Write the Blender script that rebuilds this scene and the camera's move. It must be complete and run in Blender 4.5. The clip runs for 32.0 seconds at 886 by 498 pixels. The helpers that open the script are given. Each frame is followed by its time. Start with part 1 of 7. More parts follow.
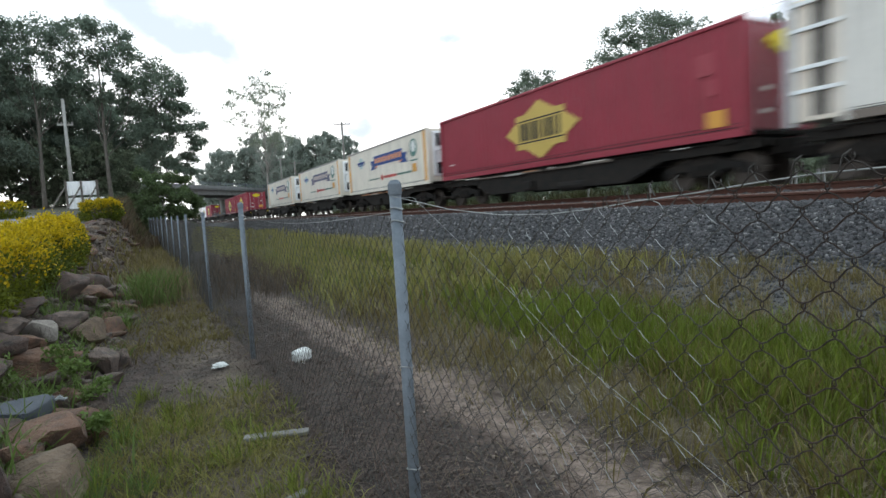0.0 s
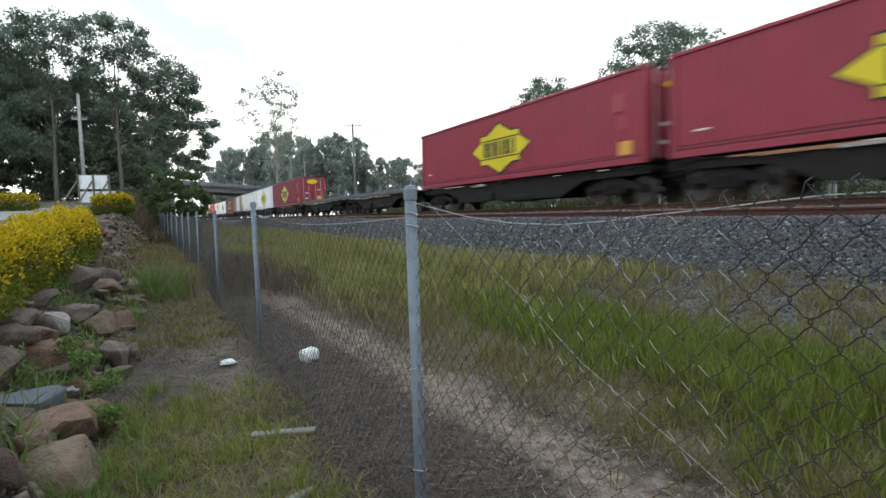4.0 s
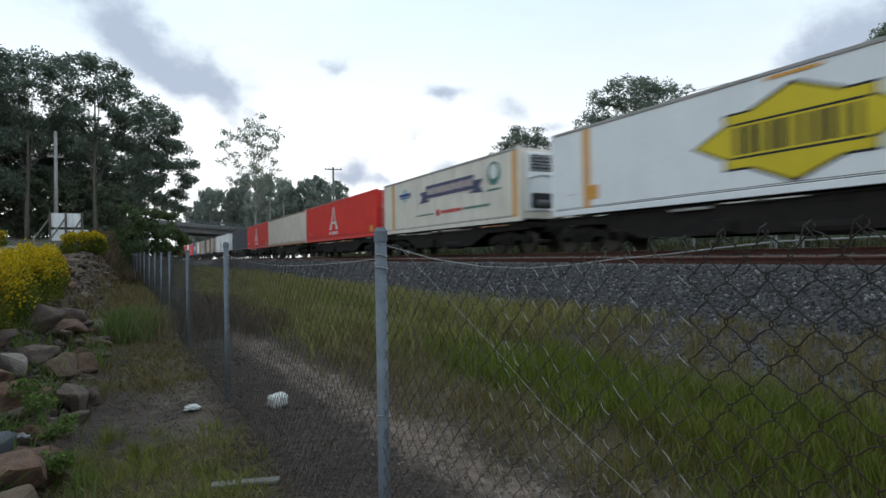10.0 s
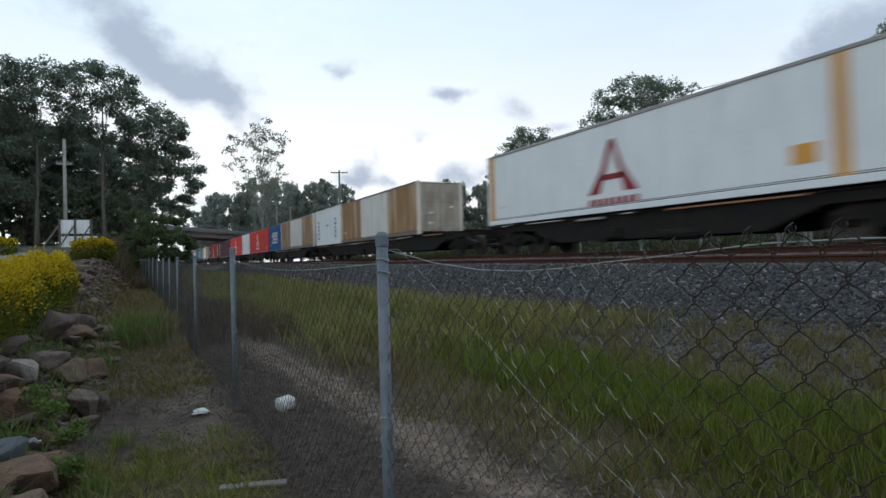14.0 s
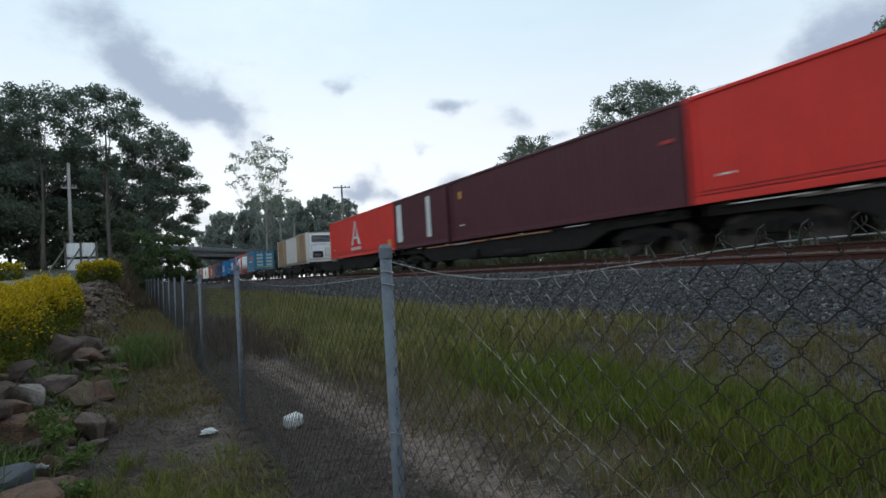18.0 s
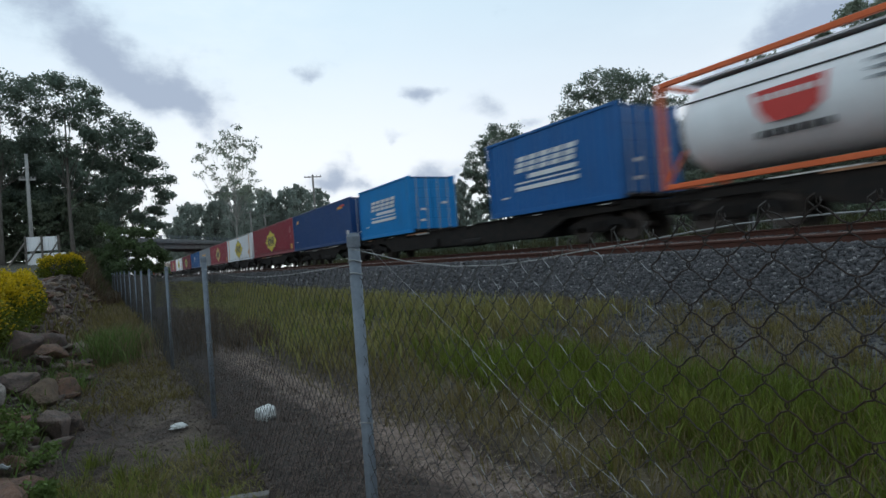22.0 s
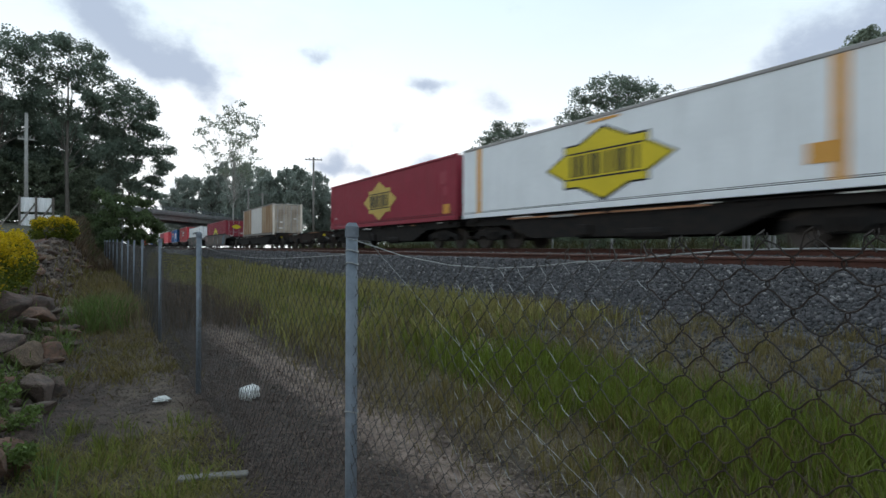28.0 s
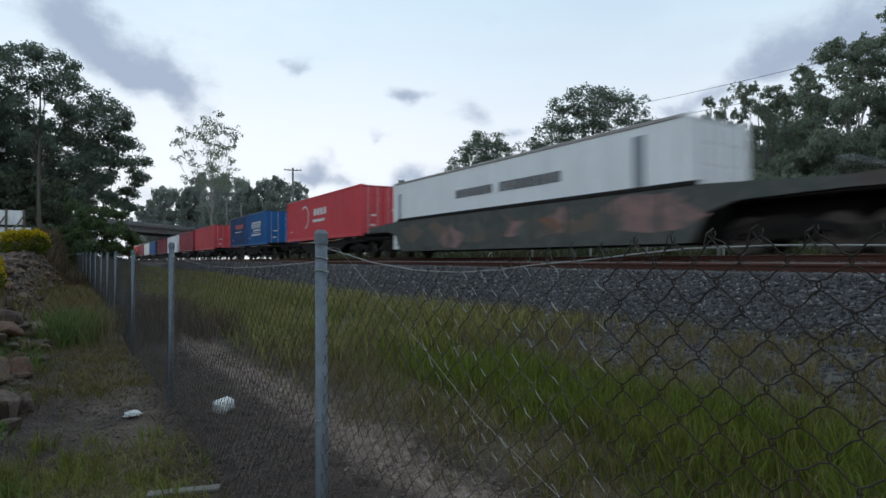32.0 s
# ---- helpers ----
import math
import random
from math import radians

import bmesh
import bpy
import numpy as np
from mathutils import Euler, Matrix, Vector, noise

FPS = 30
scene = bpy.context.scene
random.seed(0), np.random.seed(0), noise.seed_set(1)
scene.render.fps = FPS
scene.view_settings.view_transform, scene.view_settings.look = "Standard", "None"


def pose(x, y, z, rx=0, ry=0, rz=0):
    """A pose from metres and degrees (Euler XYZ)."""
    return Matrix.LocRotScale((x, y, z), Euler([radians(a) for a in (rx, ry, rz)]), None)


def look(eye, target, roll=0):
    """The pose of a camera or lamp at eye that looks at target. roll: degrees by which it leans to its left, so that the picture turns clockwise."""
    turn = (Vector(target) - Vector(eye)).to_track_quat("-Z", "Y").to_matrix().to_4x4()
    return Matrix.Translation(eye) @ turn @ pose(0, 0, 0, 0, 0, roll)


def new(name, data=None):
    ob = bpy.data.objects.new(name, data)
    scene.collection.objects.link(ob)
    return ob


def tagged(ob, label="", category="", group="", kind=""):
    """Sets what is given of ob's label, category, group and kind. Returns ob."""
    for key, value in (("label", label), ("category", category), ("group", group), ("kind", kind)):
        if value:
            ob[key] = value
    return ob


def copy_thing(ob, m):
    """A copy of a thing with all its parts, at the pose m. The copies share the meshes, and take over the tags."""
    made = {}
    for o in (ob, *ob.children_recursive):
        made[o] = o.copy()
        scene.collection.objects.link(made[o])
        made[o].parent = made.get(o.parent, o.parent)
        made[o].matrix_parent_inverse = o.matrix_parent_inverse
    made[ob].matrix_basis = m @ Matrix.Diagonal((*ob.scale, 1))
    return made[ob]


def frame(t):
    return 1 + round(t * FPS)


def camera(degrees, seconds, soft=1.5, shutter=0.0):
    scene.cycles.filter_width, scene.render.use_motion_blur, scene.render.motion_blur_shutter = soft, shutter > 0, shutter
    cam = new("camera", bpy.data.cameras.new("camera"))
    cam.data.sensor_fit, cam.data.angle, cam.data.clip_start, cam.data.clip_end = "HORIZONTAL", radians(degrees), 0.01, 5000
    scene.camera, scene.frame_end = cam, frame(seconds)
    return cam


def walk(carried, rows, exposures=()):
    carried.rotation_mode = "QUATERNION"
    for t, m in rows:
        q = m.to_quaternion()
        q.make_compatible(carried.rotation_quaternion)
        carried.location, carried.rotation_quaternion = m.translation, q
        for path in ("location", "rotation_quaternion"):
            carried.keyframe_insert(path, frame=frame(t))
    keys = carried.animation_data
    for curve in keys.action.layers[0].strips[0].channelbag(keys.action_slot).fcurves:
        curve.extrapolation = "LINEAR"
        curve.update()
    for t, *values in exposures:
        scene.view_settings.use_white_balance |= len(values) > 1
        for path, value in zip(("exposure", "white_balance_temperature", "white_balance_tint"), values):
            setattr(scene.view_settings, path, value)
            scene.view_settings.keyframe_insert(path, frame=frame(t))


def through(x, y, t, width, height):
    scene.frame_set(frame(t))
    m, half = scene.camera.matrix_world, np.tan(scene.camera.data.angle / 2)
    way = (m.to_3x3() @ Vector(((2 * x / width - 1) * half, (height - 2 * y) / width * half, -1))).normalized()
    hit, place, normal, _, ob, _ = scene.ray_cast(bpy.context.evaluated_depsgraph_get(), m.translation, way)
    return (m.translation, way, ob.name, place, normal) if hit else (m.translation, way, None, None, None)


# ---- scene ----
from collections import namedtuple
from mathutils.bvhtree import BVHTree

# ---------------------------------------------------------------- camera and its walk
cam = camera(76.2, 32.0, soft=1.5, shutter=0.5)
ROWS = [
    (0, -0.015, 0.030, 1.125, 85.78, 3.51, -27.04),
    (0.5, -0.012, 0.033, 1.120, 85.49, 3.21, -26.96),
    (1, -0.018, 0.039, 1.124, 85.22, 2.70, -27.15),
    (1.5, -0.019, 0.049, 1.123, 85.48, 1.71, -27.21),
    (2, -0.029, 0.055, 1.122, 85.54, 1.81, -26.70),
    (2.5, -0.033, 0.051, 1.120, 85.64, 1.32, -26.11),
    (4.5, -0.050, -0.001, 1.135, 86.54, 1.98, -26.29),
    (5, -0.045, -0.005, 1.132, 86.98, 1.87, -26.43),
    (5.5, -0.024, -0.007, 1.125, 87.32, 2.69, -26.36),
    (6, -0.009, -0.020, 1.127, 87.37, 2.61, -25.85),
    (6.5, 0.007, -0.033, 1.129, 87.66, 2.39, -25.77),
    (7, -0.002, -0.035, 1.132, 88.06, 2.23, -25.28),
    (7.5, -0.025, -0.007, 1.131, 88.83, 1.38, -25.42),
    (8, -0.039, 0.012, 1.129, 89.20, 1.02, -26.18),
    (8.5, -0.040, 0.019, 1.129, 89.68, 1.15, -26.98),
    (9, -0.031, 0.015, 1.134, 90.06, 0.80, -27.50),
    (9.5, -0.025, 0.012, 1.128, 90.48, 0.87, -28.06),
    (10, -0.017, 0.009, 1.127, 90.66, 0.95, -28.39),
    (10.5, -0.007, 0.014, 1.121, 90.75, 0.97, -28.23),
    (11, 0.001, 0.017, 1.124, 90.61, 0.77, -27.82),
    (11.5, 0.009, 0.019, 1.127, 90.55, 1.16, -27.94),
    (12, 0.013, 0.023, 1.123, 90.55, 1.43, -28.15),
    (12.5, 0.005, 0.014, 1.127, 90.64, 1.43, -28.18),
    (13, 0.000, -0.000, 1.130, 90.77, 1.50, -28.19),
    (13.5, -0.005, -0.006, 1.128, 90.96, 1.50, -28.02),
    (14, -0.010, -0.020, 1.132, 90.85, 1.64, -27.70),
    (14.5, -0.006, -0.028, 1.134, 91.07, 2.81, -24.39),
    (16.5, 0.006, -0.018, 1.128, 91.53, 3.49, -25.73),
    (17, 0.007, -0.009, 1.127, 91.66, 3.68, -26.22),
    (17.5, 0.004, -0.002, 1.134, 91.73, 3.20, -26.75),
    (18, -0.000, -0.001, 1.130, 92.01, 3.48, -27.22),
    (18.5, -0.007, -0.006, 1.126, 92.12, 3.98, -27.55),
    (19, -0.010, -0.012, 1.127, 92.01, 4.33, -27.90),
    (19.5, -0.006, -0.009, 1.128, 91.80, 3.46, -28.38),
    (20, -0.006, -0.014, 1.131, 91.68, 4.54, -28.97),
    (20.5, -0.000, -0.015, 1.132, 91.48, 4.29, -29.35),
    (21, -0.002, -0.020, 1.149, 91.33, 4.06, -29.54),
    (21.5, 0.016, -0.012, 1.137, 91.14, 4.34, -29.59),
    (22, 0.018, 0.002, 1.126, 90.68, 4.34, -29.89),
    (22.5, 0.022, -0.009, 1.130, 90.26, 3.96, -30.08),
    (23, 0.017, 0.001, 1.127, 89.87, 3.95, -30.17),
    (23.5, 0.017, -0.001, 1.129, 89.61, 3.66, -30.14),
    (24, 0.009, 0.009, 1.129, 89.50, 3.43, -30.10),
    (24.5, 0.018, 0.017, 1.129, 89.43, 3.44, -29.18),
    (25, 0.021, 0.027, 1.126, 89.40, 3.64, -29.40),
    (25.5, 0.024, 0.024, 1.126, 89.38, 3.37, -29.69),
    (27.5, 0.006, -0.004, 1.138, 89.80, 0.26, -30.21),
    (28, 0.008, -0.001, 1.138, 89.98, -0.22, -30.43),
    (28.5, 0.008, 0.004, 1.142, 90.32, -0.58, -30.90),
    (29, 0.020, 0.012, 1.138, 90.80, -0.59, -31.25),
    (29.5, 0.022, 0.011, 1.145, 91.22, -0.81, -31.46),
    (30, 0.029, 0.022, 1.135, 91.57, -0.51, -31.55),
    (30.5, 0.023, 0.026, 1.136, 91.69, -0.58, -31.83),
    (31, 0.031, 0.017, 1.135, 91.53, 0.19, -32.11),
    (31.5, 0.033, -0.007, 1.134, 91.28, 0.07, -32.33),
    (32, 0.039, -0.017, 1.127, 90.96, 0.33, -32.34),
]
EXPOSURES = [(0.0, 0.66, 6480, 10), (1.0, 0.80, 6480, 10), (2.5, 0.84, 6500, 10), (5.0, 0.82, 6500, 10), (6.5, 0.56, 6450, 10), (8.0, 0.22, 6400, 10), (10.0, -0.04, 6300, 9), (13.0, -0.14, 6250, 9), (16.5, -0.16, 6200, 9), (20.0, -0.27, 6100, 8), (22.5, -0.24, 6100, 8), (24.0, -0.04, 6200, 9), (25.0, -0.02, 6200, 9), (28.0, -0.01, 6250, 9), (30.0, -0.18, 6150, 9), (32.0, -0.28, 6050, 9)]
walk(cam, [(t, pose(x, y, z, rx, ry, rz)) for t, x, y, z, rx, ry, rz in ROWS], EXPOSURES)

# ---------------------------------------------------------------- nodes
def nodes_of(owner):
    owner.use_nodes = True
    nt = owner.node_tree
    nt.nodes.clear()
    return nt


def nd(nt, kind, **settings):
    n = nt.nodes.new(kind)
    for key, value in settings.items():
        if key in n.inputs:
            n.inputs[key].default_value = value
    return n


def mixc(nt, fac, a, b, blend="MIX"):
    m = nt.nodes.new("ShaderNodeMix")
    m.data_type, m.blend_type = "RGBA", blend
    for sock, value in ((m.inputs[0], fac), (m.inputs[6], a), (m.inputs[7], b)):
        if isinstance(value, bpy.types.NodeSocket):
            nt.links.new(value, sock)
        elif isinstance(value, (int, float)):
            sock.default_value = value
        else:
            sock.default_value = (*value[:3], 1)
    return m.outputs[2]


def calc(nt, op, a, b=0.0, c=0.0, clamp=False):
    m = nt.nodes.new("ShaderNodeMath")
    m.operation, m.use_clamp = op, clamp
    for sock, value in zip(m.inputs, (a, b, c)):
        if isinstance(value, bpy.types.NodeSocket):
            nt.links.new(value, sock)
        else:
            sock.default_value = value
    return m.outputs[0]


def ramp(nt, value, lo, hi):
    m = nt.nodes.new("ShaderNodeMapRange")
    m.interpolation_type = "SMOOTHSTEP"
    nt.links.new(value, m.inputs[0])
    m.inputs[1].default_value, m.inputs[2].default_value = lo, hi
    return m.outputs[0]


def noise_of(nt, vec, scale, detail=4.0, rough=0.55, stretch=None):
    if stretch:
        mp = nt.nodes.new("ShaderNodeMapping")
        nt.links.new(vec, mp.inputs[0])
        mp.inputs[3].default_value = stretch
        vec = mp.outputs[0]
    n = nt.nodes.new("ShaderNodeTexNoise")
    nt.links.new(vec, n.inputs["Vector"])
    n.inputs["Scale"].default_value, n.inputs["Detail"].default_value, n.inputs["Roughness"].default_value = scale, detail, rough
    return n.outputs[0]


# ---------------------------------------------------------------- sky, sun
SUN_ELEVATION, SUN_TURN = 38.0, 10.0
world = bpy.data.worlds.new("sky")
scene.world = world


def build_sky():
    nt = nodes_of(world)
    out, bg = nd(nt, "ShaderNodeOutputWorld"), nd(nt, "ShaderNodeBackground", Strength=0.10)
    sky = nt.nodes.new("ShaderNodeTexSky")
    sky.sky_type, sky.sun_disc = "NISHITA", False
    sky.sun_elevation, sky.sun_rotation = radians(SUN_ELEVATION), radians(SUN_TURN)
    sky.air_density, sky.dust_density, sky.ozone_density = 1.0, 2.0, 1.0
    co = nt.nodes.new("ShaderNodeTexCoord")
    way = co.outputs["Generated"]
    # thin high cloud over all of it, brightest low over the track
    wisps = noise_of(nt, way, 2.4, 6, 0.6, (1, 1, 2.6))
    sep = nt.nodes.new("ShaderNodeSeparateXYZ")
    nt.links.new(way, sep.inputs[0])
    up = sep.outputs[2]
    glow = nt.nodes.new("ShaderNodeVectorMath")
    glow.operation = "DOT_PRODUCT"
    nt.links.new(way, glow.inputs[0])
    glow.inputs[1].default_value = Vector((0.42, 0.87, 0.26)).normalized()
    far_off = calc(nt, "SUBTRACT", 1.0, ramp(nt, glow.outputs["Value"], 0.25, 0.98))
    veil = mixc(nt, far_off, (11.9, 12.0, 12.1), (10.2, 10.5, 10.8))
    veil = mixc(nt, calc(nt, "MULTIPLY", ramp(nt, up, 0.14, 0.46), 0.72), veil, (6.7, 9.1, 10.5))
    cover = calc(nt, "ADD", calc(nt, "MULTIPLY", ramp(nt, wisps, 0.3, 0.7), 0.15), 0.84)
    colour = mixc(nt, cover, sky.outputs[0], veil)
    # grey cumulus banks: direction, half-width in radians, flatness, weight
    warp = nt.nodes.new("ShaderNodeTexNoise")
    nt.links.new(way, warp.inputs["Vector"])
    warp.inputs["Scale"].default_value, warp.inputs["Detail"].default_value = 5.5, 6
    off = nt.nodes.new("ShaderNodeVectorMath")
    off.operation = "MULTIPLY_ADD"
    nt.links.new(warp.outputs["Color"], off.inputs[0])
    off.inputs[1].default_value, off.inputs[2].default_value = (0.20, 0.20, 0.17), (-0.10, -0.10, -0.085)
    moved = nt.nodes.new("ShaderNodeVectorMath")
    nt.links.new(way, moved.inputs[0])
    nt.links.new(off.outputs[0], moved.inputs[1])
    total = None
    for az, el, wide, tall, weight in CLOUDS:
        a, e = radians(az), radians(el)
        c = Vector((math.sin(a) * math.cos(e), math.cos(a) * math.cos(e), math.sin(e)))
        d = nt.nodes.new("ShaderNodeVectorMath")
        d.operation = "SUBTRACT"
        nt.links.new(moved.outputs[0], d.inputs[0])
        d.inputs[1].default_value = c
        s = nt.nodes.new("ShaderNodeVectorMath")
        s.operation = "DIVIDE"
        nt.links.new(d.outputs[0], s.inputs[0])
        s.inputs[1].default_value = (radians(wide), radians(wide), radians(tall))
        ln = nt.nodes.new("ShaderNodeVectorMath")
        ln.operation = "LENGTH"
        nt.links.new(s.outputs[0], ln.inputs[0])
        blob = calc(nt, "MULTIPLY", calc(nt, "POWER", 0.17, calc(nt, "MULTIPLY", ln.outputs["Value"], ln.outputs["Value"])), weight)
        total = blob if total is None else calc(nt, "ADD", total, blob)
    grain = noise_of(nt, way, 7.0, 10, 0.66, (1, 1, 1.7))
    total = calc(nt, "MULTIPLY", ramp(nt, calc(nt, "ADD", total, calc(nt, "MULTIPLY_ADD", grain, 1.7, -0.85)), 0.20, 1.15), 0.90)
    colour = mixc(nt, total, colour, (4.6, 5.3, 6.6))
    nt.links.new(colour, bg.inputs[0])
    nt.links.new(bg.outputs[0], out.inputs[0])


# azimuth from the track's direction, elevation, half-width, half-height, weight
CLOUDS = [(-4.2, 23.0, 4.0, 2.4, 0.7), (-1.4, 20.4, 4.0, 2.3, 0.9), (1.2, 18.5, 4.0, 2.4, 1.0), (4.0, 16.6, 3.8, 2.3, 1.05), (6.7, 14.9, 3.4, 2.0, 1.05), (9.0, 13.2, 2.5, 1.5, 0.85), (18.0, 19.0, 2.8, 1.3, 1.0), (29.2, 16.9, 3.4, 1.3, 0.95), (19.2, 10.4, 3.0, 1.9, 1.15), (20.6, 12.2, 1.6, 1.4, 0.8),
          (22.6, 8.9, 3.2, 1.2, 0.95), (17.0, 8.8, 3.4, 1.2, 0.8), (27.1, 11.9, 1.7, 1.2, 0.95), (36, 15, 2.6, 2.2, 0.7), (37, 22, 3, 1.2, 0.45), (55.5, 14.3, 3.6, 1.3, 0.8), (60, 15.4, 4, 1.8, 1.0), (64.5, 16.8, 5, 2.4, 1.0), (70, 18.4, 6, 3.2, 1.0), (77, 20.5, 7, 4, 1.0), (31, 7.5, 3.8, 1.7, 0.9), (40, 12.5, 3.0, 1.3, 0.8), (5, 6, 5, 2.0, 0.5),
          (110, 30, 20, 12, 0.8), (180, 40, 30, 15, 0.8)]
build_sky()
sun = new("sun", bpy.data.lights.new("sun", "SUN"))
sun.data.energy, sun.data.angle, sun.data.color = 0.4, radians(18), (1.0, 0.96, 0.9)
sun.matrix_world = look((0, 0, 60), (-math.sin(radians(SUN_TURN)) * 60, -math.cos(radians(SUN_TURN)) * 60, 60 - 60 * math.tan(radians(SUN_ELEVATION))))

# ---------------------------------------------------------------- materials
MATS = {}


def material(name, colour, rough=0.6, metal=0.0, vary=0.25, scale=6.0, second=None, streak=0.0, bump=0.0, bump_scale=40.0, coord="Object", per_piece=0.0, spec=0.5, through=0.0):
    """A painted, stony or leafy surface: base colour, broad variation, fine grain, optional streaks down the face and relief."""
    if name in MATS:
        return MATS[name]
    mat = bpy.data.materials.new(name)
    nt = nodes_of(mat)
    out, bsdf = nd(nt, "ShaderNodeOutputMaterial"), nd(nt, "ShaderNodeBsdfPrincipled", Roughness=rough, Metallic=metal)
    bsdf.inputs["Specular IOR Level"].default_value = spec
    co = nt.nodes.new("ShaderNodeTexCoord").outputs[coord]
    broad, fine = noise_of(nt, co, scale, 4), noise_of(nt, co, scale * 9, 3)
    second = second or tuple(c * 0.55 for c in colour)
    col = mixc(nt, calc(nt, "MULTIPLY", ramp(nt, broad, 0.35, 0.72), min(1.0, vary * 2)), colour, second)
    col = mixc(nt, calc(nt, "MULTIPLY", ramp(nt, fine, 0.4, 0.75), vary), col, tuple(c * 0.6 for c in colour))
    if streak:
        run = noise_of(nt, co, 1.0, 5, 0.6, (5.0, 5.0, 0.35))
        col = mixc(nt, calc(nt, "MULTIPLY", ramp(nt, run, 0.48, 0.75), streak), col, (0.10, 0.075, 0.055))
    if per_piece:
        info = nt.nodes.new("ShaderNodeObjectInfo").outputs["Random"]
        geo = nt.nodes.new("ShaderNodeNewGeometry").outputs["Random Per Island"]
        k = calc(nt, "FRACT", calc(nt, "ADD", info, geo))
        col = mixc(nt, calc(nt, "MULTIPLY", k, per_piece), col, tuple(c * 0.35 for c in second))
    nt.links.new(col, bsdf.inputs["Base Color"])
    rr = calc(nt, "MULTIPLY_ADD", fine, 0.25, rough - 0.12, clamp=True)
    nt.links.new(rr, bsdf.inputs["Roughness"])
    if bump:
        b = nd(nt, "ShaderNodeBump", Strength=bump, Distance=0.02)
        nt.links.new(noise_of(nt, co, bump_scale, 5), b.inputs["Height"])
        nt.links.new(b.outputs[0], bsdf.inputs["Normal"])
    if through:
        tr = nd(nt, "ShaderNodeBsdfTranslucent")
        nt.links.new(col, tr.inputs[0])
        mx = nd(nt, "ShaderNodeMixShader", Fac=through)
        nt.links.new(bsdf.outputs[0], mx.inputs[1])
        nt.links.new(tr.outputs[0], mx.inputs[2])
        nt.links.new(mx.outputs[0], out.inputs[0])
    else:
        nt.links.new(bsdf.outputs[0], out.inputs[0])
    MATS[name] = mat
    return mat


def paint(name, colour, streak=0.25, rough=0.5, vary=0.18):
    return material("paint_" + name, colour, rough, 0.0, vary, 0.9, tuple(c * 0.72 for c in colour), streak, 0.06, 14, spec=0.3)


def streaked(name):
    """Old tan panels: rust-brown and bleached runs down the face, grime along the foot."""
    mat = material(name, (0.36, 0.19, 0.072), 0.7, 0, 0.3, 1.2, (0.26, 0.125, 0.05), 0.3)
    nt = mat.node_tree
    bsdf = next(n for n in nt.nodes if n.type == "BSDF_PRINCIPLED")
    base = bsdf.inputs["Base Color"].links[0].from_socket
    co = nt.nodes.new("ShaderNodeTexCoord").outputs["Object"]
    runs, fine = noise_of(nt, co, 1.0, 3, 0.5, (1.7, 1.7, 0.16)), noise_of(nt, co, 1.0, 4, 0.6, (7.0, 7.0, 0.3))
    col = mixc(nt, calc(nt, "MULTIPLY", ramp(nt, runs, 0.45, 0.66), 0.8), base, (0.52, 0.40, 0.27))
    col = mixc(nt, calc(nt, "MULTIPLY", ramp(nt, fine, 0.5, 0.8), 0.5), col, (0.20, 0.10, 0.05))
    nt.links.new(col, bsdf.inputs["Base Color"])
    return mat


RED = paint("linehaul_red", (0.30, 0.035, 0.055))
FADEDRED = paint("faded_label_red", (0.36, 0.055, 0.075))
DARKREDMARK = paint("marking_dark_red", (0.33, 0.035, 0.045), 0.1)
MAROON = paint("maroon", (0.10, 0.026, 0.034))
SCARLET = paint("scarlet", (0.78, 0.045, 0.032))
PINKRED = paint("pink_red", (0.66, 0.07, 0.085))
RUST_RED = paint("rust_red", (0.29, 0.062, 0.03))
WHITE = paint("white", (0.88, 0.88, 0.88), 0.14, 0.55, 0.10)
OFFWHITE = paint("offwhite", (0.78, 0.735, 0.68), 0.4)
CREAM = paint("cream", (0.80, 0.73, 0.63), 0.3)
BEIGE = paint("beige", (0.80, 0.70, 0.60), 0.25)
GRIME = paint("grimy_rail", (0.20, 0.16, 0.135), 0.5)
RUSTRAIL = paint("rusty_orange_rail", (0.48, 0.23, 0.12), 0.4)
CHARCOAL = paint("charcoal", (0.046, 0.054, 0.072))
GREY = paint("grey", (0.27, 0.29, 0.31))
BLUE = paint("blue", (0.012, 0.115, 0.34))
LIGHTBLUE = paint("light_blue", (0.010, 0.21, 0.52))
NAVY = paint("navy", (0.012, 0.058, 0.185))
TEAL = paint("teal_blue", (0.05, 0.20, 0.32))
BROWNRAIL = paint("brown_rail", (0.24, 0.15, 0.105), 0.4)
GREYRAIL = paint("weathered_grey_rail", (0.36, 0.34, 0.32), 0.5)
GRIMYDOOR = material("grimy_door_paint", (0.50, 0.42, 0.34), 0.65, 0, 0.4, 1.4, (0.30, 0.22, 0.15), 0.6)
STAIN = streaked("stained_tan")
TANYELLOW = paint("faded_tan_yellow", (0.60, 0.42, 0.11), 0.2)
YELLOW = paint("yellow", (0.72, 0.55, 0.02), 0.12)
ORANGE = paint("orange", (0.75, 0.36, 0.07), 0.2)
TANKCRIMSON = paint("tank_frame_crimson", (0.58, 0.07, 0.045))
TANKRED = paint("tank_frame_red", (0.74, 0.15, 0.045))
BLACKPAINT = paint("black", (0.018, 0.018, 0.02), 0.1)
WHITEMARK = paint("marking_white", (0.78, 0.78, 0.76), 0.15)
BLUEMARK = paint("marking_blue", (0.022, 0.065, 0.24), 0.1)
REDMARK = paint("marking_red", (0.60, 0.06, 0.05), 0.1)
CORALMARK = paint("marking_coral", (0.72, 0.30, 0.16), 0.1)
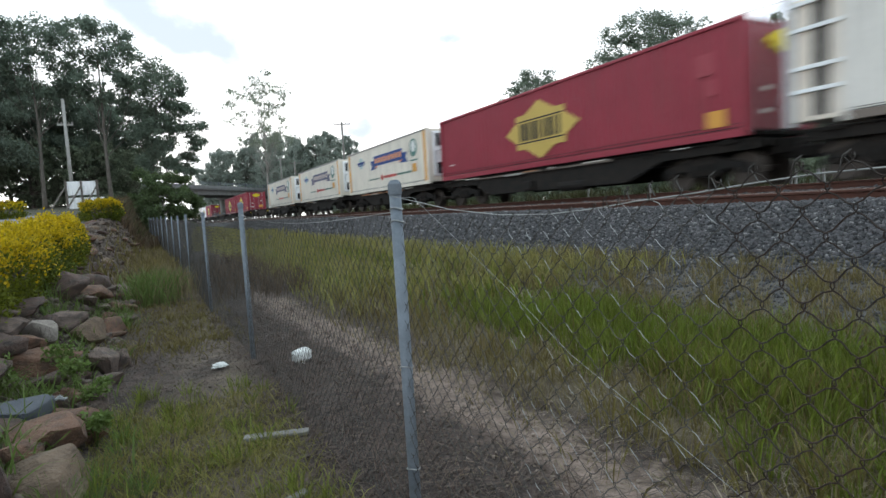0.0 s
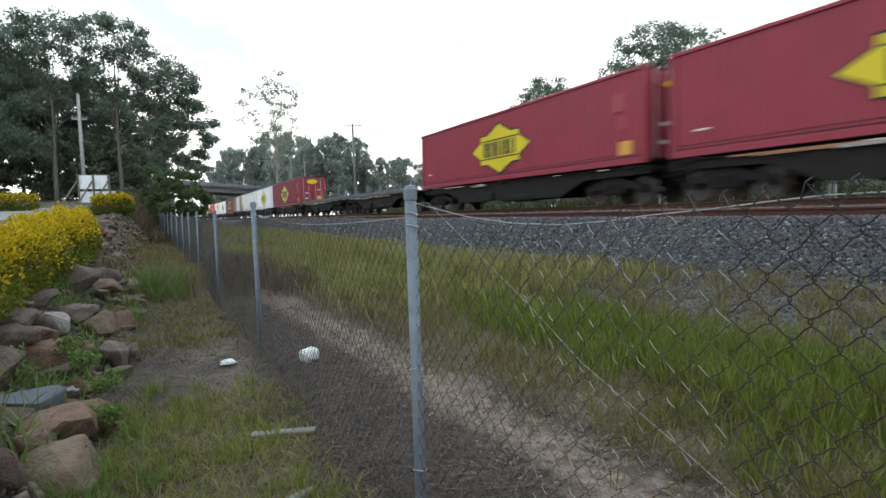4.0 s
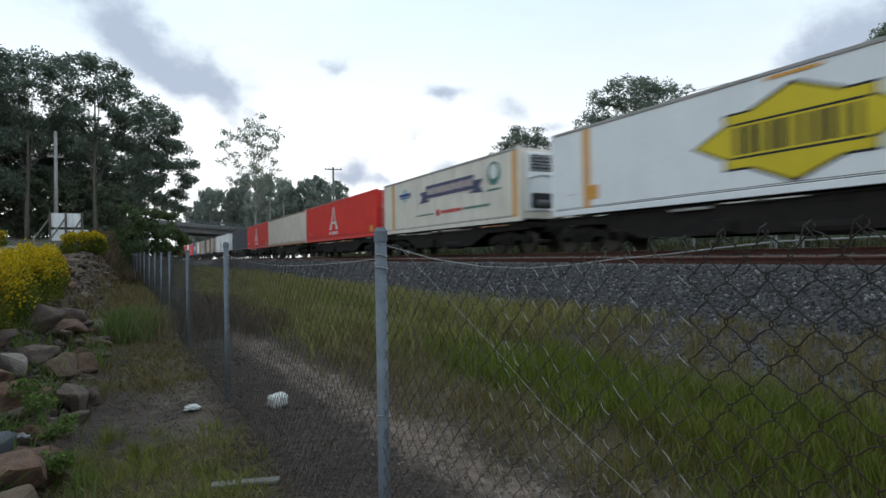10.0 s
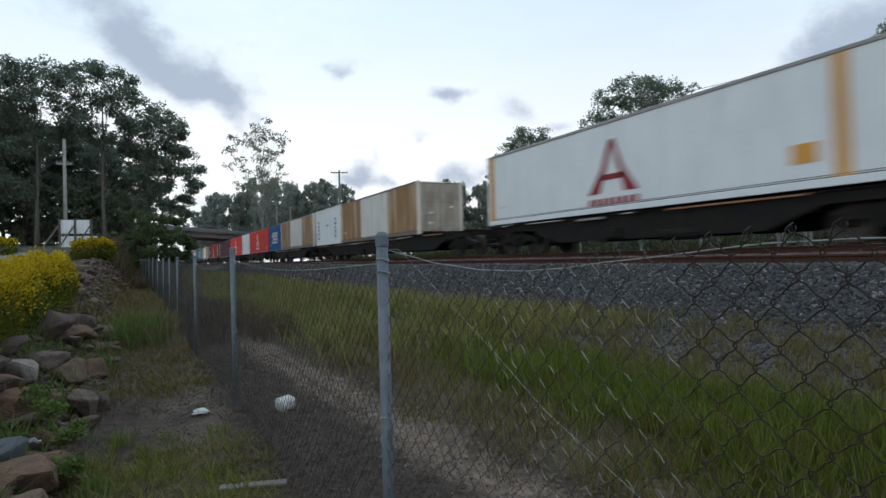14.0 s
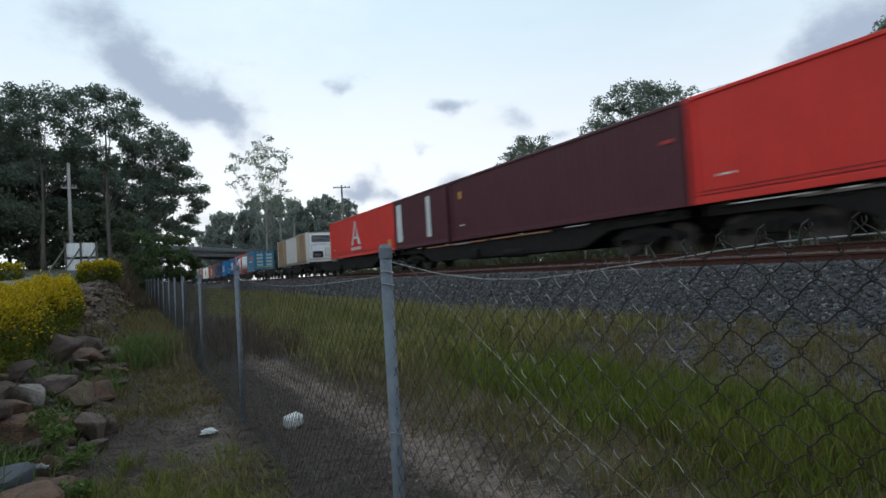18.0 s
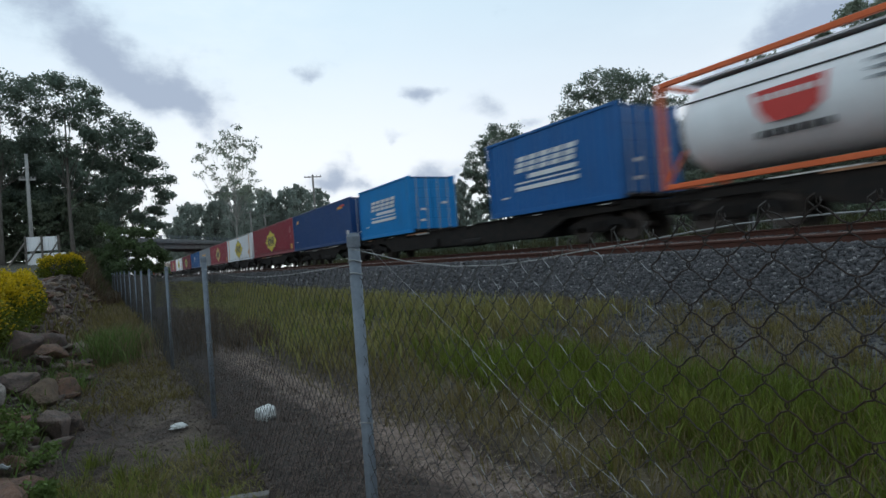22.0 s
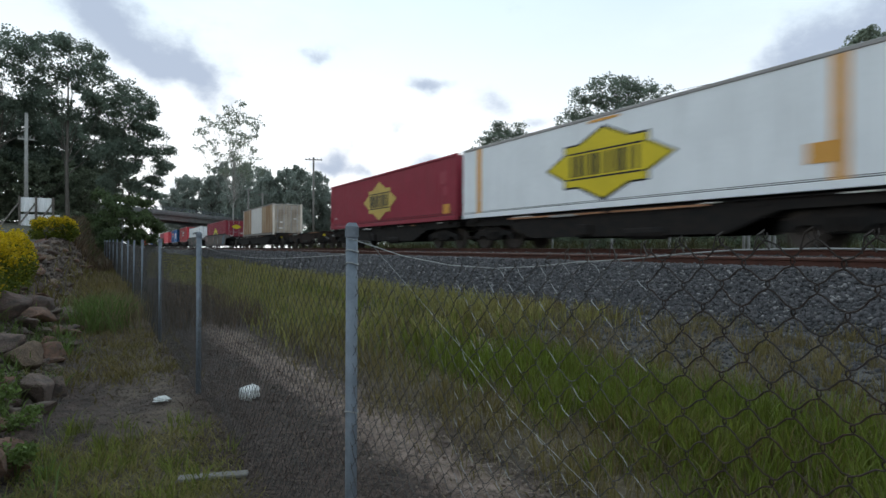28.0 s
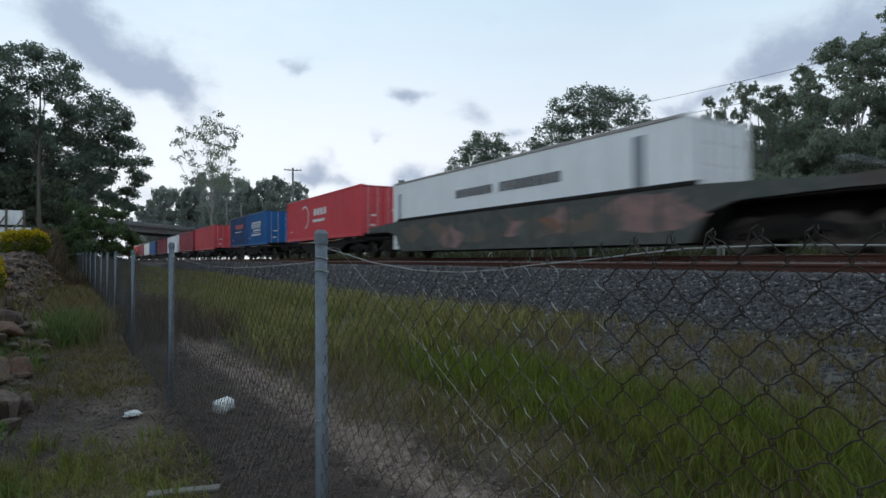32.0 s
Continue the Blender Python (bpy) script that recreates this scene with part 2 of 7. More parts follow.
DUSKMARK = paint("marking_dusk_blue", (0.085, 0.085, 0.16), 0.1)
PALECORAL = paint("marking_pale_coral", (0.55, 0.45, 0.42), 0.1)
PALETEAL = paint("marking_pale_teal", (0.42, 0.55, 0.56), 0.1)
TEALMARK = paint("marking_teal", (0.09, 0.21, 0.18), 0.1)
SILVER = material("galvanised_bars", (0.5, 0.51, 0.52), 0.45, 0.7, 0.25, 20)
UNDER = material("underframe_black", (0.014, 0.013, 0.0125), 0.8, 0.0, 0.4, 5, (0.030, 0.022, 0.017), 0.12, spec=0.2)
RUSTFRAME = material("rusty_underframe", (0.042, 0.027, 0.021), 0.85, 0.0, 0.5, 3, (0.018, 0.014, 0.012), 0.2, spec=0.2)
DECKGREY = material("wagon_deck_grey", (0.13, 0.145, 0.16), 0.65, 0.0, 0.35, 3, (0.07, 0.06, 0.055), 0.2)
WHEEL = material("wheel_steel", (0.09, 0.075, 0.065), 0.5, 0.6, 0.3, 8)
MURAL = material("faded_mural_paint", (0.12, 0.115, 0.10), 0.7, 0.0, 0.4, 2, (0.07, 0.06, 0.05), 0.4)
RAILSIDE = material("rusty_rail", (0.085, 0.030, 0.018), 0.8, 0.2, 0.35, 9, (0.05, 0.02, 0.013), 0, 0.3, 60)
RAILTOP = material("worn_rail_head", (0.42, 0.38, 0.35), 0.35, 0.85, 0.25, 12)
CONCRETE = material("concrete", (0.30, 0.29, 0.275), 0.85, 0, 0.3, 2.5, (0.2, 0.19, 0.17), 0.3, 0.25, 60)
STAINEDCONCRETE = material("stained_concrete", (0.20, 0.20, 0.20), 0.85, 0, 0.35, 1.2, (0.12, 0.12, 0.12), 0.4, 0.25, 60)
GALV = material("galvanised_steel", (0.18, 0.205, 0.235), 0.6, 0.3, 0.35, 22, (0.115, 0.13, 0.15), 0, 0.1, 120)
WIRE = material("dull_wire", (0.085, 0.08, 0.074), 0.7, 0.2, 0.5, 9, (0.030, 0.021, 0.016), spec=0.3)
RUSTWIRE = material("rusty_wire", (0.040, 0.033, 0.029), 0.75, 0.1, 0.5, 12, (0.036, 0.019, 0.013), spec=0.25)
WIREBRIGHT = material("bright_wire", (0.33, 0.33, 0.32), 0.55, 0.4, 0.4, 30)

# ---------------------------------------------------------------- mesh helpers
class Shape:
    """Vertices and faces gathered for one mesh."""

    def __init__(self):
        self.v, self.f = [], []

    def add(self, verts, faces):
        n = len(self.v)
        self.v += [tuple(p) for p in verts]
        self.f += [tuple(n + i for i in q) for q in faces]
        return self

    def box(self, x0, x1, y0, y1, z0, z1, c=0.0):
        if c <= 0:
            vs = [(x, y, z) for z in (z0, z1) for y in (y0, y1) for x in (x0, x1)]
            return self.add(vs, [(0, 2, 3, 1), (4, 5, 7, 6), (0, 1, 5, 4), (2, 6, 7, 3), (0, 4, 6, 2), (1, 3, 7, 5)])
        lo, hi = (x0, y0, z0), (x1, y1, z1)
        c = min(c, (x1 - x0) / 2.1, (y1 - y0) / 2.1, (z1 - z0) / 2.1)
        vs, idx = [], {}
        for i in (0, 1):
            for j in (0, 1):
                for k in (0, 1):
                    for axis in range(3):
                        p = []
                        for a, s in zip(range(3), (i, j, k)):
                            e = hi[a] if s else lo[a]
                            p.append(e if a == axis else e + (-c if s else c))
                        idx[(i, j, k, axis)] = len(vs)
                        vs.append(tuple(p))
        fs = []
        for axis in range(3):
            b, d = (axis + 1) % 3, (axis + 2) % 3
            for s in (0, 1):
                loop = []
                for sb, sd in ((0, 0), (1, 0), (1, 1), (0, 1)):
                    key = [0, 0, 0]
                    key[axis], key[b], key[d] = s, sb, sd
                    loop.append(idx[(*key, axis)])
                fs.append(tuple(loop if s else loop[::-1]))
            for sb in (0, 1):
                for sd in (0, 1):
                    k0, k1 = [0, 0, 0], [0, 0, 0]
                    k0[axis], k1[axis] = 0, 1
                    k0[b] = k1[b] = sb
                    k0[d] = k1[d] = sd
                    loop = [idx[(*k0, b)], idx[(*k1, b)], idx[(*k1, d)], idx[(*k0, d)]]
                    fs.append(tuple(loop if sb == sd else loop[::-1]))
        for i in (0, 1):
            for j in (0, 1):
                for k in (0, 1):
                    loop = [idx[(i, j, k, 0)], idx[(i, j, k, 1)], idx[(i, j, k, 2)]]
                    fs.append(tuple(loop if (i + j + k) % 2 else loop[::-1]))
        return self.add(vs, fs)

    def tube(self, pts, radii, sides=8, caps=True):
        pts = [Vector(p) for p in pts]
        if isinstance(radii, (int, float)):
            radii = [radii] * len(pts)
        vs, fs = [], []
        ref = Vector((0, 0, 1))
        for i, p in enumerate(pts):
            d = (pts[min(i + 1, len(pts) - 1)] - pts[max(i - 1, 0)]).normalized()
            a = d.cross(ref if abs(d.dot(ref)) < 0.95 else Vector((1, 0, 0))).normalized()
            b = d.cross(a)
            for k in range(sides):
                w = 2 * math.pi * k / sides
                vs.append(p + radii[i] * (math.cos(w) * a + math.sin(w) * b))
        for i in range(len(pts) - 1):
            for k in range(sides):
                fs.append((i * sides + k, i * sides + (k + 1) % sides, (i + 1) * sides + (k + 1) % sides, (i + 1) * sides + k))
        if caps:
            fs.append(tuple(range(sides - 1, -1, -1)))
            fs.append(tuple((len(pts) - 1) * sides + k for k in range(sides)))
        return self.add(vs, fs)

    def plate(self, outline, x0, x1):
        """A flat plate in the y-z plane from x0 to x1 with the given (y, z) outline."""
        n = len(outline)
        vs = [(x0, y, z) for y, z in outline] + [(x1, y, z) for y, z in outline]
        return self.add(vs, [tuple(range(n)), tuple(range(2 * n - 1, n - 1, -1))] + [(i, n + i, n + (i + 1) % n, (i + 1) % n) for i in range(n)])


def mesh_of(name, shape, mat, smooth=False):
    me = bpy.data.meshes.new(name)
    me.from_pydata(shape.v, [], shape.f)
    if mat:
        me.materials.append(mat)
    if smooth:
        me.shade_smooth()
    me.update()
    return me


def part(name, shape, mat, parent=None, label="", smooth=False, at=None):
    me = shape if isinstance(shape, bpy.types.Mesh) else mesh_of(name, shape, mat, smooth)
    ob = new(name, me)
    if parent:
        ob.parent = parent
    if at is not None:
        ob.matrix_basis = at
    return tagged(ob, label) if label else ob


def thing(name, label, category, at=None, group="", kind=""):
    ob = new(name)
    ob.empty_display_size = 0.2
    if at is not None:
        ob.matrix_basis = at
    return tagged(ob, label, category, group, kind)


def big_mesh(name, verts, faces, mat):
    """One mesh out of numpy arrays: verts (n,3), faces (m,3) or (m,4)."""
    me = bpy.data.meshes.new(name)
    k = faces.shape[1]
    me.vertices.add(len(verts))
    me.vertices.foreach_set("co", verts.astype(np.float32).ravel())
    me.loops.add(faces.size)
    me.loops.foreach_set("vertex_index", faces.astype(np.int32).ravel())
    me.polygons.add(len(faces))
    me.polygons.foreach_set("loop_start", np.arange(0, faces.size, k, dtype=np.int32))
    me.update(calc_edges=True)
    me.validate()
    if mat:
        me.materials.append(mat)
    return me


def smooth01(x, a, b):
    k = np.clip((x - a) / (b - a), 0, 1)
    return k * k * (3 - 2 * k)


# ---------------------------------------------------------------- the ground
def rise(y):
    return 0.3 + 0.05 * np.clip(y, 0, 62)


def ground_height(x, y):
    x, y = np.asarray(x, float), np.asarray(y, float)
    edge = -0.42 + 0.10 * np.sin(y * 0.9) + 0.05 * np.sin(y * 2.3 + 1)
    bank = rise(y) * smooth01(-x, -edge, -edge + 1.15) * (1 - smooth01(y, 300, 600) * 0.4)
    flat = 0.13 * smooth01(x, 3.0, 6.9) + 0.75 * smooth01(x, 7.2, 17.0)
    wob = 0.018 * np.sin(3.1 * x + 1.3 * np.sin(2.1 * y)) * np.cos(2.7 * y) + 0.012 * np.sin(7 * x + 2) * np.sin(6.1 * y + 1)
    return bank + flat + wob * (1 - smooth01(np.abs(y), 40, 80))


def ground_material():
    mat = bpy.data.materials.new("ground")
    nt = nodes_of(mat)
    out, bsdf = nd(nt, "ShaderNodeOutputMaterial"), nd(nt, "ShaderNodeBsdfPrincipled", Roughness=0.95)
    co = nt.nodes.new("ShaderNodeTexCoord").outputs["Object"]
    sep = nt.nodes.new("ShaderNodeSeparateXYZ")
    nt.links.new(co, sep.inputs[0])
    n1, n2, n3 = noise_of(nt, co, 1.7, 5), noise_of(nt, co, 11, 5), noise_of(nt, co, 70, 4)
    x = calc(nt, "ADD", sep.outputs[0], calc(nt, "MULTIPLY_ADD", n1, 0.4, -0.2))
    litter = mixc(nt, ramp(nt, n2, 0.35, 0.7), (0.024, 0.0152, 0.0115), (0.062, 0.039, 0.031))
    litter = mixc(nt, calc(nt, "MULTIPLY", ramp(nt, n3, 0.55, 0.72), 0.35), litter, (0.15, 0.115, 0.085))
    lawn = mixc(nt, ramp(nt, n2, 0.3, 0.7), (0.092, 0.073, 0.050), (0.145, 0.106, 0.080))
    sand = mixc(nt, ramp(nt, n2, 0.35, 0.65), (0.28, 0.205, 0.165), (0.165, 0.118, 0.093))
    sand = mixc(nt, calc(nt, "MULTIPLY", ramp(nt, n3, 0.5, 0.72), 0.45), sand, (0.085, 0.062, 0.05))
    stony = mixc(nt, ramp(nt, n3, 0.4, 0.65), (0.052, 0.047, 0.043), (0.115, 0.108, 0.102))
    col = mixc(nt, ramp(nt, x, -0.25, 0.35), litter, lawn)
    col = mixc(nt, calc(nt, "MULTIPLY", ramp(nt, n1, 0.5, 0.62), 0.85), col, litter)
    col = mixc(nt, ramp(nt, x, 0.42, 0.62), col, litter)
    rough_x = calc(nt, "ADD", x, calc(nt, "MULTIPLY_ADD", n2, 0.5, -0.25))
    bend = calc(nt, "MULTIPLY", ramp(nt, sep.outputs[1], 3.0, 7.5), 0.22)
    rough_x = calc(nt, "ADD", rough_x, bend)
    band = calc(nt, "MULTIPLY", ramp(nt, rough_x, 1.24, 1.38), calc(nt, "SUBTRACT", 1.0, ramp(nt, rough_x, 1.58, 1.86)))
    band = calc(nt, "MULTIPLY", band, calc(nt, "SUBTRACT", 1.0, ramp(nt, calc(nt, "ADD", sep.outputs[1], calc(nt, "MULTIPLY", n1, 2.0)), 8.2, 12.5)))
    col = mixc(nt, band, col, sand)
    col = mixc(nt, ramp(nt, x, 1.75, 2.3), col, mixc(nt, ramp(nt, n1, 0.35, 0.65), (0.08, 0.06, 0.036), (0.135, 0.105, 0.064)))
    col = mixc(nt, calc(nt, "MULTIPLY", ramp(nt, x, 4.0, 4.9), ramp(nt, n1, 0.30, 0.46)), col, stony)
    # beyond the tracks: ground darkened, shade behind the train put into its colour
    col = mixc(nt, ramp(nt, x, 15.5, 17.5), col, (0.045, 0.046, 0.022))
    col = mixc(nt, calc(nt, "SUBTRACT", 1.0, ramp(nt, x, -2.4, -1.6)), col, mixc(nt, ramp(nt, n2, 0.3, 0.7), (0.075, 0.07, 0.04), (0.05, 0.044, 0.03)))
    nt.links.new(col, bsdf.inputs["Base Color"])
    b = nd(nt, "ShaderNodeBump", Strength=0.9, Distance=0.04)
    nt.links.new(calc(nt, "ADD", n2, calc(nt, "MULTIPLY", n3, 0.5)), b.inputs["Height"])
    nt.links.new(b.outputs[0], bsdf.inputs["Normal"])
    nt.links.new(bsdf.outputs[0], out.inputs[0])
    return mat


def build_ground():
    xs = np.unique(np.concatenate([np.linspace(-3, 8, 111), np.linspace(8, 20, 25), np.linspace(-12, -3, 31), np.array([-2500, -1200, -600, -300, -150, -80, -50, -35, -25, -18, 25, 32, 45, 60, 90, 150, 300, 600, 1200, 2500])]))
    ys = np.unique(np.concatenate([np.linspace(-4, 16, 161), np.linspace(16, 60, 89), np.linspace(60, 130, 36), np.array([-2500, -1200, -500, -200, -90, -45, -20, -10, -7, 160, 200, 260, 330, 420, 550, 700, 900, 1300, 2500])]))
    gx, gy = np.meshgrid(xs, ys, indexing="ij")
    z = ground_height(gx, gy)
    verts = np.stack([gx.ravel(), gy.ravel(), z.ravel()], 1)
    i = np.arange(len(xs) - 1)[:, None] * len(ys) + np.arange(len(ys) - 1)[None, :]
    i = i.ravel()
    faces = np.stack([i, i + len(ys), i + len(ys) + 1, i + 1], 1)
    me = big_mesh("ground", verts, faces, ground_material())
    me.shade_smooth()
    return tagged(new("ground", me), "dry soil, sandy track and rough grass verge", "ground", kind="structure")


ground = build_ground()

# ---------------------------------------------------------------- ballast and the two tracks
NEAR_X, FAR_X = 8.93, 12.87
NEAR_RAIL, FAR_RAIL = 1.03, 1.16
TRACK_FROM, TRACK_TO = -60.0, 960.0
BALLAST_PROFILE = [(6.75, -0.05), (6.95, 0.16), (7.93, 0.868), (8.2, 0.875), (10.1, 0.87), (10.7, 0.84), (11.3, 0.98), (14.4, 0.99), (16.2, 0.30)]
BALLAST = material("ballast_bed", (0.036, 0.036, 0.038), 0.95, 0, 0.5, 14, (0.06, 0.06, 0.065), 0, 0.9, 26)
STONEPALE = material("pale_ballast_stone", (0.24, 0.23, 0.225), 0.9, 0, 0.3, 30, (0.22, 0.21, 0.21), 0, 0.2, 90, per_piece=0.5)
STONE = material("ballast_stone", (0.084, 0.077, 0.081), 0.9, 0, 0.3, 30, (0.11, 0.11, 0.115), 0, 0.2, 90, per_piece=0.95)


def ballast_z(x):
    return np.interp(x, [p[0] for p in BALLAST_PROFILE], [p[1] for p in BALLAST_PROFILE])


def pebbles(name, centres, sizes, mat, seed):
    """Many broken stones in one mesh: squashed, skewed cubes with knocked corners."""
    rng = np.random.default_rng(seed)
    cube = np.array([(x, y, z) for z in (-1, 1) for y in (-1, 1) for x in (-1, 1)], float)
    quads = np.array([(0, 2, 3, 1), (4, 5, 7, 6), (0, 1, 5, 4), (2, 6, 7, 3), (0, 4, 6, 2), (1, 3, 7, 5)])
    n = len(centres)
    v = cube[None] * (1 + rng.uniform(-0.45, 0.25, (n, 8, 3)))
    v *= (sizes[:, None] * rng.uniform(0.6, 1.2, (n, 3)))[:, None, :]
    a, b = rng.uniform(0, 6.28, n), rng.uniform(-0.9, 0.9, n)
    ca, sa, cb, sb = np.cos(a), np.sin(a), np.cos(b), np.sin(b)
    x, y, z = v[..., 0], v[..., 1], v[..., 2]
    y, z = y * cb[:, None] - z * sb[:, None], y * sb[:, None] + z * cb[:, None]
    x, y = x * ca[:, None] - y * sa[:, None], x * sa[:, None] + y * ca[:, None]
    v = np.stack([x, y, z], 2) + centres[:, None, :]
    f = (quads[None] + (np.arange(n) * 8)[:, None, None]).reshape(-1, 4)
    return big_mesh(name, v.reshape(-1, 3), f, mat)


def build_ballast():
    s = Shape()
    ys = [TRACK_FROM, -20, 0, 20, 60, 150, 400, TRACK_TO]
    n = len(BALLAST_PROFILE)
    s.add([(x, y, z) for y in ys for x, z in BALLAST_PROFILE], [(j * n + i, j * n + i + 1, (j + 1) * n + i + 1, (j + 1) * n + i) for j in range(len(ys) - 1) for i in range(n - 1)])
    bed = part("ballast_bed", s, BALLAST, None)
    tagged(bed, "grey crushed-stone ballast bed under two tracks", "ballast", kind="structure")
    rng = np.random.default_rng(5)
    sets = []
    for y0, y1, count, lo, hi in ((-3, 9, 24000, 0.013, 0.029), (9, 24, 12000, 0.020, 0.038), (24, 70, 5000, 0.04, 0.07)):
        y = rng.uniform(y0, y1, count)
        x = 6.55 + 1.75 * rng.beta(1.6, 1.4, count)
        sets.append((x, y, rng.uniform(lo, hi, count)))
    for y0, y1, count in ((-3, 25, 3000),):
        sets.append((rng.uniform(8.3, 12.0, count), rng.uniform(y0, y1, count), rng.uniform(0.025, 0.045, count)))
    x, y, r = (np.concatenate(k) for k in zip(*sets))
    z = np.maximum(ballast_z(x), ground_height(x, y)) + r * 0.35
    pale = rng.random(len(x)) < 0.085
    for m, name, mat, label in ((~pale, "ballast_stones", STONE, "loose broken grey stones on the ballast shoulder"), (pale, "pale_ballast_stones", STONEPALE, "scattered paler stones on the ballast shoulder")):
        me = pebbles(name, np.stack([x[m], y[m], z[m] + (0.006 if mat is STONEPALE else 0)], 1), r[m] * (0.85 if mat is STONEPALE else 1), mat, 6)
        tagged(new(name, me), label, "ballast", kind="stuff")


RAIL_SECTION = [(-0.073, 0.0), (0.073, 0.0), (0.073, 0.011), (0.012, 0.03), (0.010, 0.115), (0.036, 0.125), (0.036, 0.150), (0.026, 0.158), (-0.026, 0.158), (-0.036, 0.150), (-0.036, 0.125), (-0.010, 0.115), (-0.012, 0.03), (-0.073, 0.011)]


def build_track(name, cx, top, label):
    track = thing(name, label, "railway track", pose(cx, 0, top - 0.158))
    for side in (-1, 1):
        s = Shape()
        n = len(RAIL_SECTION)
        off = side * 0.5335 + side * 0.036
        ys = [TRACK_FROM, TRACK_TO]
        vs = [(off + x, y, z) for y in ys for x, z in RAIL_SECTION]
        s.add(vs, [(i, (i + 1) % n, n + (i + 1) % n, n + i) for i in range(n)] + [tuple(range(n - 1, -1, -1)), tuple(range(n, 2 * n))])
        rail = part("rail", s, RAILSIDE, track, "rust-brown steel rail")
        head = Shape().box(off - 0.024, off + 0.024, TRACK_FROM, TRACK_TO, 0.158, 0.1605)
        part("running_surface", head, RAILTOP, rail)
    sl = Shape().box(-0.98, 0.98, -0.11, 0.11, -0.2, -0.008, 0.02)
    me = mesh_of("sleeper", sl, CONCRETE)
    clip = mesh_of("rail_clip", Shape().box(-0.03, 0.03, -0.05, 0.05, -0.012, 0.03, 0.01), RAILSIDE)
    for i in range(110):
        y = -4 + 0.685 * i
        ob = part("sleeper", me, None, track, at=pose(0, y, 0))
        if i < 45:
            for side in (-1, 1):
                part("rail_clip", clip, None, ob, at=pose(side * 0.67, 0, 0))
    return track


build_ballast()
build_track("near_track", NEAR_X, NEAR_RAIL, "empty track with rust-brown rails on pale concrete sleepers")
build_track("far_track", FAR_X, FAR_RAIL, "track under the freight train on stone ballast")

# ---------------------------------------------------------------- the freight train
SPEED = 21.0
HALF = 1.22
FLOOR_Z = 2.28
MOVERS = []
CACHE = {}


def cached(key, make):
    if key not in CACHE:
        CACHE[key] = make()
    return CACHE[key]


def side_sheet(length, height, ribbed, y0=0.0, y1=None):
    """The wall of a box facing -x at x=0: trapezoid ribs, or flush panels with narrow seams."""
    y1 = length if y1 is None else y1
    pts = []
    if ribbed:
        pitch, depth = 0.278, 0.036
        n = max(1, round((y1 - y0) / pitch))
        p = (y1 - y0) / n
        for i in range(n):
            y = y0 + i * p
            pts += [(0, y), (0, y + 0.26 * p), (depth, y + 0.5 * p), (depth, y + 0.76 * p)]
        pts.append((0, y1))
    else:
        n = max(1, round((y1 - y0) / 1.22))
        p = (y1 - y0) / n
        for i in range(n):
            y = y0 + i * p
            pts += [(0, y), (0, y + p - 0.02), (0.008, y + p - 0.014), (0.008, y + p - 0.006)]
        pts.append((0, y1))
    s = Shape()
    z0, z1 = 0.16, height - 0.07
    vs = [(x, y, z) for x, y in pts for z in (z0, z1)]
    s.add(vs, [(2 * i, 2 * i + 1, 2 * i + 3, 2 * i + 2) for i in range(len(pts) - 1)])
    return s


def star_outline(w, h, grow=0.0):
    """A pointed lozenge with a band across it."""
    a, b, c, d = w / 2 + grow * 1.8, h / 2 + grow * 1.4, w * 0.33 + grow, h * 0.30 + grow
    e = 0.62
    return [(-a, 0), (-c, -d * 0.62), (-c, -d), (-c * e, -d), (0, -b), (c * e, -d), (c, -d), (c, -d * 0.62), (a, 0), (c, d * 0.62), (c, d), (c * e, d), (0, b), (-c * e, d), (-c, d), (-c, d * 0.62)]


def shifted(outline, y, z):
    return [(y + p, z + q) for p, q in outline]


def mark(name, parent, pieces, mat, x=-0.012, label="", joined=False):
    """Painted shapes on the side that faces the fence: one part each, or one joined shape."""
    at = pose(-HALF, 0, 0) if "category" in parent else pose(0, 0, 0)
    groups = [pieces] if joined else [[p] for p in pieces]
    first = None
    for k, group in enumerate(groups):
        s = Shape()
        for outline in group:
            s.plate(outline, x, x + 0.005)
        ob = part(name, s, mat, parent, label if k == 0 else "", at=at)
        first = first or ob
    return first


def rect(y, z, w, h, lean=0.0):
    return [(y - w / 2 - lean * h / 2, z - h / 2), (y + w / 2 - lean * h / 2, z - h / 2), (y + w / 2 + lean * h / 2, z + h / 2), (y - w / 2 + lean * h / 2, z + h / 2)]


def disc(y, z, r, n=20):
    return [(y + r * math.cos(2 * math.pi * i / n), z + r * math.sin(2 * math.pi * i / n)) for i in range(n)]


def star_logo(box, y, z=1.42, w=4.0, h=1.95, dark=True, colour=None):
    if dark:
        mark("logo_border", box, [shifted(star_outline(w, h, 0.055), y, z)], BLACKPAINT, -0.010)
    logo = mark("logo", box, [shifted(star_outline(w, h), y, z)], colour or YELLOW, -0.016, "yellow star-pointed lozenge")
    mark("logo_band", logo, [rect(y, z + h * 0.19, w * 0.62, 0.05), rect(y, z - h * 0.19, w * 0.62, 0.05)], BLACKPAINT, -0.020)
    bars = []
    for k, wd in ((-0.255, 0.13), (-0.20, 0.09), (-0.135, 0.26), (-0.055, 0.16), (0.01, 0.10), (0.075, 0.26), (0.15, 0.12), (0.205, 0.20), (0.265, 0.14)):
        bars += [rect(y + w * k, z, wd, h * 0.31)]
    mark("logo_bar", logo, bars, BLACKPAINT, -0.021, "", True)


